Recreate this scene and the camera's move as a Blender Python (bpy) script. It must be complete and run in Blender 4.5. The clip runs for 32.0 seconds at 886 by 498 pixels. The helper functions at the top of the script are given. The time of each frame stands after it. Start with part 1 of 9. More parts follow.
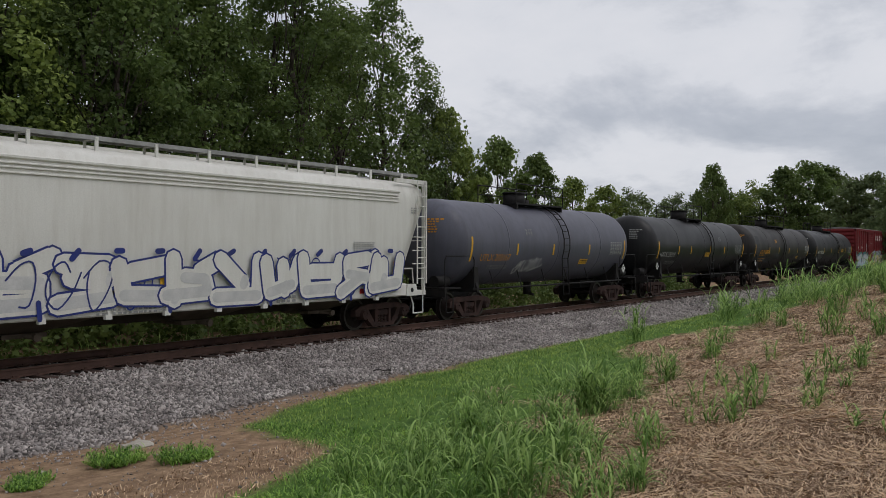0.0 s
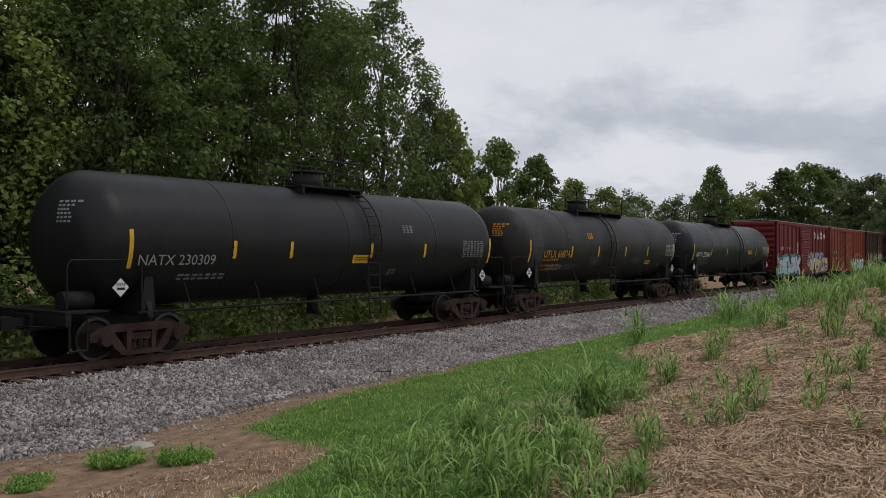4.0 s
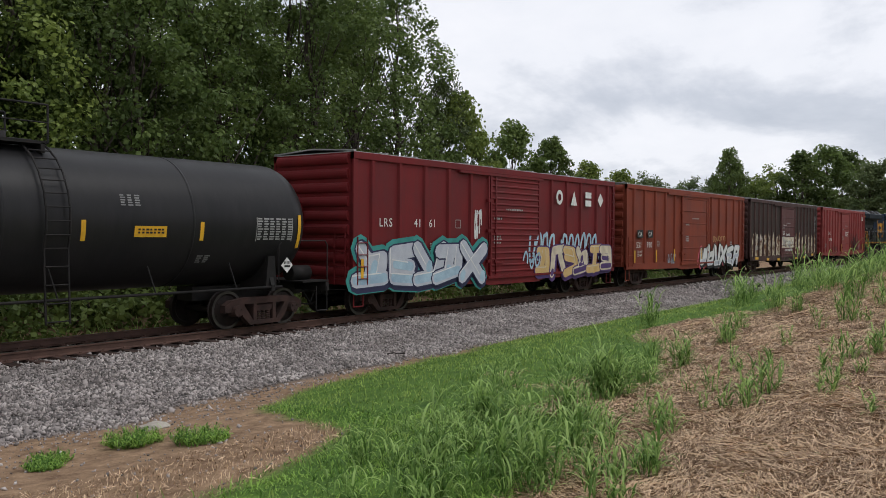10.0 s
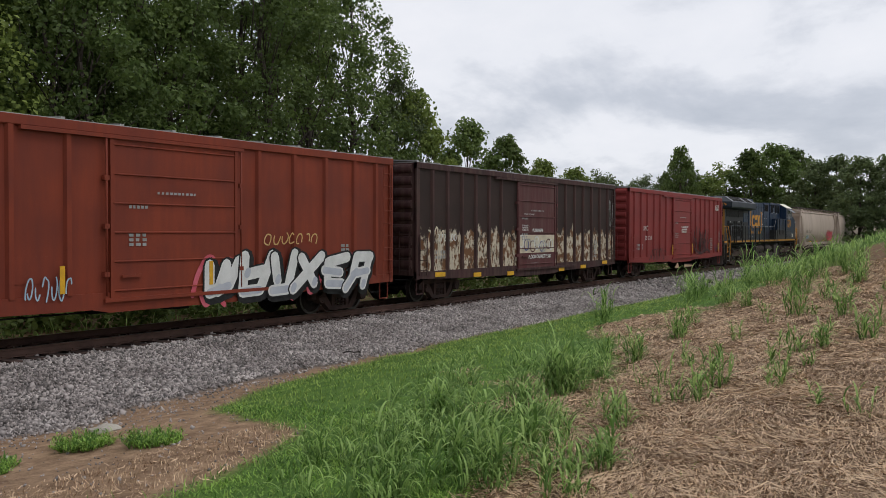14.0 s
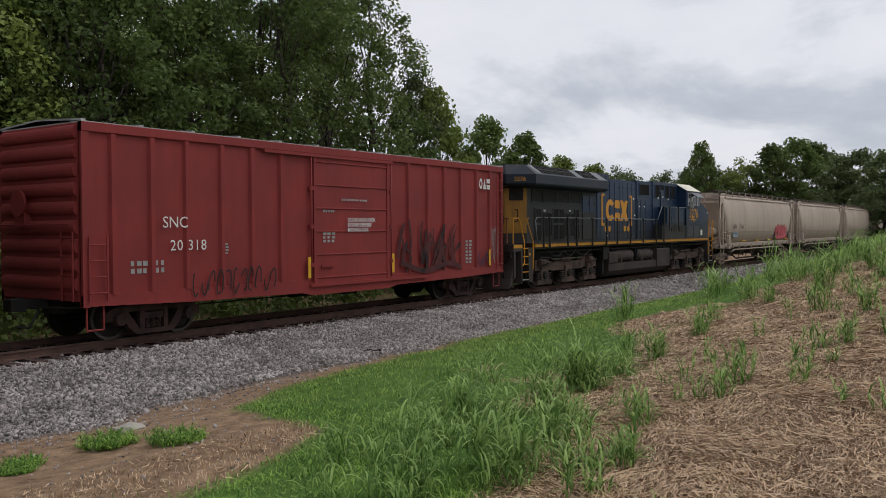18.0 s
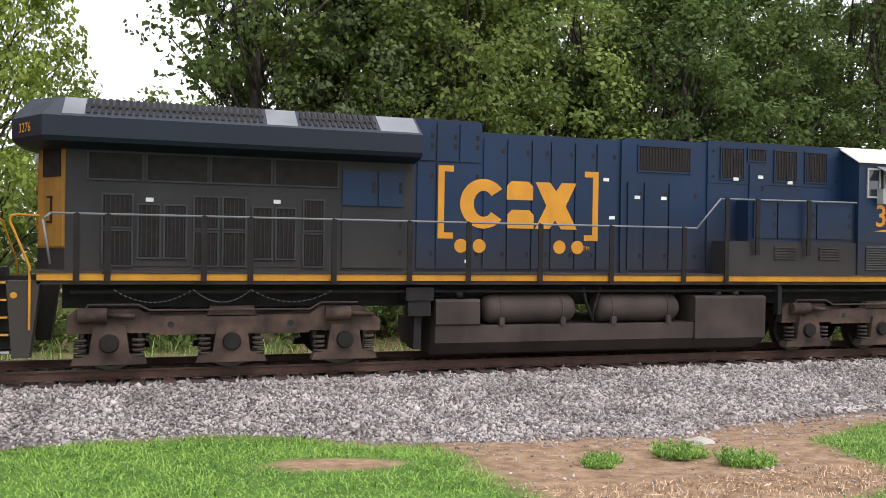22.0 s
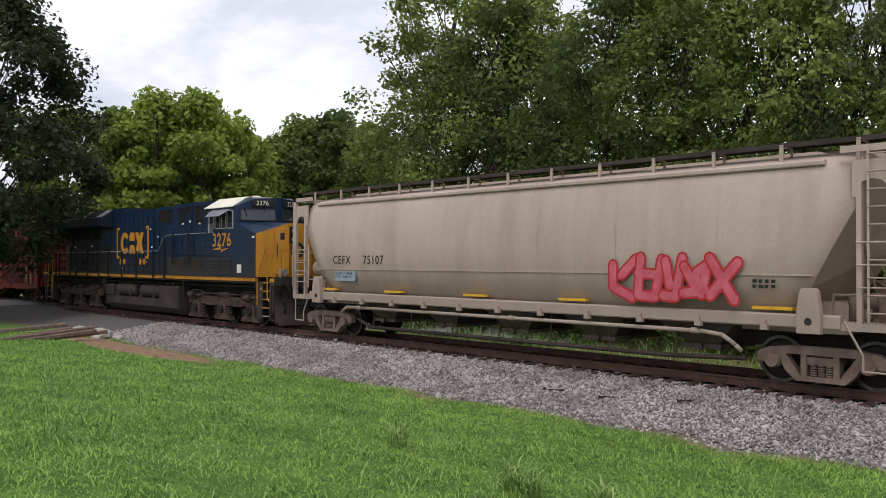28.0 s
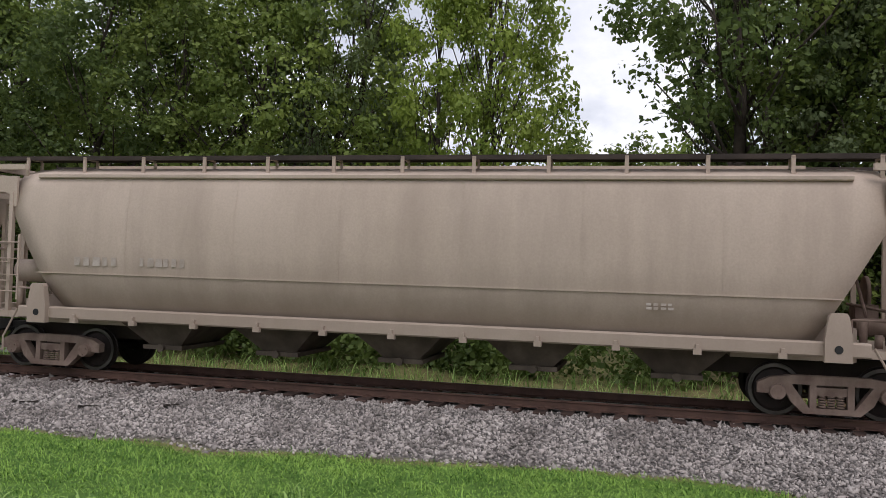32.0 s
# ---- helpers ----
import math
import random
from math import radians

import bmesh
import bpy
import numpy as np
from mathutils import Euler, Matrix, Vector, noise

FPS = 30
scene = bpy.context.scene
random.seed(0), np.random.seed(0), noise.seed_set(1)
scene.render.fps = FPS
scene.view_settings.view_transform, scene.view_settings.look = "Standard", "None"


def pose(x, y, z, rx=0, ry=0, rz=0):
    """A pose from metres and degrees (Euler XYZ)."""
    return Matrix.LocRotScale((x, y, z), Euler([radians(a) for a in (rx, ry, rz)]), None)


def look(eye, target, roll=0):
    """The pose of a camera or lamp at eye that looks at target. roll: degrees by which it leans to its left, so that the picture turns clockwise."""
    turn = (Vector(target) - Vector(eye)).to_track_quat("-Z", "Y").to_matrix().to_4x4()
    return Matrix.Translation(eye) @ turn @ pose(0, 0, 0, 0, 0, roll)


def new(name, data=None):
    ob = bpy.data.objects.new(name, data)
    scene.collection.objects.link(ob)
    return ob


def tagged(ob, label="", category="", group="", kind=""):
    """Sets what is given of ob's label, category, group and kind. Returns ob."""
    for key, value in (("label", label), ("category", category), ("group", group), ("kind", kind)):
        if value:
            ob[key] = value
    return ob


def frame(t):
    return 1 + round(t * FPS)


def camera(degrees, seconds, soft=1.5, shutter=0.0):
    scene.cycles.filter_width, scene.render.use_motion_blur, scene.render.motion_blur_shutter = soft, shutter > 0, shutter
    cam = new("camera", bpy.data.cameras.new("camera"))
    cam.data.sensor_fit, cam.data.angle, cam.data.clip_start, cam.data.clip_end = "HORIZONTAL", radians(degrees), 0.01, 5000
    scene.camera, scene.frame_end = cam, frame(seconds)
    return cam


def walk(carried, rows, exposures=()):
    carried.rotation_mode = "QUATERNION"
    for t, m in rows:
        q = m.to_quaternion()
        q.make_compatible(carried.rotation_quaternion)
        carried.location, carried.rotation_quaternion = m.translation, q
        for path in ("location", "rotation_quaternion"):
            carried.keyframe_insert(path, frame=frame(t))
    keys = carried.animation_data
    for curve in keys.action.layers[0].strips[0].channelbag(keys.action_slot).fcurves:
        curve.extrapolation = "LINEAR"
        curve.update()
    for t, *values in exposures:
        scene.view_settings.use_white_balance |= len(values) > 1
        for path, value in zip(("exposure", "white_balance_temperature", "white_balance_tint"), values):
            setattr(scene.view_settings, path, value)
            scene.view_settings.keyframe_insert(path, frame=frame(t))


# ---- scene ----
EYE = (0.0, -17.08, 2.34)
# seconds, heading from the track's normal, tilt, lean (degrees)
VIEW = [
    (0.0, 54.39, 0.01, -0.23),
    (0.5, 54.28, -0.00, -0.22),
    (1.0, 54.11, -0.14, -0.13),
    (1.5, 53.96, -0.22, -0.02),
    (2.0, 53.86, -0.20, 0.01),
    (2.5, 53.91, -0.03, -0.06),
    (3.0, 54.12, 0.11, -0.23),
    (3.5, 54.33, 0.17, -0.33),
    (5.5, 53.94, -0.49, -0.01),
    (6.0, 53.70, -0.85, 0.04),
    (6.5, 53.66, -0.69, 0.01),
    (7.0, 53.69, -0.39, -0.20),
    (7.5, 53.66, -0.20, -0.45),
    (8.0, 53.73, -0.16, -0.58),
    (8.5, 53.63, -0.26, -0.65),
    (9.0, 53.54, -0.55, -0.54),
    (9.5, 53.48, -0.80, -0.44),
    (10.0, 53.44, -1.08, -0.38),
    (10.5, 53.24, -1.43, -0.29),
    (11.0, 53.10, -1.79, -0.19),
    (11.5, 53.13, -1.87, -0.20),
    (12.0, 53.78, -1.74, -0.38),
    (12.5, 54.81, -1.53, -0.59),
    (13.0, 55.72, -1.58, -0.58),
    (13.5, 56.33, -1.61, -0.41),
    (14.0, 56.43, -1.21, -0.18),
    (14.5, 56.43, -0.96, -0.19),
    (16.5, 55.60, -1.12, 0.09),
    (17.0, 55.46, -1.29, 0.19),
    (17.5, 55.27, -1.30, 0.23),
    (18.0, 55.10, -1.35, 0.29),
    (18.5, 54.94, -1.42, 0.25),
    (19.0, 54.80, -1.57, 0.34),
    (19.5, 54.32, -1.67, 0.51),
    (20.0, 52.29, -1.58, 1.08),
    (20.5, 47.99, -0.76, 1.22),
    (21.0, 41.05, -0.06, 0.45),
    (21.5, 30.42, -0.21, -1.05),
    (22.0, 17.74, -0.34, -0.89),
    (22.5, 6.19, -0.07, -0.35),
    (23.0, -6.14, 0.03, -0.36),
    (23.5, -18.78, -0.02, -0.30),
    (24.0, -29.21, -0.43, -0.25),
    (24.5, -36.11, -0.57, 0.02),
    (25.0, -39.80, 0.48, 0.07),
    (25.5, -42.18, 0.87, 0.08),
    (26.0, -44.30, 0.89, 0.08),
    (26.5, -45.73, 0.87, -0.03),
    (28.5, -47.23, 0.77, -0.16),
    (29.0, -47.28, 0.50, -0.26),
    (29.5, -47.33, 0.24, -0.40),
    (30.0, -47.40, 0.03, -0.64),
    (30.5, -46.63, 0.13, -1.01),
    (31.0, -44.13, 0.40, -1.33),
    (31.5, -32.37, 1.37, -2.18),
    (32.0, -13.96, 1.63, -1.76),
]
# seconds, place of the train along the track
RUN = [
    (0.0, 171.55),
    (0.5, 167.90),
    (1.0, 164.25),
    (1.5, 160.58),
    (2.0, 156.93),
    (2.5, 153.28),
    (3.0, 149.63),
    (3.5, 145.98),
    (5.5, 131.32),
    (6.0, 127.66),
    (6.5, 123.94),
    (7.0, 120.21),
    (7.5, 116.49),
    (8.0, 112.79),
    (8.5, 109.08),
    (9.0, 105.36),
    (9.5, 101.63),
    (10.0, 97.90),
    (10.5, 94.17),
    (11.0, 90.43),
    (11.5, 86.68),
    (12.0, 82.98),
    (12.5, 79.30),
    (13.0, 75.58),
    (13.5, 71.84),
    (14.0, 68.09),
    (14.5, 64.33),
    (16.5, 49.23),
    (17.0, 45.45),
    (17.5, 41.67),
    (18.0, 37.86),
    (18.5, 34.05),
    (19.0, 30.23),
    (19.5, 26.39),
    (20.0, 22.56),
    (20.5, 18.71),
    (21.0, 14.87),
    (21.5, 11.08),
    (22.0, 7.38),
    (22.5, 3.68),
    (23.0, -0.00),
    (23.5, -3.70),
    (24.0, -7.41),
    (24.5, -11.18),
    (25.0, -14.95),
    (25.5, -18.74),
    (26.0, -22.53),
    (26.5, -26.30),
    (28.5, -41.37),
    (29.0, -45.14),
    (29.5, -48.92),
    (30.0, -52.71),
    (30.5, -56.49),
    (31.0, -60.32),
    (31.5, -64.15),
    (32.0, -67.98),
]

def sight(heading, tilt, lean):
    """The camera's pose on its spot beside the line."""
    a, b = radians(heading), radians(tilt)
    way = Vector((math.sin(a) * math.cos(b), math.cos(a) * math.cos(b), math.sin(b)))
    return look(EYE, Vector(EYE) + way * 10, -lean)


cam = camera(55.0, 32.0, soft=0.7)
walk(cam, [(t, sight(h, p, r)) for t, h, p, r in VIEW],
     exposures=[(0.0, -0.28, 6300, 12), (3.0, -0.28, 6300, 12), (6.0, -0.02, 6300, 12), (11.0, 0.10, 6300, 12), (13.0, 0.08, 6300, 12), (14.5, -0.07, 6300, 12), (17.0, -0.17, 6300, 12), (20.0, 0.02, 6300, 12), (20.5, 0.07, 6300, 12), (21.2, 0.46, 6300, 15), (22.0, 1.18, 6300, 15), (23.0, 1.44, 6300, 15), (23.5, 1.36, 6300, 15), (24.0, 1.16, 6300, 15), (24.5, 1.04, 6300, 15), (25.5, 0.68, 6300, 15), (26.5, 0.56, 6300, 15), (28.5, 0.33, 6300, 15), (31.0, 0.28, 6300, 15), (32.0, 0.28, 6300, 15)])

# ---- light: a high overcast sky with a weak, wide sun ----
SUN_HEIGHT, SUN_TURN = radians(58), radians(150)
world = bpy.data.worlds.new("overcast_sky")
scene.world = world
world.use_nodes = True
wn, wl = world.node_tree.nodes, world.node_tree.links
wn.clear()


def wnode(kind, **sets):
    n = wn.new(kind)
    for k, v in sets.items():
        n.inputs[k].default_value = v
    return n


sky = wn.new("ShaderNodeTexSky")
sky.sky_type, sky.sun_disc = "NISHITA", False
sky.sun_elevation, sky.sun_rotation = SUN_HEIGHT, SUN_TURN
geo = wn.new("ShaderNodeTexCoord")
sep = wn.new("ShaderNodeSeparateXYZ")
wl.new(geo.outputs["Generated"], sep.inputs[0])
# clouds lie on a flat layer: divide the direction by its height
hz = wn.new("ShaderNodeMath"); hz.operation = "MAXIMUM"; hz.inputs[1].default_value = 0.0
wl.new(sep.outputs["Z"], hz.inputs[0])
hz2 = wn.new("ShaderNodeMath"); hz2.operation = "ADD"; hz2.inputs[1].default_value = 0.34
wl.new(hz.outputs[0], hz2.inputs[0])
flat = wn.new("ShaderNodeVectorMath"); flat.operation = "DIVIDE"
comb = wn.new("ShaderNodeCombineXYZ")
for i in range(3):
    wl.new(hz2.outputs[0], comb.inputs[i])
wl.new(geo.outputs["Generated"], flat.inputs[0]); wl.new(comb.outputs[0], flat.inputs[1])
drift = wn.new("ShaderNodeVectorMath"); drift.operation = "ADD"; drift.inputs[1].default_value = (4.3, 1.7, 2.0)
wl.new(flat.outputs[0], drift.inputs[0])
n1 = wnode("ShaderNodeTexNoise", Scale=2.3, Detail=9.0, Roughness=0.56, Distortion=0.2)
wl.new(drift.outputs[0], n1.inputs["Vector"])
ramp = wn.new("ShaderNodeValToRGB")
el = ramp.color_ramp.elements
el[0].position, el[0].color = 0.22, (0.50, 0.54, 0.60, 1)
el[1].position, el[1].color = 0.68, (0.99, 0.99, 1.0, 1)
e2 = el.new(0.40); e2.color = (0.66, 0.69, 0.74, 1)
e3 = el.new(0.54); e3.color = (0.93, 0.94, 0.96, 1)
wl.new(n1.outputs["Fac"], ramp.inputs[0])
dim = wn.new("ShaderNodeMix"); dim.data_type = "RGBA"; dim.blend_type = "MIX"
dim.inputs[0].default_value = 0.06
skyk = wn.new("ShaderNodeVectorMath"); skyk.operation = "SCALE"; skyk.inputs["Scale"].default_value = 0.12
wl.new(sky.outputs[0], skyk.inputs[0])
wl.new(ramp.outputs[0], dim.inputs[6]); wl.new(skyk.outputs[0], dim.inputs[7])
bg = wnode("ShaderNodeBackground", Strength=0.92)
wl.new(dim.outputs[2], bg.inputs[0])
wo = wn.new("ShaderNodeOutputWorld")
wl.new(bg.outputs[0], wo.inputs[0])
sun_data = bpy.data.lights.new("sun", "SUN")
sun_data.energy, sun_data.angle, sun_data.color = 0.9, radians(25), (1.0, 0.96, 0.9)
sun = new("sun", sun_data)
sun.matrix_world = look((0, 0, 60), Vector((0, 0, 60)) - 10 * Vector((math.sin(SUN_TURN) * math.cos(SUN_HEIGHT), math.cos(SUN_TURN) * math.cos(SUN_HEIGHT), math.sin(SUN_HEIGHT))))

# ---- materials ----


def surf(name, col, col2=None, scale=2.0, rough=0.7, metal=0.0, bump=0.1, grime=None, streak=0.0, island=0.0, objvar=0.0, fine=40.0, spec=0.22, run=(3.5, 3.5, 0.35)):
    """A painted, stony or earthen surface: two tones of large stains, fine grain, and run-down grime."""
    m = bpy.data.materials.new(name)
    m.use_nodes = True
    n, l = m.node_tree.nodes, m.node_tree.links
    b = n["Principled BSDF"]
    b.inputs["Roughness"].default_value, b.inputs["Metallic"].default_value = rough, metal
    b.inputs["Specular IOR Level"].default_value = spec
    tc = n.new("ShaderNodeTexCoord")
    big = n.new("ShaderNodeTexNoise"); big.inputs["Scale"].default_value = scale; big.inputs["Detail"].default_value = 6
    small = n.new("ShaderNodeTexNoise"); small.inputs["Scale"].default_value = fine; small.inputs["Detail"].default_value = 4
    for t in (big, small):
        l.new(tc.outputs["Object"], t.inputs["Vector"])
    col2 = col2 or tuple(c * 0.72 for c in col)
    r1 = n.new("ShaderNodeValToRGB")
    r1.color_ramp.elements[0].position, r1.color_ramp.elements[0].color = 0.35, (*col2, 1)
    r1.color_ramp.elements[1].position, r1.color_ramp.elements[1].color = 0.65, (*col, 1)
    l.new(big.outputs["Fac"], r1.inputs[0])
    last = r1.outputs[0]

    def mul(a, fac_socket, lo, hi):
        mr = n.new("ShaderNodeMapRange"); mr.inputs[3].default_value = lo; mr.inputs[4].default_value = hi
        mr.inputs[1].default_value, mr.inputs[2].default_value = (0.3, 0.7) if fac_socket is small.outputs["Fac"] else (0.0, 1.0)
        l.new(fac_socket, mr.inputs[0])
        v = n.new("ShaderNodeVectorMath"); v.operation = "SCALE"
        l.new(a, v.inputs[0]); l.new(mr.outputs[0], v.inputs["Scale"])
        return v.outputs[0]
    last = mul(last, small.outputs["Fac"], 0.86, 1.12)
    if island:
        g = n.new("ShaderNodeNewGeometry")
        last = mul(last, g.outputs["Random Per Island"], 1 - island, 1 + island)
    if objvar:
        g = n.new("ShaderNodeObjectInfo")
        last = mul(last, g.outputs["Random"], 1 - objvar, 1 + objvar)
    if grime:
        mp = n.new("ShaderNodeMapping"); mp.inputs["Scale"].default_value = run
        l.new(tc.outputs["Object"], mp.inputs[0])
        st = n.new("ShaderNodeTexNoise"); st.inputs["Scale"].default_value = 1.3; st.inputs["Detail"].default_value = 7; st.inputs["Roughness"].default_value = 0.65
        l.new(mp.outputs[0], st.inputs["Vector"])
        mr = n.new("ShaderNodeMapRange"); mr.inputs[1].default_value = 0.42; mr.inputs[2].default_value = 0.75; mr.inputs[4].default_value = streak
        l.new(st.outputs["Fac"], mr.inputs[0])
        mx = n.new("ShaderNodeMix"); mx.data_type = "RGBA"
        l.new(mr.outputs[0], mx.inputs[0]); l.new(last, mx.inputs[6]); mx.inputs[7].default_value = (*grime, 1)
        last = mx.outputs[2]
    l.new(last, b.inputs["Base Color"])
    rr = n.new("ShaderNodeMapRange"); rr.inputs[3].default_value = max(0.05, rough - 0.1); rr.inputs[4].default_value = min(1, rough + 0.12)
    l.new(big.outputs["Fac"], rr.inputs[0]); l.new(rr.outputs[0], b.inputs["Roughness"])
    if bump:
        bp = n.new("ShaderNodeBump"); bp.inputs["Strength"].default_value = bump; bp.inputs["Distance"].default_value = 0.01
        l.new(small.outputs["Fac"], bp.inputs["Height"]); l.new(bp.outputs[0], b.inputs["Normal"])
    return m


def leafy(name, col, col2, thru=0.45, island=0.35, objvar=0.0, patch=0.45):
    """Leaves and blades: some light passes through, each one a little different."""
    m = bpy.data.materials.new(name)
    m.use_nodes = True
    n, l = m.node_tree.nodes, m.node_tree.links
    b = n["Principled BSDF"]
    b.inputs["Roughness"].default_value = 0.55
    b.inputs["Specular IOR Level"].default_value = 0.25
    g = n.new("ShaderNodeNewGeometry")
    tc = n.new("ShaderNodeTexCoord")
    big = n.new("ShaderNodeTexNoise"); big.inputs["Scale"].default_value = patch; big.inputs["Detail"].default_value = 3
    l.new(tc.outputs["Object"], big.inputs["Vector"])
    add = n.new("ShaderNodeMath"); add.operation = "MULTIPLY_ADD"; add.inputs[1].default_value = island; add.inputs[2].default_value = -island / 2
    l.new(g.outputs["Random Per Island"], add.inputs[0])
    add2 = n.new("ShaderNodeMath"); add2.operation = "ADD"
    l.new(add.outputs[0], add2.inputs[0]); l.new(big.outputs["Fac"], add2.inputs[1])
    r = n.new("ShaderNodeValToRGB")
    r.color_ramp.elements[0].position, r.color_ramp.elements[0].color = 0.3, (*col2, 1)
    r.color_ramp.elements[1].position, r.color_ramp.elements[1].color = 0.72, (*col, 1)
    l.new(add2.outputs[0], r.inputs[0])
    last = r.outputs[0]
    if objvar:
        oi = n.new("ShaderNodeObjectInfo")
        mr = n.new("ShaderNodeMapRange"); mr.inputs[3].default_value = 1 - objvar; mr.inputs[4].default_value = 1 + objvar
        l.new(oi.outputs["Random"], mr.inputs[0])
        v = n.new("ShaderNodeVectorMath"); v.operation = "SCALE"
        l.new(last, v.inputs[0]); l.new(mr.outputs[0], v.inputs["Scale"])
        last = v.outputs[0]
    l.new(last, b.inputs["Base Color"])
    t = n.new("ShaderNodeBsdfTranslucent")
    l.new(last, t.inputs[0])
    mx = n.new("ShaderNodeMixShader"); mx.inputs[0].default_value = thru
    l.new(b.outputs[0], mx.inputs[1]); l.new(t.outputs[0], mx.inputs[2])
    l.new(mx.outputs[0], n["Material Output"].inputs[0])
    return m


M_TANK_GREY = surf("grey_tank_paint", (0.118, 0.118, 0.15), (0.088, 0.088, 0.112), 0.6, 0.42, bump=0.03, grime=(0.06, 0.06, 0.065), streak=0.5)
M_TANK_BLACK = surf("black_tank_paint", (0.011, 0.011, 0.012), (0.016, 0.0155, 0.0155), 0.7, 0.42, bump=0.04, grime=(0.027, 0.025, 0.028), streak=0.4)
M_TANK_OLD = surf("worn_black_tank_paint", (0.014, 0.0135, 0.013), (0.024, 0.02, 0.018), 0.8, 0.5, bump=0.05, grime=(0.045, 0.036, 0.032), streak=0.5)
M_IRON = surf("black_ironwork", (0.012, 0.0115, 0.0115), (0.02, 0.017, 0.016), 3.0, 0.65, bump=0.1)
M_TRUCK = surf("rusty_truck_iron", (0.062, 0.034, 0.029), (0.026, 0.017, 0.015), 3.0, 0.85, bump=0.25, grime=(0.06, 0.036, 0.028), streak=0.4)
M_TRUCK_TAN = surf("dusty_truck_iron", (0.27, 0.20, 0.165), (0.16, 0.11, 0.09), 3.0, 0.85, bump=0.25, grime=(0.12, 0.09, 0.07), streak=0.5)
M_WHEEL = surf("wheel_steel", (0.035, 0.026, 0.024), (0.02, 0.016, 0.015), 4.0, 0.6, metal=0.3, bump=0.1)
M_TREAD = surf("bright_wheel_rim", (0.12, 0.11, 0.105), (0.07, 0.063, 0.06), 4.0, 0.4, metal=0.8, bump=0.02)
M_RED_A = surf("oxide_red_box_paint", (0.165, 0.014, 0.016), (0.125, 0.012, 0.014), 0.8, 0.6, bump=0.05, grime=(0.10, 0.02, 0.02), streak=0.5)
M_RED_B = surf("orange_brown_box_paint", (0.235, 0.046, 0.022), (0.175, 0.036, 0.02), 0.8, 0.65, bump=0.05, grime=(0.12, 0.03, 0.022), streak=0.55)
M_RED_C = surf("dark_brown_box_paint", (0.062, 0.028, 0.028), (0.038, 0.02, 0.02), 1.2, 0.75, bump=0.08, grime=(0.28, 0.2, 0.15), streak=0.22)
M_RED_D = surf("faded_red_box_paint", (0.26, 0.04, 0.037), (0.21, 0.034, 0.032), 0.8, 0.6, bump=0.05, grime=(0.16, 0.03, 0.028), streak=0.45)
M_DOOR_C = surf("maroon_door_paint", (0.11, 0.035, 0.036), (0.085, 0.03, 0.03), 1.0, 0.7, bump=0.06, grime=(0.2, 0.14, 0.12), streak=0.3)
M_ROOF = surf("galvanised_roof", (0.42, 0.42, 0.41), (0.3, 0.29, 0.28), 1.5, 0.55, metal=0.3, bump=0.05)
M_BEIGE = surf("dusty_beige_hopper_paint", (0.53, 0.43, 0.36), (0.45, 0.36, 0.295), 0.3, 0.6, bump=0.03, grime=(0.27, 0.21, 0.17), streak=0.5, run=(0.7, 0.7, 0.09), fine=25.0)
M_WHITE_H = surf("off_white_hopper_paint", (0.74, 0.73, 0.68), (0.66, 0.645, 0.595), 0.4, 0.6, bump=0.03, grime=(0.4, 0.36, 0.3), streak=0.3)
M_BLUE = surf("dark_blue_loco_paint", (0.008, 0.028, 0.072), (0.007, 0.020, 0.048), 0.5, 0.42, bump=0.02, grime=(0.018, 0.022, 0.030), streak=0.5, spec=0.24)
M_GREYHOOD = surf("sooty_grey_loco_paint", (0.034, 0.033, 0.033), (0.022, 0.021, 0.021), 0.8, 0.55, bump=0.04, grime=(0.026, 0.025, 0.024), streak=0.5)
M_YELLOW = surf("loco_yellow_paint", (0.54, 0.25, 0.022), (0.42, 0.185, 0.02), 1.5, 0.5, bump=0.03, grime=(0.2, 0.1, 0.03), streak=0.35)
M_ORANGE = surf("gold_lettering_paint", (0.60, 0.27, 0.025), (0.52, 0.23, 0.025), 2.0, 0.55, bump=0.02, grime=(0.25, 0.12, 0.03), streak=0.25)
M_UNDER = surf("dusty_grey_underframe", (0.066, 0.050, 0.043), (0.034, 0.026, 0.023), 1.2, 0.75, bump=0.1, grime=(0.06, 0.046, 0.039), streak=0.5)
M_LTRUCK = surf("dusty_loco_truck", (0.105, 0.068, 0.052), (0.032, 0.022, 0.018), 2.4, 0.85, bump=0.2, grime=(0.065, 0.048, 0.04), streak=0.5)
M_GRILLE = surf("dark_grille", (0.012, 0.01, 0.009), (0.018, 0.015, 0.014), 5.0, 0.7, bump=0.0)
M_CREAM = surf("cream_cab_roof", (0.78, 0.74, 0.6), (0.66, 0.62, 0.5), 1.0, 0.55, bump=0.03)
M_WHITE = surf("white_marking_paint", (0.75, 0.75, 0.72), (0.6, 0.6, 0.57), 4.0, 0.6, bump=0.0)
M_GREYMARK = surf("grey_marking_paint", (0.35, 0.35, 0.34), (0.25, 0.25, 0.24), 4.0, 0.6, bump=0.0)
M_REFLECT = surf("yellow_reflector", (0.75, 0.42, 0.03), (0.6, 0.33, 0.03), 6.0, 0.4, bump=0.0)
M_BLACKMARK = surf("black_marking_paint", (0.015, 0.015, 0.016), (0.03, 0.03, 0.03), 6.0, 0.6, bump=0.0)
M_REDMARK = surf("red_marking_paint", (0.5, 0.03, 0.035), (0.4, 0.03, 0.03), 6.0, 0.6, bump=0.0)
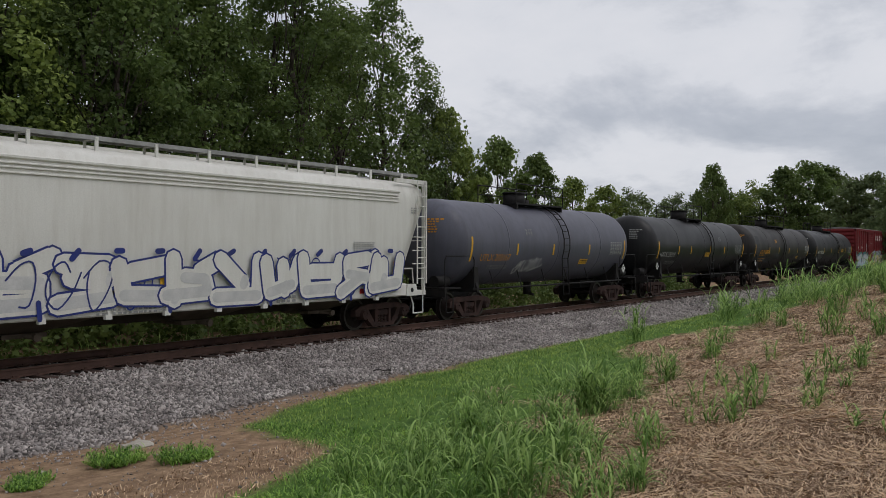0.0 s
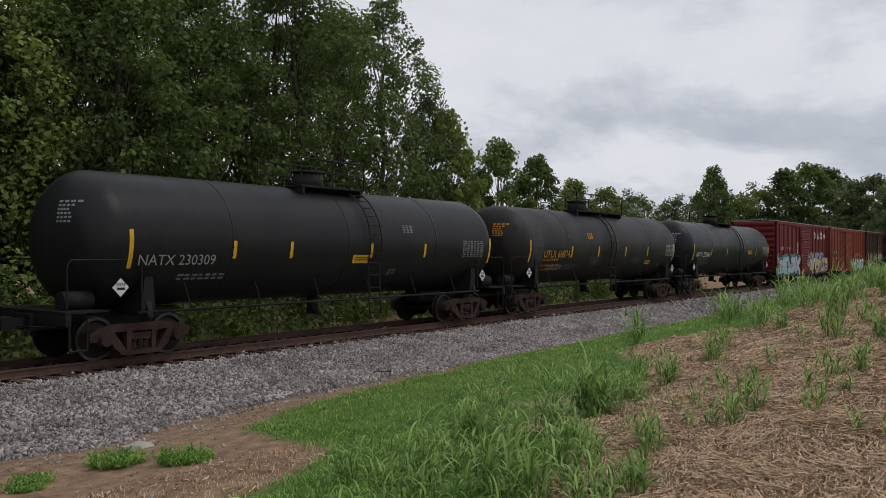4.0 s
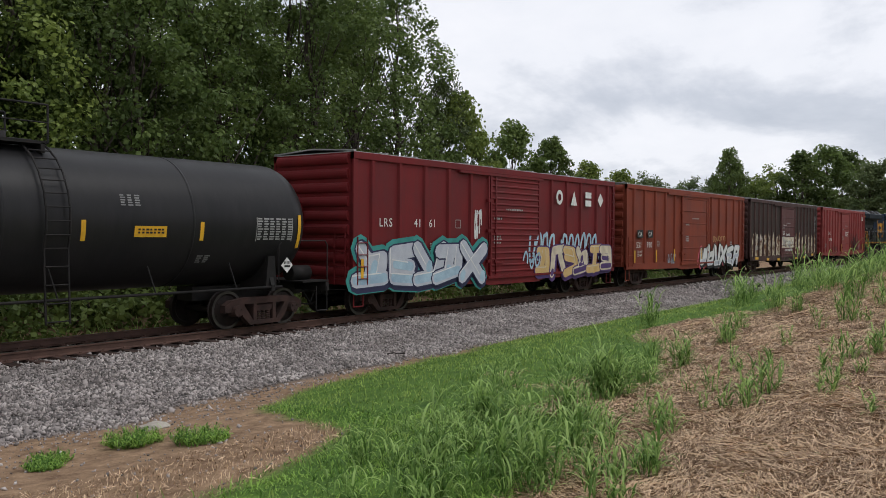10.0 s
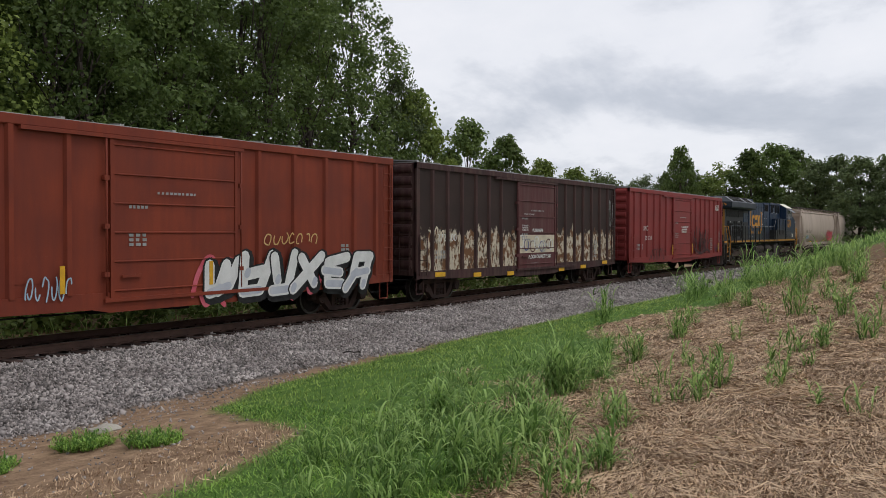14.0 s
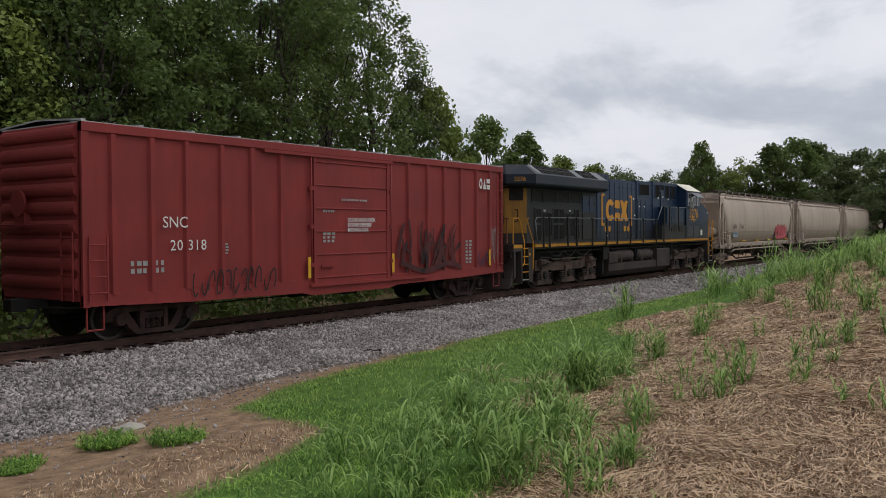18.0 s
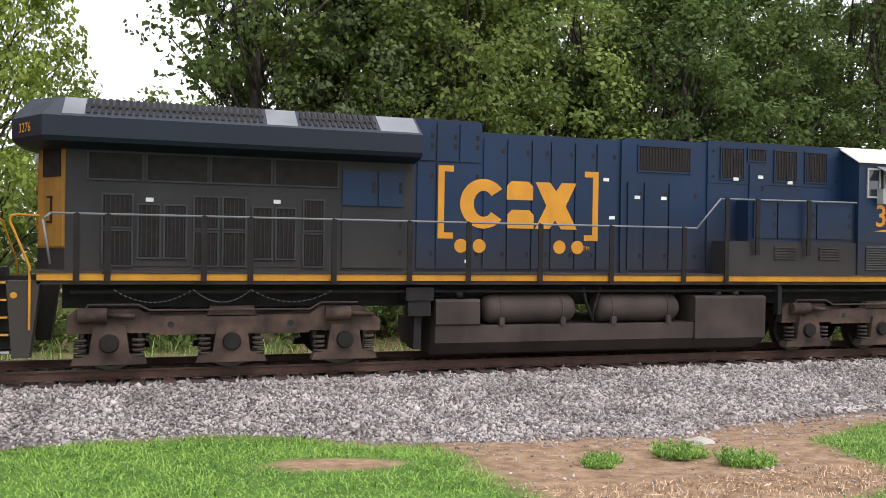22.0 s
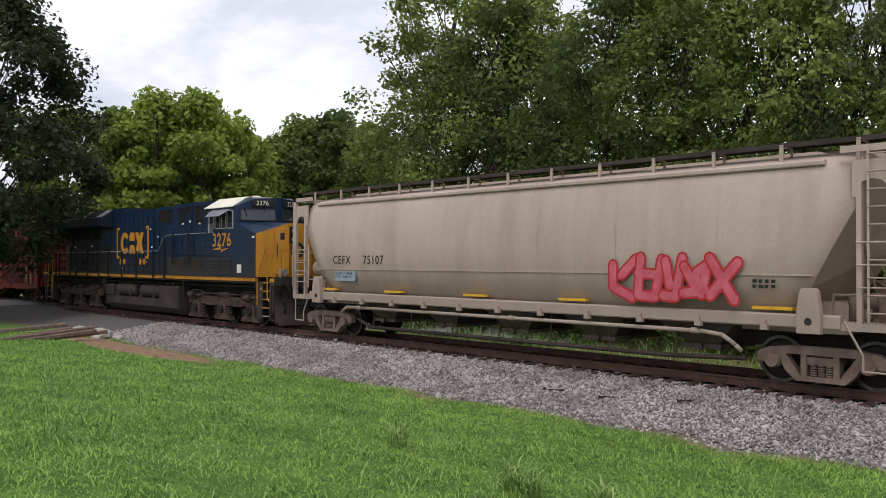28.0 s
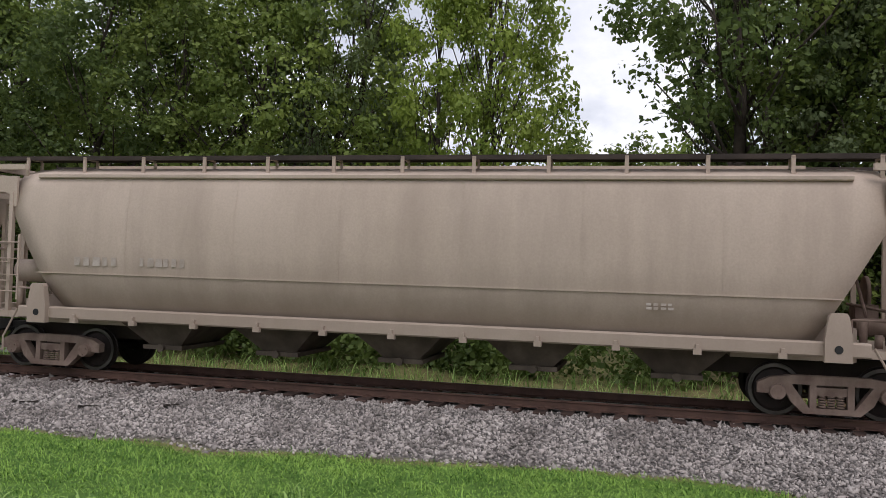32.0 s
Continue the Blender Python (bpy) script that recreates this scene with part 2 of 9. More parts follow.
M_SPRAY_BLUE = surf("blue_spray_paint", (0.035, 0.045, 0.16), (0.03, 0.045, 0.21), 3.0, 0.5, bump=0.0)
M_SPRAY_GREY = surf("grey_spray_paint", (0.42, 0.44, 0.5), (0.5, 0.52, 0.56), 3.0, 0.6, bump=0.0)
M_SPRAY_CYAN = surf("pale_blue_spray_paint", (0.40, 0.55, 0.63), (0.30, 0.42, 0.52), 2.5, 0.5, bump=0.0)
M_SPRAY_NAVY = surf("navy_spray_paint", (0.03, 0.035, 0.075), (0.04, 0.04, 0.09), 3.0, 0.5, bump=0.0)
M_SPRAY_TEAL = surf("teal_spray_paint", (0.06, 0.30, 0.27), (0.04, 0.22, 0.2), 3.0, 0.5, bump=0.0)
M_SPRAY_PURPLE = surf("purple_spray_paint", (0.10, 0.05, 0.17), (0.07, 0.04, 0.13), 3.0, 0.5, bump=0.0)
M_SPRAY_OCHRE = surf("ochre_spray_paint", (0.55, 0.36, 0.13), (0.6, 0.42, 0.2), 3.0, 0.5, bump=0.0)
M_SPRAY_PINK = surf("pink_spray_paint", (0.62, 0.15, 0.19), (0.5, 0.08, 0.11), 3.0, 0.5, bump=0.0)
M_SPRAY_WHITE = surf("white_spray_paint", (0.72, 0.72, 0.70), (0.6, 0.6, 0.58), 3.0, 0.5, bump=0.0)
M_SPRAY_PALE = surf("cream_spray_paint", (0.66, 0.58, 0.44), (0.5, 0.43, 0.32), 3.0, 0.6, bump=0.0)
M_PALEGREY = surf("pale_grey_spray_paint", (0.60, 0.59, 0.57), (0.5, 0.5, 0.49), 3.0, 0.6, bump=0.0)
M_RAIL = surf("rusty_rail_side", (0.13, 0.075, 0.058), (0.085, 0.05, 0.04), 3.0, 0.8, bump=0.1)
M_RAILTOP = surf("worn_rail_head", (0.17, 0.15, 0.14), (0.12, 0.1, 0.09), 3.0, 0.4, metal=0.7, bump=0.02)
M_TIE = surf("creosoted_tie_wood", (0.085, 0.055, 0.045), (0.045, 0.03, 0.026), 6.0, 0.9, bump=0.4, objvar=0.35)
M_STONE = surf("grey_ballast_stone", (0.385, 0.347, 0.325), (0.24, 0.212, 0.197), 1.0, 0.9, bump=0.2, island=0.55)
M_WOOD = surf("weathered_timber", (0.22, 0.165, 0.125), (0.12, 0.09, 0.07), 4.0, 0.9, bump=0.4)
M_ROCK = surf("pale_rock", (0.45, 0.42, 0.36), (0.3, 0.27, 0.23), 6.0, 0.9, bump=0.4)
M_BARK = surf("tree_bark", (0.09, 0.072, 0.06), (0.05, 0.04, 0.033), 3.0, 0.95, bump=0.6, fine=18)
M_ROAD = surf("pale_asphalt_road", (0.28, 0.275, 0.265), (0.22, 0.215, 0.21), 0.7, 0.9, bump=0.1)
M_GLASS = bpy.data.materials.new("window_glass")
M_GLASS.use_nodes = True
gb = M_GLASS.node_tree.nodes["Principled BSDF"]
gb.inputs["Base Color"].default_value, gb.inputs["Roughness"].default_value, gb.inputs["Specular IOR Level"].default_value = (0.02, 0.025, 0.03, 1), 0.06, 0.8
M_PLATE = surf("dull_roof_plate", (0.20, 0.21, 0.22), (0.15, 0.155, 0.16), 1.5, 0.55, bump=0.04)
M_WING = surf("blue_black_wing_paint", (0.007, 0.013, 0.024), (0.006, 0.010, 0.017), 0.6, 0.45, bump=0.02, spec=0.3)
M_FADED = surf("faded_hopper_marks", (0.46, 0.40, 0.36), (0.36, 0.30, 0.255), 4.0, 0.7, bump=0.0)
M_FRAME = surf("grey_panel_frame", (0.05, 0.05, 0.052), (0.035, 0.035, 0.036), 2.0, 0.6, bump=0.03)
M_FUNNEL = surf("dusty_brown_funnel", (0.15, 0.12, 0.095), (0.085, 0.066, 0.053), 1.6, 0.8, bump=0.1, grime=(0.05, 0.04, 0.033), streak=0.5)
M_RUSTRAIL = surf("rusty_orange_rail", (0.26, 0.10, 0.045), (0.15, 0.06, 0.03), 5.0, 0.7, bump=0.1)


def road_dust(m, lo, hi, col, most):
    """Brown road dust that has settled on the lower body, thinning out upward with a ragged edge."""
    n, l = m.node_tree.nodes, m.node_tree.links
    b = n["Principled BSDF"]
    last = b.inputs["Base Color"].links[0].from_socket
    tc = n.new("ShaderNodeTexCoord")
    z = n.new("ShaderNodeSeparateXYZ"); l.new(tc.outputs["Object"], z.inputs[0])
    mp = n.new("ShaderNodeMapping"); mp.inputs["Scale"].default_value = (1.4, 1.4, 0.5); l.new(tc.outputs["Object"], mp.inputs[0])
    t = n.new("ShaderNodeTexNoise"); t.inputs["Scale"].default_value = 1.6; t.inputs["Detail"].default_value = 8; t.inputs["Roughness"].default_value = 0.7
    l.new(mp.outputs[0], t.inputs["Vector"])
    a = n.new("ShaderNodeMath"); a.operation = "MULTIPLY_ADD"; a.inputs[1].default_value = -1.4
    l.new(t.outputs["Fac"], a.inputs[0]); l.new(z.outputs["Z"], a.inputs[2])
    r = n.new("ShaderNodeMapRange"); r.inputs[1].default_value, r.inputs[2].default_value, r.inputs[3].default_value, r.inputs[4].default_value = lo - 0.7, hi - 0.7, most, 0.0
    l.new(a.outputs[0], r.inputs[0])
    x = n.new("ShaderNodeMix"); x.data_type = "RGBA"; x.inputs[7].default_value = (*col, 1)
    l.new(r.outputs[0], x.inputs[0]); l.new(last, x.inputs[6]); l.new(x.outputs[2], b.inputs["Base Color"])


road_dust(M_BLUE, 1.8, 3.0, (0.034, 0.029, 0.026), 0.7)
road_dust(M_GREYHOOD, 1.5, 2.4, (0.06, 0.047, 0.038), 0.5)
road_dust(M_BEIGE, 1.4, 2.6, (0.25, 0.195, 0.155), 0.55)
L_DARK = leafy("dark_green_leaves", (0.15, 0.205, 0.055), (0.075, 0.115, 0.033), objvar=0.25)
L_MID = leafy("green_leaves", (0.24, 0.30, 0.07), (0.12, 0.17, 0.042), objvar=0.2)
L_LIGHT = leafy("light_green_leaves", (0.36, 0.45, 0.085), (0.2, 0.28, 0.05), objvar=0.15)
# darkest leaf copy: the shade of whole crowns is put into its colour
L_SHADE = leafy("shaded_green_leaves", (0.06, 0.078, 0.034), (0.03, 0.042, 0.018), objvar=0.1)
L_FAR = leafy("far_green_leaves", (0.175, 0.22, 0.085), (0.1, 0.135, 0.06), objvar=0.2)
L_LAWN = leafy("lawn_blades", (0.32, 0.50, 0.10), (0.08, 0.18, 0.03), thru=0.35, island=0.75, patch=1.3)
L_ROUGH = leafy("rough_grass_blades", (0.38, 0.50, 0.12), (0.095, 0.18, 0.032), thru=0.4, island=0.8, patch=1.5)
L_TALL = leafy("tall_grass_blades", (0.42, 0.58, 0.19), (0.11, 0.205, 0.045), thru=0.45, island=0.8, patch=1.0)
L_STRAW = leafy("dry_straw", (0.74, 0.54, 0.35), (0.22, 0.135, 0.078), thru=0.1, island=0.9, patch=1.2)

# ---- building helpers ----


def part(name, bm, material, parent=None, label="", smooth=False):
    """Link a bmesh as one mesh object, under a thing or a part."""
    me = bpy.data.meshes.new(name)
    if smooth:
        for f in bm.faces:
            f.smooth = True
    bm.to_mesh(me)
    bm.free()
    me.materials.append(material)
    ob = new(name, me)
    if parent:
        ob.parent = parent
    if label:
        ob["label"] = label
    return ob


def parts(name, bm, material, parent=None, label=""):
    """Link each connected piece of a bmesh as a mesh object of its own."""
    bm.verts.index_update()
    seen = set()
    made = []
    for v0 in bm.verts:
        if v0 in seen:
            continue
        stack, isle = [v0], []
        seen.add(v0)
        while stack:
            v = stack.pop()
            isle.append(v)
            for e in v.link_edges:
                o = e.other_vert(v)
                if o not in seen:
                    seen.add(o)
                    stack.append(o)
        one = bmesh.new()
        copy = {v: one.verts.new(v.co) for v in isle}
        for f in {f for v in isle for f in v.link_faces}:
            one.faces.new([copy[v] for v in f.verts]).smooth = f.smooth
        made.append(part(name, one, material, parent, label))
    bm.free()
    return made


def again(ob, name, parent, loc, label=""):
    """One more object on the mesh of ob."""
    o = new(name, ob.data)
    o.parent = parent
    o.location = loc
    if label:
        o["label"] = label
    return o


def B():
    return bmesh.new()


def box(bm, x0, x1, y0, y1, z0, z1):
    v = [bm.verts.new(p) for p in ((x0, y0, z0), (x1, y0, z0), (x1, y1, z0), (x0, y1, z0), (x0, y0, z1), (x1, y0, z1), (x1, y1, z1), (x0, y1, z1))]
    for q in ((3, 2, 1, 0), (4, 5, 6, 7), (0, 1, 5, 4), (1, 2, 6, 5), (2, 3, 7, 6), (3, 0, 4, 7)):
        bm.faces.new([v[i] for i in q])
    return bm


def bbox(bm, x0, x1, y0, y1, z0, z1, r=0.02):
    """A box with its long edges chamfered (along x)."""
    sec = [(y0 + r, z0), (y1 - r, z0), (y1, z0 + r), (y1, z1 - r), (y1 - r, z1), (y0 + r, z1), (y0, z1 - r), (y0, z0 + r)]
    return prism_x(bm, sec, x0, x1)


def prism_x(bm, sec, x0, x1):
    """Extrude a y-z outline along x."""
    a = [bm.verts.new((x0, y, z)) for y, z in sec]
    b = [bm.verts.new((x1, y, z)) for y, z in sec]
    k = len(sec)
    for i in range(k):
        bm.faces.new((a[i], a[(i + 1) % k], b[(i + 1) % k], b[i]))
    bm.faces.new(a[::-1]); bm.faces.new(b)
    return bm


def prism_y(bm, sec, y0, y1):
    """Extrude an x-z outline along y."""
    a = [bm.verts.new((x, y0, z)) for x, z in sec]
    b = [bm.verts.new((x, y1, z)) for x, z in sec]
    k = len(sec)
    for i in range(k):
        bm.faces.new((a[i], a[(i + 1) % k], b[(i + 1) % k], b[i]))
    bm.faces.new(a[::-1]); bm.faces.new(b)
    return bm


def rod(bm, p, q, r=0.02, n=8, r2=None):
    """A round bar from p to q."""
    p, q = Vector(p), Vector(q)
    d = (q - p).normalized()
    u = d.orthogonal().normalized()
    w = d.cross(u)
    r2 = r if r2 is None else r2
    a, b = [], []
    for i in range(n):
        t = 2 * math.pi * i / n
        o = u * math.cos(t) + w * math.sin(t)
        a.append(bm.verts.new(p + o * r)); b.append(bm.verts.new(q + o * r2))
    for i in range(n):
        f = bm.faces.new((a[i], a[(i + 1) % n], b[(i + 1) % n], b[i]))
        f.smooth = n > 6
    bm.faces.new(a[::-1]); bm.faces.new(b)
    return bm


def pipe(bm, pts, r=0.02, n=6):
    for p, q in zip(pts, pts[1:]):
        rod(bm, p, q, r, n)
    return bm


def spin_x(bm, prof, y=0.0, z=0.0, n=24, closed=True):
    """Turn a profile of (x, radius) round an axis along x."""
    rings = []
    for x, r in prof:
        rings.append([bm.verts.new((x, y + r * math.cos(2 * math.pi * i / n), z + r * math.sin(2 * math.pi * i / n))) for i in range(n)])
    for a, b in zip(rings, rings[1:]):
        for i in range(n):
            f = bm.faces.new((a[i], b[i], b[(i + 1) % n], a[(i + 1) % n]))
            f.smooth = True
    if closed:
        bm.faces.new(rings[0]); bm.faces.new(rings[-1][::-1])
    return bm


def spin_y(bm, prof, x=0.0, z=0.0, n=24):
    """Turn a profile of (y, radius) round an axis along y."""
    rings = []
    for y, r in prof:
        rings.append([bm.verts.new((x + r * math.cos(2 * math.pi * i / n), y, z + r * math.sin(2 * math.pi * i / n))) for i in range(n)])
    for a, b in zip(rings, rings[1:]):
        for i in range(n):
            bm.faces.new((a[i], a[(i + 1) % n], b[(i + 1) % n], b[i]))
    bm.faces.new(rings[0][::-1]); bm.faces.new(rings[-1])
    return bm


def ribbon(bm, pts, w, y, lift=0.0):
    """A flat painted stroke on the side plane at y, through x-z points, with rounded ends and joints."""
    for (x0, z0), (x1, z1) in zip(pts, pts[1:]):
        y -= 0.00006
        dx, dz = x1 - x0, z1 - z0
        k = math.hypot(dx, dz) or 1
        nx, nz = -dz / k * w / 2, dx / k * w / 2
        v = [bm.verts.new(p) for p in ((x0 + nx, y, z0 + nz), (x0 - nx, y, z0 - nz), (x1 - nx, y, z1 - nz), (x1 + nx, y, z1 + nz))]
        bm.faces.new(v)
    for x, z in pts:
        y -= 0.00006
        bm.faces.new([bm.verts.new((x + w / 2 * math.cos(i * math.pi / 4), y, z + w / 2 * math.sin(i * math.pi / 4))) for i in range(8)])
    return bm


def patch(bm, outline, y):
    bm.faces.new([bm.verts.new((x, y, z)) for x, z in outline])
    return bm


def bars(bm, x, z, w, h, y, rows=1, cols=1, gap=0.35, rng=None):
    """Rows of small bars, for writing too small or worn to read."""
    ph, pw = h / rows, w / cols
    for i in range(rows):
        for j in range(cols):
            k = 1.0 if rng is None else rng.uniform(0.55, 1.0)
            x0, z0 = x + j * pw, z - (i + 1) * ph
            patch(bm, [(x0, z0), (x0 + pw * (1 - gap * 0.5) * k, z0), (x0 + pw * (1 - gap * 0.5) * k, z0 + ph * (1 - gap)), (x0, z0 + ph * (1 - gap))], y)
    return bm


def letters(words, size, x, z, y, material, parent, name="lettering", turn=0.0, spread=1.0, label="", weight=0.0):
    """Words painted on a side that faces -y (turn 0) or -x (turn -90), as a thin mesh."""
    cu = bpy.data.curves.new(name, "FONT")
    cu.body, cu.size, cu.extrude, cu.space_character, cu.offset, cu.resolution_u = words, size, 0.001, spread, weight, 3
    tmp = bpy.data.objects.new(name, cu)
    me = bpy.data.meshes.new_from_object(tmp)
    bpy.data.objects.remove(tmp)
    me.materials.clear(); me.materials.append(material)
    ob = new(name, me)
    ob.parent = parent
    ob.matrix_basis = pose(x, y, z, 90, 0, turn)
    if label:
        ob["label"] = label
    return ob


def thing(name, label, category, group="", kind=""):
    return tagged(new(name), label, category, group, kind)


def quads(name, verts, faces, material, smooth=False):
    """A large mesh from arrays: verts (n, 3), faces (m, k)."""
    me = bpy.data.meshes.new(name)
    k = faces.shape[1]
    me.vertices.add(len(verts)); me.vertices.foreach_set("co", verts.astype(np.float32).ravel())
    me.loops.add(faces.size); me.loops.foreach_set("vertex_index", faces.astype(np.int32).ravel())
    me.polygons.add(len(faces)); me.polygons.foreach_set("loop_start", np.arange(0, faces.size, k, dtype=np.int32))
    if smooth:
        me.polygons.foreach_set("use_smooth", np.ones(len(faces), bool))
    me.update(calc_edges=True)
    me.materials.append(material)
    return me


# ---- ground: one sheet, ballast, lawn, bank ----
rng = np.random.default_rng(7)


def step(a, b, x):
    t = np.clip((x - a) / (b - a), 0, 1)
    return t * t * (3 - 2 * t)


def wob(x, y, s, seed=0.0):
    """Smooth ripples, roughly -1 to 1."""
    return (np.sin(x / s + 1.7 * np.sin(y / s * 0.8 + seed) + seed) + np.sin(y / s * 1.3 + 1.3 * np.sin(x / s * 0.7 + 2 * seed) + 3 * seed)) / 2


def toe(x):
    """Where the ballast ends on the camera's side."""
    return -4.45 - 1.15 * np.exp(-((x - 6.3) / 3.8) ** 2) + 0.6 * np.exp(-((x + 0.5) / 3.0) ** 2) - 0.35 * step(10, 16, x) + 0.13 * wob(x, x, 0.9) + 0.12 * wob(x, 0 * x, 0.37, 2)


CROSS_X = -53.0


def gz(x, y):
    x, y = np.asarray(x, float), np.asarray(y, float)
    t = toe(x)
    u = np.maximum(t - y, 0)
    slope = 0.104 + 0.30 * step(2, 58, x)
    bank = -0.6 + slope * u
    cap = 4.2
    bank = np.where(bank > cap - 1, cap - np.exp(-(bank - cap + 1)), bank)
    bed = -0.23 + (-0.37) * np.clip((-1.55 - y) / np.minimum(t + 1.55, -0.5) * -1, 0, 1)
    far = -0.23 - 0.5 * np.clip((y - 1.55) / 2.6, 0, 1)
    z = np.where(y < t, bank, np.where(y < -1.55, bed, np.where(y < 1.55, -0.23, far)))
    z = z + np.where((y < t) | (y > 4.2), 0.03 * wob(x, y, 0.8) + 0.05 * wob(x, y, 3.1, 1), 0) + np.where(y < t - 4.5, 0.022 * wob(x, y, 0.22, 7) * step(5, 7, x), 0)
    k = np.clip(1 - (np.abs(x - CROSS_X) - 3.5) / 5.0, 0, 1) * (y < 30) * (y > -25)
    k = k * k * (3 - 2 * k)
    return z * (1 - k) + (-0.06 - 0.02 * np.abs(np.clip(y, -12, 12))) * k


def covers(x, y):
    """Shares of grass, straw and bare earth at a place."""
    t = toe(x)
    u = t - y
    edge = 0.5 * wob(x, y, 1.1, 4) + 0.25 * wob(x, y, 0.4, 5)
    straw_line = np.interp(x, [4, 6, 7.75, 9.6, 14.3, 19, 24, 31, 60], [-15.5, -14.1, -13.1, -12.4, -11, -10.4, -11.5, -12.2, -13])
    straw = step(-0.8, 0.8, straw_line - y + edge * 2.6) * step(3.5, 6.0, x + edge)
    # a worn patch of earth beside the line
    low_ = np.interp(x, [3.5, 4.5, 5.4, 6.6, 7.9, 8.1, 8.6, 10.0, 11.4, 14.0], [-9.6, -11.2, -10.95, -10.7, -9.75, -8.6, -7.5, -6.5, -6.05, -5.6])
    worn = step(-0.25, 0.25, y - low_ + edge * 0.45) * step(3.25, 3.85, x + edge * 0.5) * step(14.5, 13.5, x)
    q = np.minimum(((x - 1.9) / 0.8) ** 2 + ((y + 7.2) / 0.45) ** 2, ((x + 27.5) / 6.5) ** 2 + ((y + 5.9) / 1.1) ** 2)
    earth = np.maximum(worn, step(1.25, 0.75, q + edge * 0.35))
    strip = step(0.75, 0.1, u + edge * 0.4) * (0.55 + 0.45 * step(-1, 8, x))
    far_e = step(3.0, 5.0, y) * 0.5
    earth = np.clip(np.maximum(earth, strip), 0, 1)
    grass = np.clip(1 - straw - earth, 0, 1)
    return grass, straw, earth, far_e


def axis(lo, hi, near_lo, near_hi, fine):
    a = list(np.arange(near_lo, near_hi, fine))
    s, p = fine, near_hi
    while p < hi:
        a.append(p); s *= 1.25; p += s
    a.append(hi)
    s, p = fine, near_lo - fine
    while p > lo:
        a.insert(0, p); s *= 1.25; p -= s
    a.insert(0, lo)
    return np.array(a)


xs, ys = axis(-2500, 2500, -40, 60, 0.3), axis(-1500, 3000, -19, 8, 0.22)
gx, gy = np.meshgrid(xs, ys)
gv = np.stack([gx.ravel(), gy.ravel(), gz(gx, gy).ravel()], 1)
nx_, ny_ = len(xs), len(ys)
ii = (np.arange(ny_ - 1)[:, None] * nx_ + np.arange(nx_ - 1)[None, :]).ravel()
gf = np.stack([ii, ii + 1, ii + nx_ + 1, ii + nx_], 1)
M_GROUND = bpy.data.materials.new("earth_grass_and_gravel")
M_GROUND.use_nodes = True
n, l = M_GROUND.node_tree.nodes, M_GROUND.node_tree.links
tc = n.new("ShaderNodeTexCoord")


def gtone(a, b, scale):
    t = n.new("ShaderNodeTexNoise"); t.inputs["Scale"].default_value = scale; t.inputs["Detail"].default_value = 8; t.inputs["Roughness"].default_value = 0.7
    l.new(tc.outputs["Object"], t.inputs["Vector"])
    r = n.new("ShaderNodeValToRGB")
    r.color_ramp.elements[0].position, r.color_ramp.elements[0].color = 0.32, (*a, 1)
    r.color_ramp.elements[1].position, r.color_ramp.elements[1].color = 0.68, (*b, 1)
    l.new(t.outputs["Fac"], r.inputs[0])
    return r.outputs[0]


def gmix(fac, a, b):
    m = n.new("ShaderNodeMix"); m.data_type = "RGBA"
    l.new(fac, m.inputs[0]); l.new(a, m.inputs[6]); l.new(b, m.inputs[7])
    return m.outputs[2]


def gattr(name):
    a = n.new("ShaderNodeAttribute"); a.attribute_name = name
    return a.outputs["Fac"]


gcol = gtone((0.04, 0.085, 0.018), (0.125, 0.225, 0.038), 3.4)
gcol = gmix(gattr("earth"), gcol, gtone((0.13, 0.078, 0.047), (0.37, 0.25, 0.155), 4.0))
gcol = gmix(gattr("straw"), gcol, gtone((0.09, 0.054, 0.031), (0.25, 0.16, 0.092), 5.0))
gcol = gmix(gattr("gravel"), gcol, gtone((0.055, 0.05, 0.048), (0.19, 0.175, 0.168), 14.0))
gb_ = n["Principled BSDF"]
gb_.inputs["Roughness"].default_value = 0.95
gb_.inputs["Specular IOR Level"].default_value = 0.15
l.new(gcol, gb_.inputs["Base Color"])
gbn = n.new("ShaderNodeTexNoise"); gbn.inputs["Scale"].default_value = 14; gbn.inputs["Detail"].default_value = 6
l.new(tc.outputs["Object"], gbn.inputs["Vector"])
gbp = n.new("ShaderNodeBump"); gbp.inputs["Strength"].default_value = 0.6; gbp.inputs["Distance"].default_value = 0.05
l.new(gbn.outputs["Fac"], gbp.inputs["Height"]); l.new(gbp.outputs[0], gb_.inputs["Normal"])
gme = quads("ground", gv, gf, M_GROUND, True)
gg, gs, ge, gfar = covers(gv[:, 0], gv[:, 1])
gr = step(-0.12, 0.12, gv[:, 1] - toe(gv[:, 0])) * step(3.6, 3.0, gv[:, 1])
for nm, val in (("earth", np.maximum(ge, gfar * 0.2)), ("straw", gs), ("gravel", gr)):
    gme.attributes.new(nm, "FLOAT", "POINT").data.foreach_set("value", val.astype(np.float32))
ground = tagged(new("ground", gme), "grassy ground with bare earth and a straw-strewn bank", "ground", kind="structure")

# level crossing lane at the far end of the lawn
bm = B()
lane_y = np.linspace(-24, 60, 43)
rows = [[bm.verts.new((x, y, float(gz(x, y)) + 0.03 if y < 29 else -0.15)) for x in np.linspace(CROSS_X - 3.2, CROSS_X + 3.2, 7)] for y in lane_y]
for a, b in zip(rows, rows[1:]):
    for i in range(6):
        bm.faces.new((a[i], a[i + 1], b[i + 1], b[i]))
tagged(part("road", bm, M_ROAD), "pale worn asphalt lane crossing the railway line", "road", kind="structure")

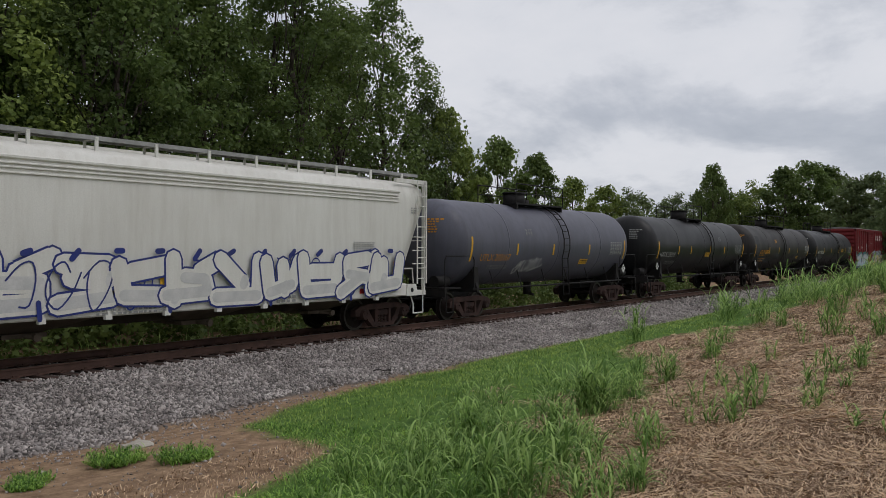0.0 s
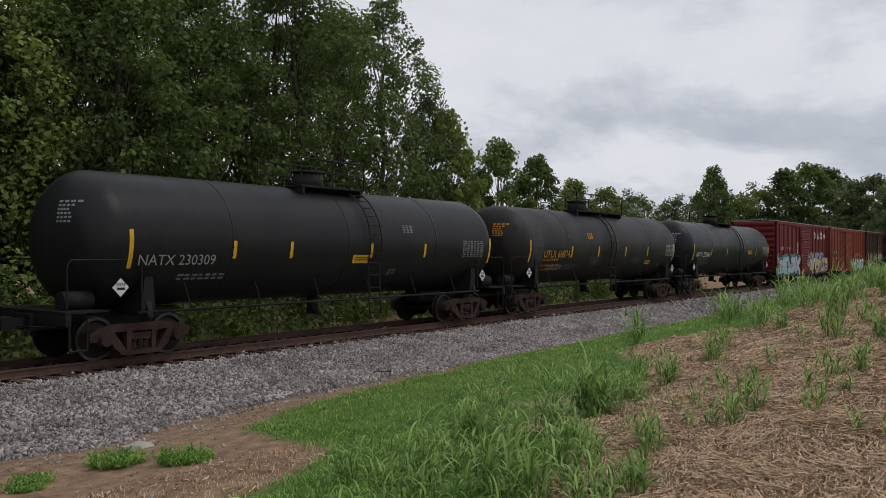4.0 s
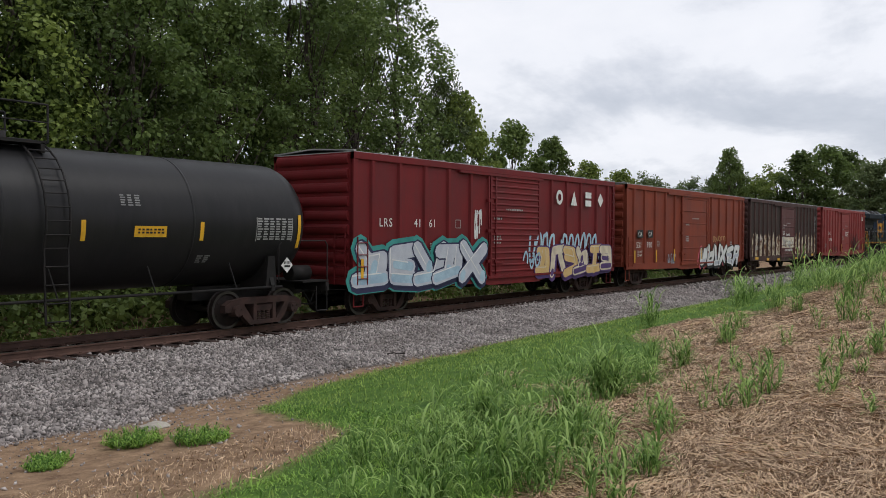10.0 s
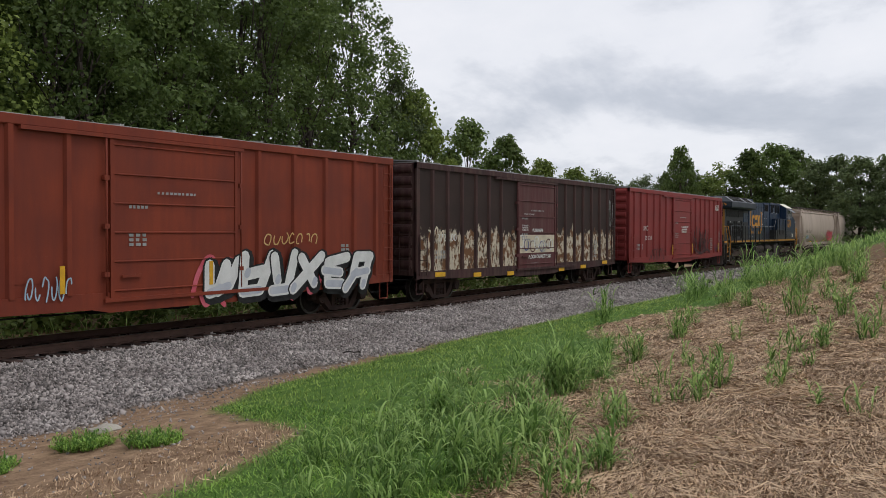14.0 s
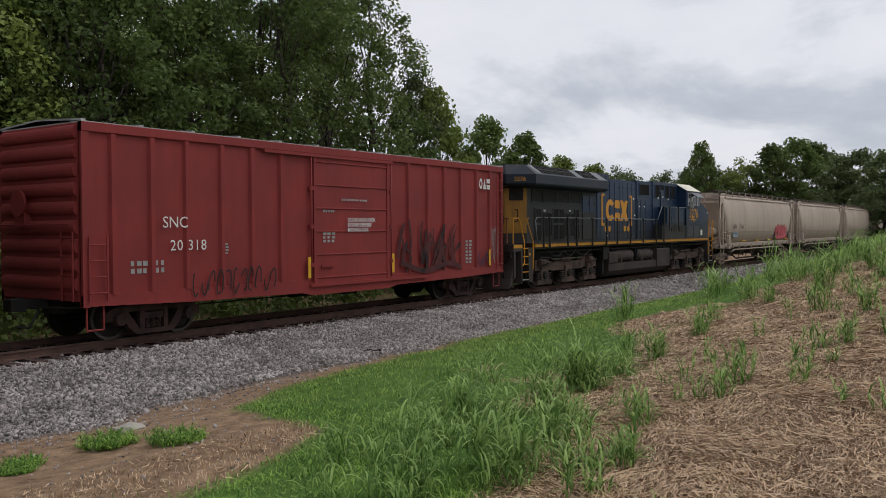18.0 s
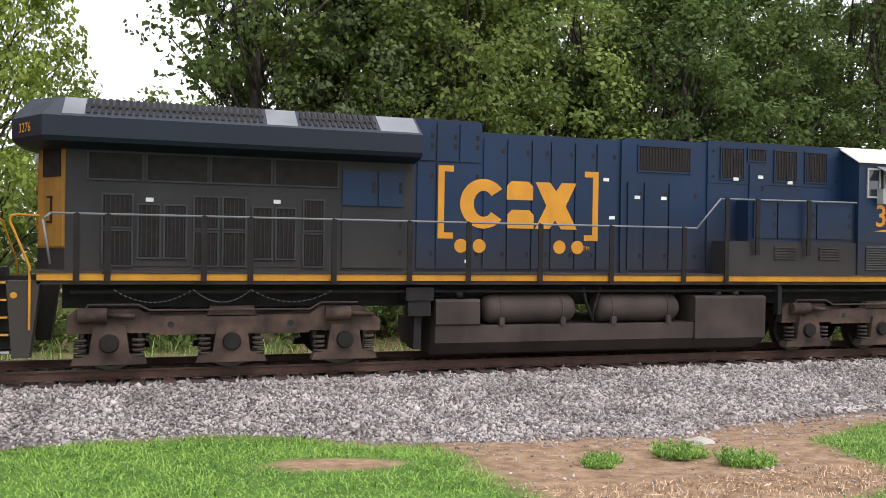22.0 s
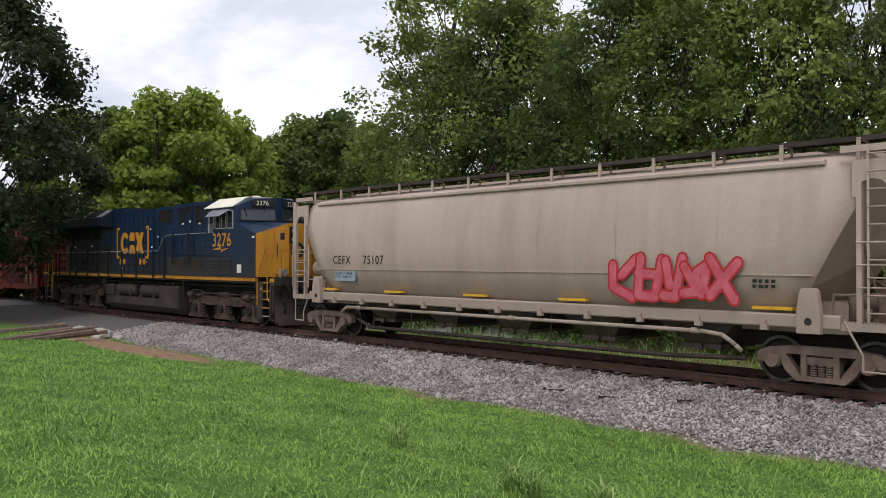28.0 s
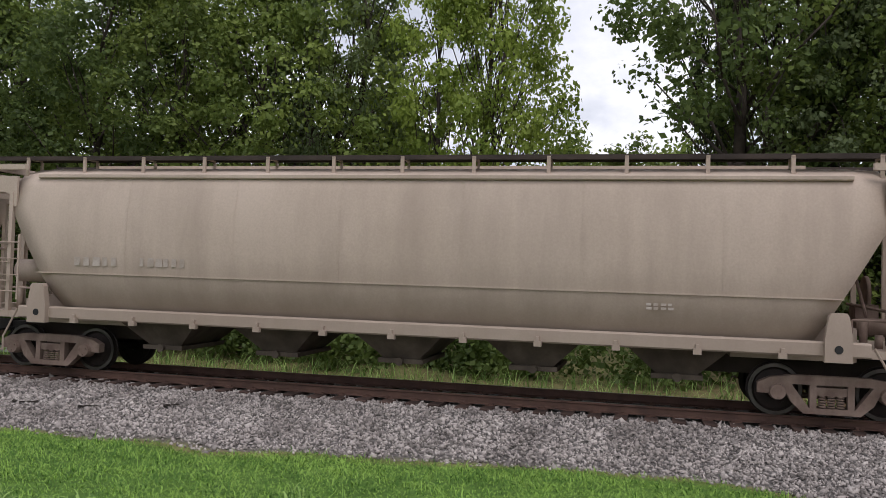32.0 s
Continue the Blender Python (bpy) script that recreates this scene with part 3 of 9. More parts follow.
# ---- track ----
X0, X1 = -170.0, 260.0
RAILSEC = [(-0.07, -0.17), (0.07, -0.17), (0.07, -0.155), (0.012, -0.135), (0.012, -0.045), (0.037, -0.035), (0.037, -0.004), (0.03, 0.0), (-0.03, 0.0), (-0.037, -0.004), (-0.037, -0.035), (-0.012, -0.045), (-0.012, -0.135), (-0.07, -0.155)]
track = thing("railway_track", "single railway line of rusty rails on dark wooden ties", "railway track", kind="structure")
for yy in (-0.755, 0.755):
    bm = B()
    prism_x(bm, [(yy + y, z) for y, z in RAILSEC], X0, X1)
    rail = part("rail", bm, M_RAIL, track)
    bm = B()
    box(bm, X0, X1, yy - 0.028, yy + 0.028, -0.002, 0.002)
    part("running_surface", bm, M_RAILTOP, rail, "worn shiny rail head")
bm = B(); bbox(bm, -0.115, 0.115, -1.3, 1.3, -0.35, -0.175, 0.015)
tie0 = None
bm2 = B(); box(bm2, -0.09, 0.09, -0.92, -0.6, -0.175, -0.16); box(bm2, -0.09, 0.09, 0.6, 0.92, -0.175, -0.16)
for i in range(300):
    x = -62 + i * 0.5
    if tie0 is None:
        tie0 = part("tie", bm, M_TIE, track)
        tie0.location = (x, 0, 0)
    else:
        again(tie0, "tie", track, (x, rng.normal(0, 0.035), rng.normal(0, 0.006))).rotation_euler[2] = rng.normal(0, 0.012)
bm = B()
for i in range(300):
    for x in (-62 - (i + 1) * 0.5, 88 + i * 0.5):
        if X0 < x < X1:
            box(bm, x - 0.115, x + 0.115, -1.3, 1.3, -0.35, -0.175)
tagged(part("far_ties", bm, M_TIE, track), kind="stuff")
bm = B()
for i in range(400):
    x = -62 + i * 0.5
    for yy in (-0.755, 0.755):
        box(bm, x - 0.09, x + 0.09, yy - 0.17, yy + 0.17, -0.175, -0.158)
        for k in (-0.1, 0.1):
            box(bm, x - 0.02, x + 0.02, yy + k - 0.012, yy + k + 0.012, -0.158, -0.125)
tagged(part("tie_plates", bm, M_RAIL, track), kind="stuff")

# ---- ballast stones ----


def scatter(count, x0, x1, y0, y1, dens):
    """Places within a rectangle, kept by a density function."""
    x, y = rng.uniform(x0, x1, count), rng.uniform(y0, y1, count)
    keep = rng.random(count) < dens(x, y)
    return x[keep], y[keep]


def stones(name, x, y, size, lift):
    k = len(x)
    base = np.array([(1, 0, 0), (0, 1, 0), (-1, 0, 0), (0, -1, 0), (0.15, 0.1, 0.8), (-0.1, 0.1, -0.8)], float) * 0.62
    v = base[None] * (1 + rng.normal(0, 0.2, (k, 6, 3))) + rng.normal(0, 0.09, (k, 6, 3))
    v *= np.stack([size * rng.uniform(0.7, 1.4, k), size * rng.uniform(0.7, 1.2, k), size * rng.uniform(0.5, 0.95, k)], 1)[:, None]
    q = rng.normal(size=(k, 4)); q /= np.linalg.norm(q, axis=1, keepdims=True)
    w, a, b, c = q.T
    R = np.stack([np.stack([1 - 2 * (b * b + c * c), 2 * (a * b - c * w), 2 * (a * c + b * w)], 1), np.stack([2 * (a * b + c * w), 1 - 2 * (a * a + c * c), 2 * (b * c - a * w)], 1), np.stack([2 * (a * c - b * w), 2 * (b * c + a * w), 1 - 2 * (a * a + b * b)], 1)], 1)
    v = np.einsum("kij,kvj->kvi", R, v)
    v += np.stack([x, y, gz(x, y) + lift], 1)[:, None]
    f = np.array([(0, 1, 4), (1, 2, 4), (2, 3, 4), (3, 0, 4), (1, 0, 5), (2, 1, 5), (3, 2, 5), (0, 3, 5)])
    f = (f[None] + 6 * np.arange(k)[:, None, None]).reshape(-1, 3)
    return tagged(new(name, quads(name, v.reshape(-1, 3), f, M_STONE)), "crushed grey ballast stones along the line", "ballast", kind="stuff")


def bed(x, y):
    t = toe(x)
    on = step(-0.45, 0.1, y - t) * (0.25 + 0.75 * step(-0.1, 0.35, y - t)) * (y < -1.0)
    on = on * np.where((y > -1.34) & (np.abs((x + 62) % 0.5 - 0.25) > 0.12), 0.0, 1.0)
    return on * np.clip(1.25 - np.hypot(x, y + 17) / 75, 0.12, 1)


bx, by = scatter(215000, -34, 40, -6.2, -0.95, bed)
stones("ballast", bx, by, rng.lognormal(math.log(0.049), 0.32, len(bx)), rng.uniform(-0.004, 0.026, len(bx)))
bx, by = scatter(16000, 40, 130, -6.0, -1.15, lambda x, y: step(-0.2, 0.2, y - toe(x)))
stones("ballast", bx, by, rng.lognormal(math.log(0.10), 0.25, len(bx)), rng.uniform(0.0, 0.03, len(bx)))
bx, by = scatter(9000, -60, 60, -1.15, 1.6, lambda x, y: (np.abs(np.abs(y) - 0.755) > 0.1) * 1.0)
stones("ballast", bx, by, rng.lognormal(math.log(0.07), 0.3, len(bx)), rng.uniform(-0.01, 0.03, len(bx)))

# ---- the train: shared running gear ----
MOVERS = []      # (thing, place along the train)
SPINNERS = []    # (wheelset, its place on the truck, wheel radius)


def wheelset_mesh(r, name="wheelset"):
    bm = B()
    rod(bm, (0, -1.02, 0), (0, 1.02, 0), 0.085, 10)
    for s in (-1, 1):
        prof = [(0.83, 0.12), (0.83, r * 0.3), (0.79, r * 0.42), (0.77, r * 0.78), (0.825, r * 0.86), (0.825, r), (0.71, r + 0.005), (0.70, r + 0.028), (0.675, r + 0.028), (0.675, r * 0.86), (0.73, r * 0.76), (0.74, r * 0.42), (0.66, r * 0.3), (0.66, 0.1)]
        spin_y(bm, [(s * y, q) for y, q in (prof if s > 0 else prof)], 0, 0, 28)
        for i in range(6):
            a = i * math.pi / 3
            rod(bm, (0.62 * r * math.cos(a), s * 0.775, 0.62 * r * math.sin(a)), (0.62 * r * math.cos(a), s * 0.79, 0.62 * r * math.sin(a)), 0.03, 6)
    me = bpy.data.meshes.new(name)
    bm.normal_update()
    for f in bm.faces:
        c = f.calc_center_median()
        f.material_index = 1 if abs(math.hypot(c.x, c.z) - r * 0.93) < 0.05 and abs(abs(c.y) - 0.825) < 0.01 else 0
    bm.to_mesh(me); bm.free()
    me.materials.append(M_WHEEL); me.materials.append(M_TREAD)
    return me


WHEELS = wheelset_mesh(0.457)
WHEELS_L = wheelset_mesh(0.53)


def side_frame_mesh():
    bm = B()
    y0, y1 = -0.09, 0.09
    for poly in ([(-1.22, 0.42), (-1.22, 0.6), (-1.02, 0.7), (-0.62, 0.755), (-0.62, 0.6), (-0.78, 0.56), (-1.0, 0.55), (-1.0, 0.42)],
                 [(-0.62, 0.6), (-0.62, 0.755), (0.62, 0.755), (0.62, 0.6)],
                 [(1.22, 0.42), (1.0, 0.42), (1.0, 0.55), (0.78, 0.56), (0.62, 0.6), (0.62, 0.755), (1.02, 0.7), (1.22, 0.6)],
                 [(-0.80, 0.55), (-0.66, 0.60), (-0.34, 0.16), (-0.46, 0.1), (-0.66, 0.28)], [(0.80, 0.55), (0.66, 0.28), (0.46, 0.1), (0.34, 0.16), (0.66, 0.60)],
                 [(-0.46, 0.1), (-0.46, 0.2), (0.46, 0.2), (0.46, 0.1)], [(-0.36, 0.18), (-0.36, 0.62), (-0.25, 0.62), (-0.25, 0.18)], [(0.25, 0.18), (0.25, 0.62), (0.36, 0.62), (0.36, 0.18)]):
        prism_y(bm, poly, y0, y1)
    box(bm, -0.25, 0.25, -0.06, 0.09, 0.42, 0.56)
    for x in (-0.89, 0.89):
        spin_y(bm, [(-0.2, 0.07), (-0.2, 0.13), (-0.05, 0.15), (0.05, 0.15)], x, 0.457, 14)
        for i in range(3):
            a = i * 2.1 + 0.5
            rod(bm, (x + 0.08 * math.cos(a), -0.22, 0.457 + 0.08 * math.sin(a)), (x + 0.08 * math.cos(a), -0.19, 0.457 + 0.08 * math.sin(a)), 0.02, 6)
    return bm


def spring_mesh():
    bm = B()
    for x in (-0.15, 0.0, 0.15):
        for k in range(5):
            z = 0.21 + k * 0.045
            rod(bm, (x, 0.0, z), (x, 0.0, z + 0.03), 0.068, 8)
    return bm


_gear = {}


def freight_truck(car, x, dusty=False):
    m = M_TRUCK_TAN if dusty else M_TRUCK
    bm = B()
    box(bm, -0.22, 0.22, -0.98, 0.98, 0.36, 0.6)
    spin_y(bm, [(-0.25, 0.3), (0.25, 0.3)], 0, 0.66, 16)
    for s in (-1, 1):
        box(bm, s * 0.45 - 0.03, s * 0.45 + 0.03, -0.7, 0.7, 0.38, 0.46)
    truck = part("truck", bm, m, car, "two-axle cast iron truck")
    truck.location = (x, 0, 0)
    for s in (-1, 1):
        key = ("frame", dusty)
        if key not in _gear:
            _gear[key] = part("side_frame", side_frame_mesh(), m, truck)
            sf = _gear[key]
        else:
            sf = again(_gear[key], "side_frame", truck, (0, 0, 0))
        sf.location = (0, s * 1.06, 0)
        if s > 0:
            sf.rotation_euler[2] = math.pi
        key = ("spring", dusty)
        if key not in _gear:
            _gear[key] = part("spring_nest", spring_mesh(), m, truck)
            sp = _gear[key]
        else:
            sp = again(_gear[key], "spring_nest", truck, (0, 0, 0))
        sp.location = (0, s * 1.06, 0)
        tagged(sp, kind="stuff")
    for dx in (-0.89, 0.89):
        w = new("wheelset", WHEELS)
        w.parent = truck
        w.location = (dx, 0, 0.457)
        SPINNERS.append((w, (dx, 0, 0.457), 0.457))
    return truck


def coupler(car, x, s, z=0.83):
    bm = B()
    box(bm, min(x, x + s * 0.55), max(x, x + s * 0.55), -0.09, 0.09, z - 0.1, z + 0.1)
    prism_y(bm, [(x + s * 0.5, z - 0.14), (x + s * 0.5, z + 0.14), (x + s * 0.82, z + 0.12), (x + s * 0.82, z - 0.12)][::s], -0.17, 0.13)
    rod(bm, (x + s * 0.3, -0.3, z - 0.1), (x + s * 0.55, -0.35, z - 0.45), 0.025, 6)
    rod(bm, (x + s * 0.55, -0.35, z - 0.45), (x + s * 0.8, -0.28, z - 0.42), 0.025, 6)
    rod(bm, (x, -1.3, z - 0.05), (x + s * 0.4, -0.15, z - 0.05), 0.018, 6)
    return part("coupler", bm, M_IRON, car, "rusty knuckle coupler with air hose")


def ladder(car, x0, x1, z0, z1, y, rungs, m, r=0.014, name="ladder", depth=0.07):
    bm = B(); box(bm, x0 - 0.02, x0 + 0.02, y - 0.012, y + 0.012, z0, z1)
    lad = part(name, bm, m, car)
    bm = B(); box(bm, x1 - 0.02, x1 + 0.02, y - 0.012, y + 0.012, z0, z1)
    part("ladder_rail", bm, m, lad)
    bm = B()
    rod(bm, (x0, y - 0.02, z0), (x1, y - 0.02, z0), r, 6)
    rung = part("rung", bm, m, lad)
    for i in range(rungs):
        z = (i + 0.5) * (z1 - z0) / rungs
        if i:
            again(rung, "rung", lad, (0, 0, z))
        else:
            rung.location = (0, 0, z)
    return lad


def step_iron(car, x, m, w=0.38, z=0.32, y=-1.45):
    bm = B()
    pipe(bm, [(x - w / 2, y, 0.95), (x - w / 2, y, z), (x + w / 2, y, z), (x + w / 2, y, 0.95)], 0.02, 6)
    return part("sill_step", bm, m, car)


def reflector(car, x, z, y, w=0.12, h=0.5, lean=0.0):
    bm = B()
    box(bm, x - w / 2, x + w / 2, y - 0.003, y + 0.001, z - h / 2, z + h / 2)
    return part("reflector", bm, M_REFLECT, car, "yellow reflective strip")


def curve(pts, k=6):
    """A rounded line through points."""
    out = []
    p = [pts[0]] + list(pts) + [pts[-1]]
    for i in range(1, len(p) - 2):
        a, b, c, d = p[i - 1:i + 3]
        for j in range(k):
            t = j / k
            out.append(tuple(0.5 * ((2 * b[q]) + (-a[q] + c[q]) * t + (2 * a[q] - 5 * b[q] + 4 * c[q] - d[q]) * t * t + (-a[q] + 3 * b[q] - 3 * c[q] + d[q]) * t ** 3) for q in (0, 1)))
    out.append(pts[-1])
    return out


def scrawl(car, x, z, w, h, y, n_, seed, m, wide=0.04, label="thin sprayed tag"):
    """Quick loops and hooks of one spray can; nothing in it can be read."""
    g = np.random.default_rng(seed)
    bm = B()
    for i in range(n_):
        cx = x + w * (i + 0.5) / n_
        ph, turn = g.uniform(0, 6.28), g.uniform(0.5, 0.9)
        ribbon(bm, curve([(cx + w / n_ * 0.55 * math.cos(ph + turn * j) * (0.5 + 0.07 * j), z + h / 2 + h * g.uniform(0.35, 0.55) * math.sin(ph + turn * 1.1 * j)) for j in range(int(g.integers(5, 9)))], 3), wide, y - 0.0004 * i)
    tagged(part("graffiti", bm, m, car, label), kind="stuff")


# ---- box cars ----


def box_car(x0, x1, paint, door_paint, label, door, posts, roof=M_ROOF, z0=0.72, z1=4.52, sill_drop=True, door_ribs=6, louvre=False, body_paint=None):
    L = x1 - x0
    h = L / 2
    car = thing("box_car", label, "freight car", "freight cars of the train")
    MOVERS.append((car, (x0 + x1) / 2))
    W = 1.5
    bm = B()
    box(bm, -h + 0.06, h - 0.06, -W, W, z0 + 0.25, z1 - 0.1)
    part("body", bm, body_paint or paint, car)
    bm = B()
    for s in (-1, 1):
        bbox(bm, -h, h, s * W - 0.07, s * W + 0.07, z1 - 0.2, z1, 0.015)
    parts("top_chord", bm, paint, car)
    bm = B()
    for s in (-1, 1):
        y0, y1 = sorted((s * (W - 0.03), s * (W + 0.05)))
        d0, d1 = door
        prism_y(bm, [(-h, z0 + 0.1), (-h + 2.6, z0 + 0.02), (d0 - 0.4, z0 - 0.02), (d0, z0 - 0.1), (d1, z0 - 0.1), (d1 + 0.4, z0 - 0.02), (h - 2.6, z0 + 0.02), (h, z0 + 0.1), (h, z0 + 0.32), (-h, z0 + 0.32)], y0, y1)
    parts("side_sill", bm, paint, car)
    # side posts, pressed channels
    first = None
    for px in posts:
        if first is None:
            bm = B()
            v = []
            prism = [(-0.09, 0.0), (-0.05, -0.075), (0.05, -0.075), (0.09, 0.0)]
            a = [bm.verts.new((u, -W + w, z0 + 0.3)) for u, w in prism]
            b = [bm.verts.new((u, -W + w, z1 - 0.2)) for u, w in prism]
            for i in range(3):
                bm.faces.new((a[i], a[i + 1], b[i + 1], b[i]))
            bm.faces.new(a[::-1]); bm.faces.new(b)
            first = part("side_post", bm, paint, car)
            first.location = (px, 0, 0)
        else:
            again(first, "side_post", car, (px, 0, 0))
    bm = B()
    for sx in (-h, h):
        for sy in (-W, W):
            box(bm, min(sx, sx - math.copysign(0.16, sx)), max(sx, sx - math.copysign(0.16, sx)), sy - 0.055, sy + 0.055, z0 + 0.08, z1 - 0.02)
    parts("corner_post", bm, paint, car)
    # roof sheets with raised seams
    bm = B()
    prism_x(bm, [(-W - 0.06, z1 - 0.02), (W + 0.06, z1 - 0.02), (W + 0.06, z1 + 0.01), (0, z1 + 0.1), (-W - 0.06, z1 + 0.01)], -h, h)
    k = int(L / 1.25)
    for i in range(k + 1):
        x = -h + 0.05 + i * (L - 0.1) / k
        prism_x(bm, [(-W - 0.05, z1 + 0.005), (-W - 0.05, z1 + 0.05), (0, z1 + 0.14), (W + 0.05, z1 + 0.05), (W + 0.05, z1 + 0.005)], x - 0.05, x + 0.05)
    part("roof", bm, roof, car, "ribbed metal roof")
    # ribbed ends
    for s in (-1, 1):
        rib = None
        bm = B()
        box(bm, min(s * h, s * (h - 0.08)), max(s * h, s * (h - 0.08)), -W + 0.02, W - 0.02, z0 + 0.2, z1 - 0.02)
        endp = part("end_wall", bm, paint, car)
        bm = B()
        n_ = 8
        sec = [(s * (h + 0.09 * math.sin(math.pi * i / n_)), 0.14 * math.cos(math.pi * i / n_)) for i in range(n_ + 1)]
        yk = W - 0.12
        sec2 = sec if s < 0 else sec
        a = [bm.verts.new((x, -yk, z)) for x, z in sec2]
        b = [bm.verts.new((x, yk, z)) for x, z in sec2]
        for i in range(n_):
            bm.faces.new((a[i], a[i + 1], b[i + 1], b[i]) if s < 0 else (a[i], b[i], b[i + 1], a[i + 1]))
        bm.faces.new(a); bm.faces.new(b[::-1])
        rib = part("end_rib", bm, paint, endp)
        zz = [z0 + 0.55 + i * (z1 - z0 - 0.75) / 8 for i in range(9)]
        rib.location = (0, 0, zz[0])
        for z in zz[1:]:
            again(rib, "end_rib", endp, (0, 0, z))
    # door with its rods and tracks
    d0, d1 = door
    bm = B()
    box(bm, d0, d1, -W - 0.065, -W + 0.02, z0 + 0.2, z1 - 0.28)
    dr = part("door", bm, door_paint, car, "sliding side door")
    bm = B()
    k = 16 if louvre else door_ribs
    for i in range(k):
        z = z0 + 0.35 + i * (z1 - z0 - 0.75) / (k - 1)
        t = 0.05 if louvre else 0.025
        prism_x(bm, [(-W - 0.06, z - t), (-W - 0.06, z + t), (-W - 0.095, z + t * 0.3), (-W - 0.095, z - t * 0.3)], d0 + 0.06, d1 - 0.06)
    parts("door_rib", bm, door_paint, dr)
    bm = B()
    for x in (d0 + 0.05, d1 - 0.05):
        box(bm, x - 0.05, x + 0.05, -W - 0.09, -W - 0.06, z0 + 0.2, z1 - 0.28)
    parts("door_edge", bm, door_paint, dr)
    bm = B()
    for x in ([d0 - 0.12, d0 + 0.3] if louvre else [d0 - 0.1, d1 + 0.08]):
        rod(bm, (x, -W - 0.1, z0 + 0.25), (x, -W - 0.1, z1 - 0.3), 0.022, 8)
        for z in (z0 + 0.7, z0 + 1.7, z0 + 2.7):
            box(bm, x - 0.06, x + 0.06, -W - 0.12, -W - 0.02, z - 0.05, z + 0.05)
    box(bm, d0 + 0.25, d0 + 0.75, -W - 0.13, -W - 0.09, z0 + 0.62, z0 + 0.68)
    part("locking_rod", bm, door_paint, dr)
    bm = B()
    box(bm, d0 - (d1 - d0) * 0.55, d1 + 0.15, -W - 0.12, -W - 0.02, z1 - 0.28, z1 - 0.2)
    box(bm, d0 - 0.15, d1 + (d1 - d0) * 0.6, -W - 0.12, -W - 0.02, z0 + 0.12, z0 + 0.2)
    parts("door_track", bm, paint, car)
    # ladders and grab irons at both ends
    ladder(car, -h + 0.12, -h + 0.52, z0 + 0.2, z0 + 1.5, -W - 0.1, 4, paint)
    ladder(car, h - 0.52, h - 0.12, z0 + 0.2, z1 - 0.3, -W - 0.1, 9, paint)
    for s in (-1, 1):
        bm = B()
        for y in (-1.35, -0.95):
            box(bm, s * (h + 0.1) - 0.015, s * (h + 0.1) + 0.015, y - 0.02, y + 0.02, z0 + 0.2, z0 + (1.6 if s < 0 else 3.5))
        for i in range(4 if s < 0 else 9):
            z = z0 + 0.35 + i * 0.38
            rod(bm, (s * (h + 0.12), -1.35, z), (s * (h + 0.12), -0.95, z), 0.014, 6)
        rod(bm, (s * (h + 0.14), -1.3, z0 + 1.75), (s * (h + 0.14), 1.3, z0 + 1.75), 0.014, 6)
        part("end_ladder", bm, paint, car)
        step_iron(car, s * (h - 0.32), paint)
        coupler(car, s * (h - 0.1), s)
    bm = B()
    rod(bm, (-h - 0.2, 0.5, z0 + 2.2), (-h - 0.14, 0.5, z0 + 2.2), 0.28, 16)
    box(bm, -h - 0.16, -h, 0.3, 0.7, z0 + 1.7, z0 + 2.0)
    part("brake_wheel", bm, paint, car)
    bm = B()
    box(bm, -h + 0.2, h - 0.2, -0.3, 0.3, 0.6, 0.98)
    for x in np.linspace(-h + 2.2, h - 2.2, 7):
        box(bm, x - 0.06, x + 0.06, -W + 0.05, W - 0.05, 0.7, 0.98)
    rod(bm, (-1.6, -0.75, 0.72), (-0.5, -0.75, 0.72), 0.19, 12)
    box(bm, 0.4, 0.9, -0.95, -0.55, 0.5, 0.8)
    rod(bm, (-h + 2.6, -0.45, 0.55), (h - 2.6, -0.45, 0.55), 0.02, 6)
    part("underframe", bm, M_IRON, car, "black steel underframe with brake gear")
    tx = h - 1.95
    freight_truck(car, -tx); freight_truck(car, tx)
    return car


def blocks(car, x, z, n_, w, h, gap, y, m, label="", name="lettering", kind=0):
    """Company marks as plain shapes: ring, wedge, bars, hourglass."""
    for i in range(n_):
        x0 = x + i * (w + gap)
        bm = B()
        if (i + kind) % 4 == 0:
            a = [[(x0 + w / 2 + w / 2 * r * math.cos(t), z + h / 2 + h / 2 * r * math.sin(t)) for t in np.linspace(0, 2 * math.pi, 20, endpoint=False)] for r in (1.0, 0.5)]
            for j in range(20):
                patch(bm, [a[0][j], a[1][j], a[1][(j + 1) % 20], a[0][(j + 1) % 20]], y - 0.003)
        elif (i + kind) % 4 == 1:
            prism_y(bm, [(x0, z), (x0 + w, z), (x0 + w * 0.5, z + h)], y - 0.003, y)
        elif (i + kind) % 4 == 2:
            box(bm, x0, x0 + w, y - 0.003, y, z + h * 0.58, z + h); box(bm, x0, x0 + w, y - 0.003, y, z, z + h * 0.42)
        else:
            prism_y(bm, [(x0 + w / 2, z), (x0 + w, z + h / 2), (x0 + w / 2, z + h), (x0, z + h / 2)], y - 0.003, y)
        part(name, bm, m, car, label)


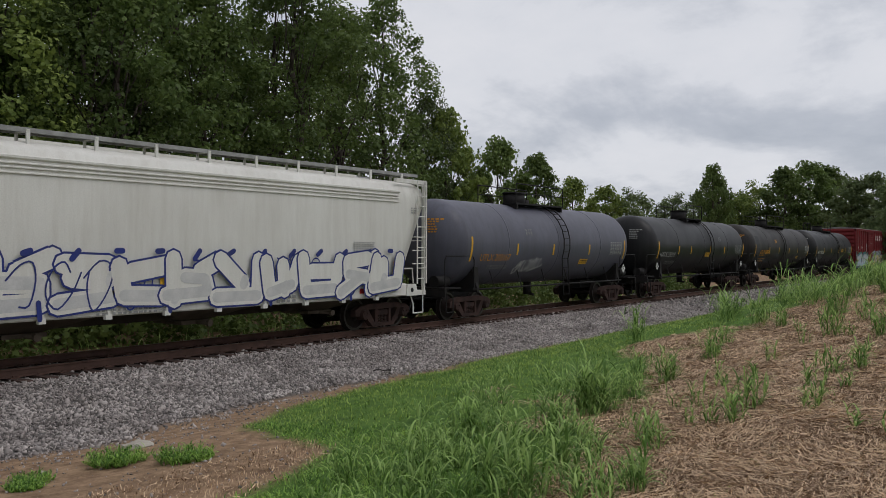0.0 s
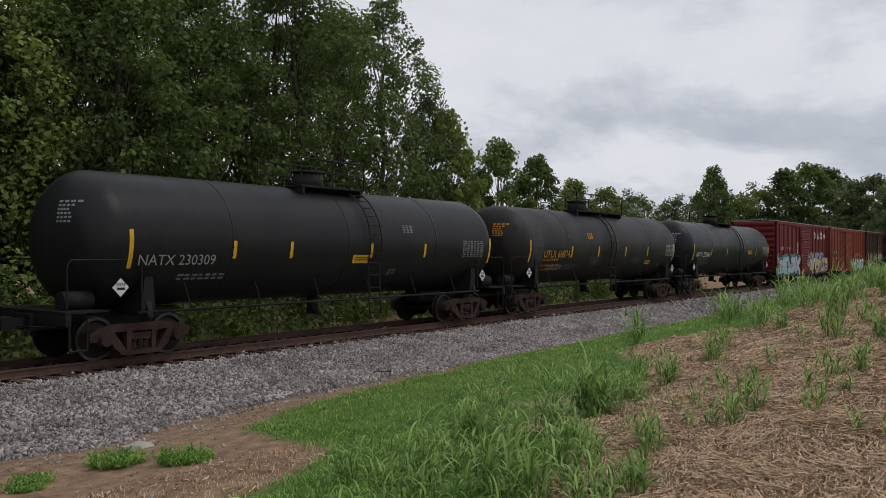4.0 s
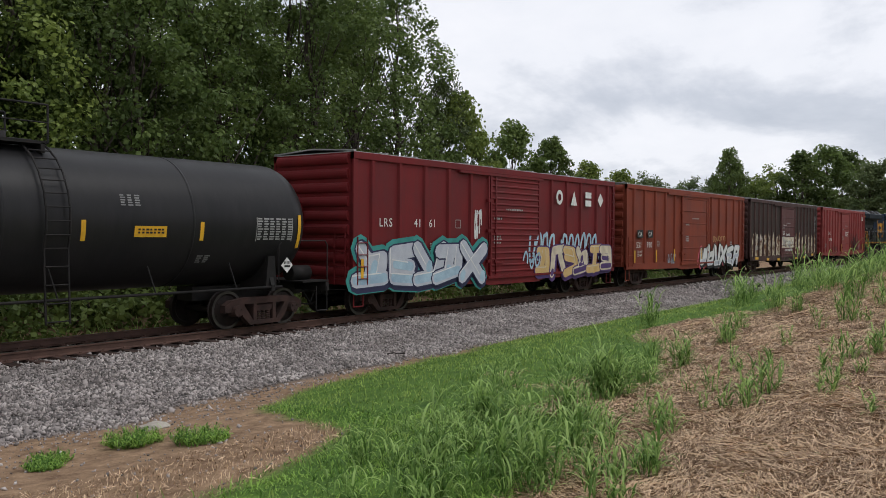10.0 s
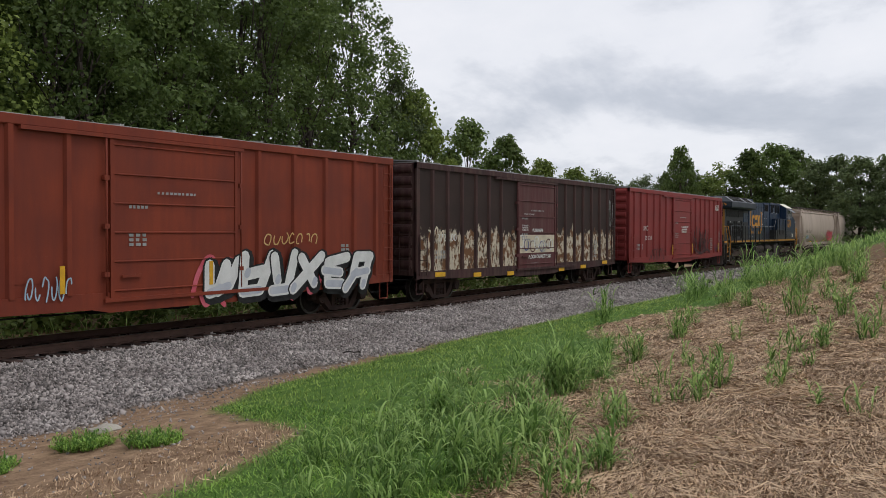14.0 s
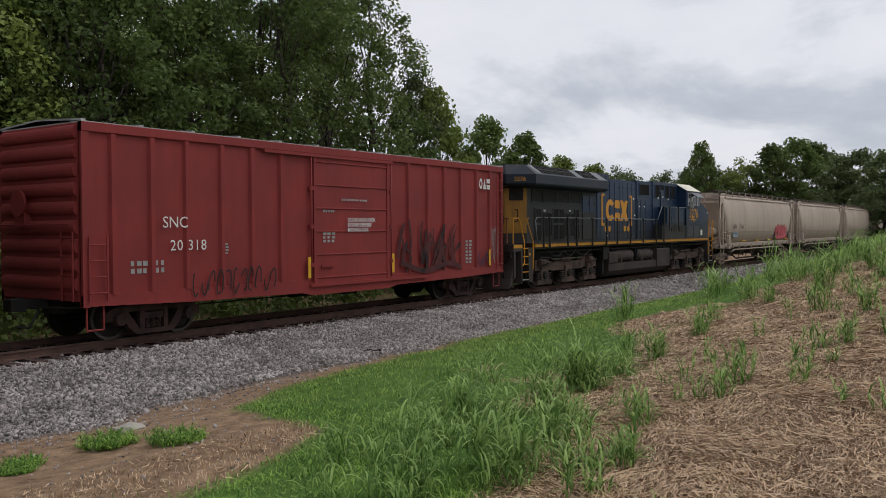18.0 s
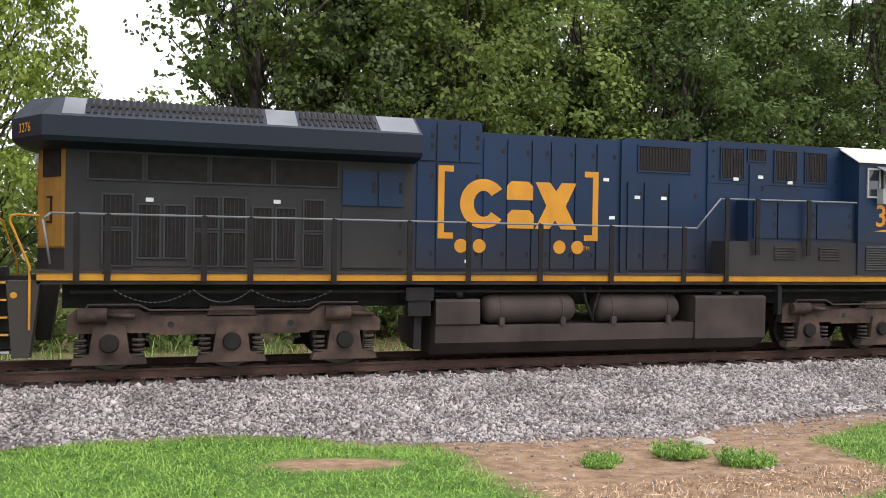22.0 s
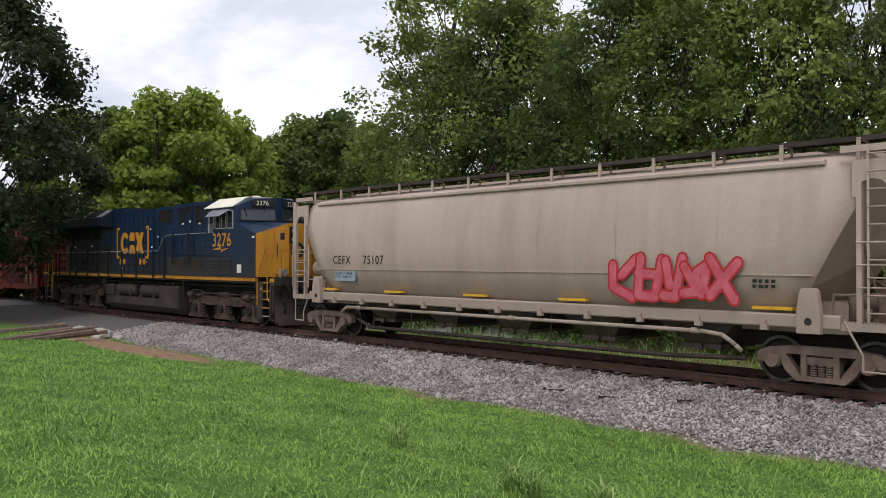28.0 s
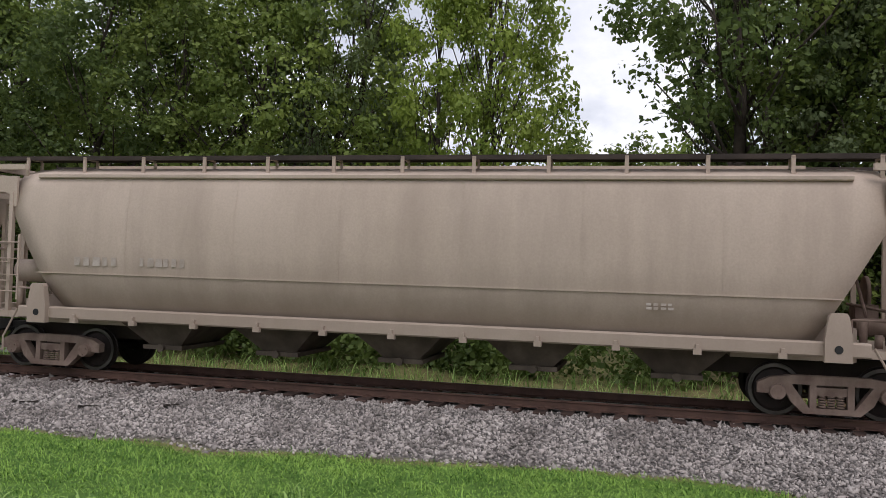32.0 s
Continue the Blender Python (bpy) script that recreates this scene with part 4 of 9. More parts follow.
GLYPHS = (
    ([(0.1, 0.0), (0.13, 1.0)], [(0.12, 0.93), (0.78, 0.86), (0.72, 0.5), (0.2, 0.46)], [(0.45, 0.45), (0.92, 0.0)]),
    ([(0.88, 0.9), (0.22, 0.84), (0.1, 0.18), (0.86, 0.06)], [(0.18, 0.5), (0.8, 0.54)]),
    ([(0.14, 1.0), (0.18, 0.1), (0.84, 0.06)], [(0.62, 0.3), (0.9, 1.0)]),
    ([(0.08, 0.9), (0.9, 0.05)], [(0.92, 0.98), (0.1, 0.0)]),
    ([(0.12, 0.0), (0.2, 0.92), (0.82, 0.9), (0.88, 0.02)], [(0.2, 0.42), (0.84, 0.4)]),
    ([(0.06, 0.96), (0.95, 0.9)], [(0.5, 0.9), (0.45, 0.04)], [(0.2, 0.08), (0.9, 0.0)]),
)


def burner(car, x, z, w, h, y, n_, seed, fill, low, edge, glow=None, shine=None, label="sprayed graffiti", slant=0.1, thick=0.34, shadow=0.2, order=(0, 1, 2, 3, 4, 5)):
    """Fat sprayed strokes packed side by side: a glow, a dark edge, a two-tone fill and thin bright lines."""
    g = np.random.default_rng(seed)
    cw = w / n_
    wide = thick * cw
    made = []
    for i in range(n_):
        strokes = []
        for line in GLYPHS[order[i % len(order)]]:
            pts = []
            for u, v in line:
                u, v = (u, 1 - v) if i % 3 == 1 else (1 - u, v) if i % 3 == 2 else (v * 0.8, u)
                u, v = u + g.normal() * 0.07, min(1.04, max(-0.04, v + g.normal() * 0.05))
                pts.append((x + cw * (i - 0.06 + 1.12 * u) + slant * h * (v - 0.5), z + wide / 2 + v * (h - wide)))
            strokes.append(pts)
        made.append(strokes)
    if glow:
        bm = B()
        for n, strokes in enumerate(made):
            for q, pts in enumerate(strokes):
                ribbon(bm, pts, wide + 0.36, y - 0.0011 * q - 0.0004 * (n % 2))
        tagged(part("graffiti", bm, glow, car, label), kind="stuff")
        y -= 0.0045
    if shadow:
        bm = B()
        for strokes in made:
            for q, pts in enumerate(strokes):
                ribbon(bm, [(px + 0.06, pz - 0.05) for px, pz in pts], wide + shadow, y - 0.0011 * q)
        tagged(part("graffiti", bm, edge, car, label), kind="stuff")
        y -= 0.0045
    for i, strokes in enumerate(made):
        bm = B()
        for q, pts in enumerate(strokes):
            ribbon(bm, pts, wide + 0.09, y - 0.0011 * q)
        body = tagged(part("graffiti", bm, edge, car, label), kind="stuff")
        y -= 0.0044
        bm = B()
        for q, pts in enumerate(strokes):
            ribbon(bm, pts, wide, y - 0.0011 * q)
        part("graffiti_fill", bm, fill[i % len(fill)], body)
        y -= 0.0044
        bm = B()
        for q, pts in enumerate(strokes):
            k = [(px, pz) for px, pz in pts if pz < z + 0.55 * h]
            if len(k) > 1:
                ribbon(bm, k, wide * 0.62, y - 0.0011 * q)
            elif k:
                ribbon(bm, [k[0], (k[0][0] + 0.05, k[0][1] + wide * 0.3)], wide * 0.6, y - 0.0011 * q)
        tagged(part("graffiti_tint", bm, low[i % len(low)], body), kind="stuff")
        if shine:
            y -= 0.004
            bm = B()
            for pts in strokes:
                ribbon(bm, [(px - wide * 0.36, pz + wide * 0.3) for px, pz in pts[:3]], 0.035, y)
            part("graffiti_shine", bm, shine, body)
    return y


def peeling(name, col, line, seed=0.0):
    """Brown paint that has scaled off the lower panels in ragged sheets, down to old cream paint and rust."""
    m = surf(name, col, tuple(c * 0.72 for c in col), 1.2, 0.75, bump=0.08)
    n, l = m.node_tree.nodes, m.node_tree.links
    b = n["Principled BSDF"]
    last = b.inputs["Base Color"].links[0].from_socket
    tc = n.new("ShaderNodeTexCoord")
    sep_ = n.new("ShaderNodeSeparateXYZ")
    l.new(tc.outputs["Object"], sep_.inputs[0])

    def tex(scale, stretch, detail=6.0, rough_=0.65):
        mp = n.new("ShaderNodeMapping"); mp.inputs["Scale"].default_value = stretch; mp.inputs["Location"].default_value = (seed, 0, seed)
        t = n.new("ShaderNodeTexNoise"); t.inputs["Scale"].default_value = scale; t.inputs["Detail"].default_value = detail; t.inputs["Roughness"].default_value = rough_
        l.new(tc.outputs["Object"], mp.inputs[0]); l.new(mp.outputs[0], t.inputs["Vector"])
        return t.outputs["Fac"]

    def ramp_(sock, lo, hi):
        r = n.new("ShaderNodeMapRange"); r.inputs[1].default_value, r.inputs[2].default_value = lo, hi
        l.new(sock, r.inputs[0])
        return r.outputs[0]

    def mix_(fac, a, c):
        x = n.new("ShaderNodeMix"); x.data_type = "RGBA"
        l.new(fac, x.inputs[0]); l.new(a, x.inputs[6])
        x.inputs[7].default_value = (*c, 1)
        return x.outputs[2]
    n_cream = n.new("ShaderNodeRGB"); n_cream.outputs[0].default_value = (0.55, 0.48, 0.37, 1)
    peel = mix_(ramp_(tex(2.6, (1.3, 1.3, 1.1)), 0.46, 0.53), n_cream.outputs[0], (0.16, 0.075, 0.035))
    peel = mix_(ramp_(tex(9.0, (1.0, 1.0, 0.35)), 0.54, 0.62), peel, (0.07, 0.038, 0.024))
    add = n.new("ShaderNodeMath"); add.operation = "MULTIPLY_ADD"; add.inputs[1].default_value = -2.0; add.inputs[2].default_value = 1.0
    l.new(tex(1.5, (1.4, 1.4, 0.8)), add.inputs[0])
    up = n.new("ShaderNodeMath"); up.operation = "ADD"
    l.new(add.outputs[0], up.inputs[0]); l.new(sep_.outputs["Z"], up.inputs[1])
    fin = n.new("ShaderNodeMix"); fin.data_type = "RGBA"
    l.new(ramp_(up.outputs[0], line + 0.06, line - 0.06), fin.inputs[0])
    l.new(last, fin.inputs[6]); l.new(peel, fin.inputs[7])
    l.new(fin.outputs[2], b.inputs["Base Color"])
    return m


SIDE = -1.5 - 0.004
POST = SIDE - 0.08
SPR = np.random.default_rng(3)
# oxide red car with a corrugated door and two large pieces of graffiti
carA = box_car(-81.0, -64.9, M_RED_A, M_RED_A, "oxide red box car with blue and ochre graffiti", (-1.42, 1.82), [-7.26, -6.08, -4.89, -3.7, -2.5, 2.73, 3.9, 5.05, 6.41, 7.4], M_ROOF, door_ribs=16, louvre=True)
letters("LRS", 0.34, -7.04, 2.51, POST, M_WHITE, carA, spread=1.15)
letters("41", 0.34, -5.48, 2.51, POST, M_WHITE, carA, spread=1.1); letters("61", 0.34, -4.77, 2.51, POST, M_WHITE, carA, spread=1.1)
for i, x in enumerate((3.0, 4.15, 5.35, 6.42)):
    blocks(carA, x, 3.43, 1, 0.5, 0.55, 0.0, POST, M_WHITE, "large white company letter as a plain shape", kind=i)
burner(carA, -7.75, 0.72, 5.9, 1.38, POST, 5, 41, (M_SPRAY_GREY,), (M_SPRAY_CYAN,), M_SPRAY_NAVY, M_SPRAY_TEAL, M_SPRAY_WHITE, "silver and pale blue graffiti with navy edges and a teal glow", thick=0.36, order=(0, 1, 2, 4, 3))
scrawl(carA, 1.0, 1.35, 5.9, 1.05, POST, 12, 61, M_SPRAY_CYAN, 0.12, "pale blue sprayed splashes")
burner(carA, 1.7, 0.72, 5.8, 1.25, POST - 0.012, 6, 43, (M_SPRAY_OCHRE, M_SPRAY_PALE), (M_SPRAY_OCHRE, M_SPRAY_PURPLE), M_SPRAY_PURPLE, None, M_SPRAY_PALE, "ochre and purple graffiti with pale blue splashes", thick=0.34, order=(4, 2, 1, 0, 5, 1))
scrawl(carA, 0.6, 1.1, 1.2, 0.6, POST - 0.03, 3, 51, M_SPRAY_CYAN, 0.08)
scrawl(carA, -2.25, 2.2, 0.4, 0.9, SIDE - 0.01, 4, 53, M_SPRAY_WHITE, 0.06)
bm = B()
for a, b, c, d in ((-3.3, -3.03, 2.49, 2.51), (-3.3, -3.03, 2.74, 2.76), (-3.3, -3.28, 2.49, 2.76), (-3.05, -3.03, 2.49, 2.76)):
    box(bm, a, b, SIDE - 0.006, SIDE - 0.002, c, d)
part("data_stencil", bm, M_GREYMARK, carA, "small white box mark")
# orange-brown car
carB = box_car(-63.65, -47.45, M_RED_B, M_RED_B, "orange brown box car with white graffiti near one end", (-1.65, 1.86), [-7.33, -6.17, -4.96, -3.75, -2.57, 2.59, 3.86, 5.08, 6.31, 7.3], M_ROOF)
for x0, x1 in ((-7.05, -6.42), (-5.92, -5.32)):
    bm = B(); box(bm, x0, x1, POST - 0.004, POST, 2.18, 2.53)
    part("stencil_panel", bm, M_BLACKMARK, carB, "black stencil panel")
letters("CA", 0.3, -6.97, 2.25, POST - 0.008, M_WHITE, carB); letters("GY", 0.3, -5.84, 2.25, POST - 0.008, M_WHITE, carB)
letters("531", 0.36, -7.16, 1.74, POST, M_WHITE, carB, spread=1.15); letters("930", 0.36, -6.01, 1.74, POST, M_WHITE, carB, spread=1.15)
letters("LD LMT\nLT WT", 0.16, -7.02, 1.5, POST, M_WHITE, carB)
scrawl(carB, 0.5, 0.6, 6.6, 1.1, POST - 0.001, 9, 62, M_SPRAY_PINK, 0.13, "pink and violet sprayed backing")
burner(carB, 0.9, 0.62, 5.9, 1.22, POST - 0.01, 6, 44, (M_SPRAY_WHITE,), (M_SPRAY_GREY,), M_BLACKMARK, None, None, "white and grey graffiti with black edges", slant=0.25, thick=0.3, order=(1, 4, 2, 3, 1, 0))
scrawl(carB, 2.7, 1.98, 2.0, 0.3, POST - 0.02, 7, 50, M_SPRAY_OCHRE, 0.035, "thin cream tag")
scrawl(carB, -3.5, 0.95, 1.0, 0.5, POST, 6, 63, M_SPRAY_CYAN, 0.03, "thin pale blue tag")
bm = B(); box(bm, -3.7, -2.9, SIDE - 0.012, SIDE - 0.002, 1.3, 1.82)
part("repair_panel", bm, M_RED_B, carB, "welded repair panel")
# dark brown car
M_PEEL = peeling("peeling_brown_paint", (0.046, 0.029, 0.025), 2.3)
carC = box_car(-46.2, -29.95, M_RED_C, M_DOOR_C, "dark brown box car with peeling paint and cream graffiti", (-1.47, 1.71), [-7.2, -6.3, -5.4, -4.5, -3.6, -2.7, 2.74, 3.65, 4.52, 5.44, 6.34, 7.23], M_ROOF, body_paint=M_PEEL)
scrawl(carC, -7.6, 0.95, 2.4, 1.5, SIDE - 0.012, 6, 45, M_SPRAY_PALE, 0.06, "worn cream graffiti")
scrawl(carC, -4.6, 1.0, 2.0, 1.0, SIDE - 0.012, 5, 64, M_SPRAY_PALE, 0.05, "worn cream graffiti")
scrawl(carC, 5.6, 1.1, 2.4, 1.1, SIDE - 0.012, 4, 46, M_SPRAY_PALE, 0.06, "worn cream graffiti")
scrawl(carC, 7.45, 2.5, 0.45, 1.3, SIDE - 0.012, 3, 47, M_GREYMARK, 0.035)
DOORY = SIDE - 0.064
letters("PUSH HERE", 0.18, -0.3, 2.32, DOORY - 0.002, M_WHITE, carC, weight=0.004)
letters("FLOOR CAPACITY 50K", 0.2, -0.63, 1.28, DOORY - 0.002, M_WHITE, carC, spread=0.95, weight=0.004)
letters("SECURITY DEVICE ONLY", 0.075, -0.98, 2.98, DOORY - 0.002, M_WHITE, carC)
letters("SECURE BOTH\nHASP BEFORE\nMOVING CAR", 0.085, -1.17, 2.53, DOORY - 0.002, M_WHITE, carC)
letters("DOOR OPENING", 0.08, -0.4, 1.06, DOORY - 0.002, M_GREYMARK, carC)
bm = B(); box(bm, -1.38, 1.63, DOORY - 0.004, DOORY - 0.0, 1.5, 2.2)
band = part("graffiti", bm, M_SPRAY_PALE, carC, "pale graffiti band across the door")
gb2 = np.random.default_rng(8)
for i in range(9):
    bm = B()
    cx, cz, rx, rz = -1.2 + i * 0.32 + gb2.uniform(-0.08, 0.08), 1.85 + gb2.uniform(-0.15, 0.15), gb2.uniform(0.13, 0.25), gb2.uniform(0.16, 0.3)
    ribbon(bm, [(cx + rx * math.cos(t), max(1.53, min(2.17, cz + rz * math.sin(t)))) for t in np.linspace(0, 6.28, 14)], 0.05, DOORY - 0.006 - i * 0.001)
    tagged(part("graffiti_ring", bm, (M_SPRAY_WHITE, M_SPRAY_BLUE, M_GREYMARK, M_DOOR_C)[i % 4], band), kind="stuff")
letters("CLOSE AND LOCK\nDOORS BEFORE MOVING", 0.13, -0.45, 1.9, DOORY - 0.018, M_WHITE, carC)
letters("272 000", 0.36, -6.9, 2.0, -1.512, M_WHITE, carC)
for x0, x1, z in ((-7.1, -6.5, 0.9), (-4.7, -4.2, 0.8), (-2.3, -1.8, 0.75), (2.06, 2.57, 0.75), (4.22, 4.76, 0.79), (6.58, 7.16, 0.91)):
    bm = B(); box(bm, x0, x1, -1.575, -1.565, z - 0.06, z + 0.09)
    part("reflector", bm, M_REFLECT, carC, "yellow reflective strip")
# faded red car
carD = box_car(-28.1, -11.87, M_RED_D, M_RED_D, "faded red box car with black scrawled graffiti", (-1.55, 1.6), [-7.41, -6.47, -5.56, -4.56, -3.63, -2.67, 2.61, 3.59, 4.5, 5.46, 6.4, 7.25], M_ROOF)
blocks(carD, 6.5, 3.69, 3, 0.2, 0.36, 0.035, POST, M_WHITE, "white company letter as a plain shape")
letters("CLOSE AND LOCK\nDOORS BEFORE\nMOVING CAR", 0.14, -0.25, 2.56, POST - 0.03, M_WHITE, carD, weight=0.003)
letters("20 318", 0.33, -6.06, 1.9, POST, M_WHITE, carD, spread=1.1)
letters("SNC", 0.35, -6.25, 2.4, POST, M_WHITE, carD)
M_SMUDGE = surf("worn_black_spray", (0.02, 0.015, 0.016), (0.11, 0.03, 0.03), 2.2, 0.7, bump=0.0, fine=12)
sg = np.random.default_rng(48)
for i in range(26):
    bm = B()
    x, k = 2.05 + 3.1 * sg.random(), sg.uniform(0.5, 1.3)
    zb = 1.05 + sg.uniform(0, 0.5)
    ribbon(bm, curve([(x, zb), (x + sg.uniform(-0.15, 0.25), zb + k * 0.5), (x + sg.uniform(-0.1, 0.35), zb + k)], 3), sg.uniform(0.04, 0.13), POST - 0.003 - 0.0004 * i)
    tagged(part("graffiti", bm, M_SMUDGE, carD, "black scrawled graffiti"), kind="stuff")
bm = B(); ribbon(bm, curve([(2.3, 1.3), (3.4, 1.05), (4.6, 1.25), (5.3, 1.1)], 4), 0.16, POST - 0.02)
part("graffiti", bm, M_SMUDGE, carD, "black scrawled graffiti")
scrawl(carD, -5.5, 0.85, 2.6, 0.6, POST - 0.005, 11, 49, M_BLACKMARK, 0.035, "thin black tag")
scrawl(carD, 6.4, 1.1, 0.9, 0.45, POST - 0.005, 4, 54, M_SPRAY_NAVY, 0.045, "small dark tag")
scrawl(carD, 7.4, 1.2, 0.45, 1.2, SIDE - 0.005, 8, 65, M_GREYMARK, 0.012, "thin chalked scribble")
for c, xs_ in ((carA, (-7.75, -2.2)), (carB, (-7.35, -4.95, -2.75, 1.0)), (carD, (-1.75, 1.75, 7.12))):
    for x in xs_:
        reflector(c, x, 1.35, POST - 0.025, 0.11, 0.55)
for c in (carA, carB, carC, carD):
    bm = B()
    if c is not carB:
        bars(bm, -7.0, 1.75, 0.9, 0.32, SIDE - 0.01, 2, 6, rng=SPR)
    bars(bm, -4.62, 2.06, 0.3, 0.28, SIDE - 0.01, 4, 2, rng=SPR)
    bars(bm, 5.75, 2.0, 0.42, 0.8, SIDE - 0.01, 7, 2, rng=SPR)
    bars(bm, -0.5, 3.2, 1.1, 0.08, SIDE - 0.11, 1, 10, rng=SPR)
    bars(bm, -1.2, 2.9, 0.5, 0.1, SIDE - 0.075, 1, 5, rng=SPR); bars(bm, -1.2, 2.3, 0.5, 0.3, SIDE - 0.075, 3, 3, rng=SPR)
    tagged(part("data_stencil", bm, M_GREYMARK, c, "small pale stencilled data"), kind="stuff")
    bm = B()
    h_ = {carA: 8.05, carB: 8.1, carC: 8.125, carD: 8.115}[c]
    box(bm, -h_ - 0.012, -h_ - 0.008, -1.35, -0.75, 4.2, 4.36)
    part("number_board", bm, M_WHITE if c in (carA,) else c.children[0].data.materials[0], c, "small number board")
bm = B()
bars(bm, 0, 0.28, 0.5, 0.09, 0, 1, 6, rng=SPR)
plate = part("data_stencil", bm, M_WHITE, carB, "white stencilled number on the car end")
plate.matrix_basis = pose(-8.12, -0.8, 4.05, 0, 0, -90)

# ---- tank cars ----


def tank_car(x0, x1, paint, label, radius=1.5, zc=2.55, plat=(-1.2, 1.2), ladder_x=0.2, mark=M_WHITE, dome=0.45):
    L = x1 - x0
    h = L / 2
    car = thing("tank_car", label, "freight car", "freight cars of the train")
    MOVERS.append((car, (x0 + x1) / 2))
    bm = B()
    hd = 0.85
    prof = [(-h + hd - hd * math.cos(t), radius * max(math.sin(t) ** 0.72, 0.002)) for t in np.linspace(0, math.pi / 2, 11)]
    prof += [(x, radius) for x in (-h + hd + 0.02, -h * 0.5, -h * 0.5 + 0.03, -0.02, 0.02, h * 0.5, h * 0.5 + 0.03, h - hd - 0.02)]
    prof += [(h - hd + hd * math.cos(t), radius * max(math.sin(t) ** 0.72, 0.002)) for t in np.linspace(math.pi / 2, 0, 11)]
    spin_x(bm, prof, 0, zc, 56)
    part("tank", bm, paint, car, "long round-ended tank")
    for x in (-h * 0.52, 0.0, h * 0.52):
        bm = B()
        spin_x(bm, [(x - 0.03, radius), (x - 0.03, radius + 0.006), (x + 0.03, radius + 0.006), (x + 0.03, radius)], 0, zc, 56, False)
        part("seam", bm, paint, car)
    # sills, bolsters, saddles
    for s in (-1, 1):
        bm = B()
        box(bm, min(s * (h + 0.5), s * (h - 3.0)), max(s * (h + 0.5), s * (h - 3.0)), -0.3, 0.3, 0.68, 1.02)
        xb = s * (h - 1.5)
        prism_y(bm, [(xb - 0.18, 0.95), (xb + 0.18, 0.95), (xb + 0.1, 1.75), (xb - 0.1, 1.75)], -1.38, -1.3)
        prism_y(bm, [(xb - 0.18, 0.95), (xb + 0.18, 0.95), (xb + 0.1, 1.75), (xb - 0.1, 1.75)], 1.3, 1.38)
        prism_x(bm, [(-1.45, 0.9), (1.45, 0.9), (1.45, 1.05), (1.2, 1.7), (-1.2, 1.7), (-1.45, 1.05)], xb - 0.06, xb + 0.06)
        box(bm, min(s * (h + 0.42), s * (h + 0.3)), max(s * (h + 0.42), s * (h + 0.3)), -1.45, 1.45, 0.82, 1.05)
        part("bolster", bm, M_IRON, car, "black end sill and saddle")
    for s in (-1, 1):
        bm = B()
        box(bm, min(s * (h + 0.42), s * (h - 0.5)), max(s * (h + 0.42), s * (h - 0.5)), -1.45, 1.45, 1.06, 1.1)
        part("end_platform", bm, M_IRON, car)
    for s in (-1, 1):
        for y in (-1.42, 1.42):
            bm = B()
            pipe(bm, [(s * (h + 0.38), y, 1.08), (s * (h + 0.38), y, 2.0), (s * (h + 0.3), y, 2.12), (s * (h - 1.2), y, 2.12), (s * (h - 1.3), y, 2.0), (s * (h - 1.3), y, 1.08)], 0.018, 6)
            part("end_handrail", bm, M_IRON, car)
        step_iron(car, s * (h + 0.15), M_IRON)
        coupler(car, s * (h + 0.3), s)
        bm = B()
        rod(bm, (s * (h - 0.45), -0.85, 1.28), (s * (h + 0.2), -0.85, 1.28), 0.2, 14)
        part("air_reservoir", bm, M_IRON, car)
    for y in (-1.42, 1.42):
        bm = B()
        rod(bm, (-h + 1.2, y, 1.0), (h - 1.2, y, 1.0), 0.03, 8)
        for x in np.linspace(-h + 2.6, h - 2.6, 6):
            rod(bm, (x, y, 1.0), (x - 0.12, y * 0.9, 1.6), 0.018, 6)
        part("side_rail", bm, M_IRON, car, "thin side handrail")
    # climbing ladder and the top platform
    bm = B()
    lx = ladder_x
    for dx in (-0.24, 0.24):
        pts = []
        for i in range(9):
            t = math.radians(-20 + i * 13.5)
            pts.append((lx + dx, -(radius + 0.11) * math.cos(t), zc + (radius + 0.11) * math.sin(t)))
        pts = [(lx + dx, -1.58, 0.55)] + pts
        pipe(bm, pts, 0.022, 6)
    lad = part("ladder", bm, M_IRON, car)
    spots = [(-(radius + 0.12) * math.cos(math.radians(-20 + i * 9.5)), zc + (radius + 0.12) * math.sin(math.radians(-20 + i * 9.5))) for i in range(12)]
    bm = B()
    rod(bm, (lx - 0.24, 0, 0), (lx + 0.24, 0, 0), 0.014, 6)
    rung = None
    for y, z in spots + [(-1.57, q) for q in (0.6, 0.95, 1.3, 1.65)]:
        if rung is None:
            rung = part("rung", bm, M_IRON, lad)
            rung.location = (0, y, z)
        else:
            again(rung, "rung", lad, (0, y, z))
    top = zc + radius
    bm = B()
    box(bm, plat[0], plat[1], -0.85, -0.25, top - 0.02, top + 0.04); box(bm, plat[0], plat[1], 0.25, 0.85, top - 0.02, top + 0.04)
    for x in (plat[0] + 0.1, plat[1] - 0.1):
        box(bm, x - 0.04, x + 0.04, -0.85, 0.85, top - 0.2, top)
    part("platform", bm, M_IRON, car)
    bm = B()
    for y in (-0.85, 0.85):
        bm = B()
        pipe(bm, [(plat[0], y, top), (plat[0], y, top + 0.75), (plat[1], y, top + 0.75), (plat[1], y, top)], 0.022, 6)
        rod(bm, (plat[0], y, top + 0.4), (plat[1], y, top + 0.4), 0.014, 6)
        rod(bm, (0, y, top), (0, y, top + 0.75), 0.016, 6)
        part("platform_rail", bm, M_IRON, car)
    bm = B()
    cx = (plat[0] + plat[1]) / 2 - (0.6 if plat[0] < -2.1 else 0.15)
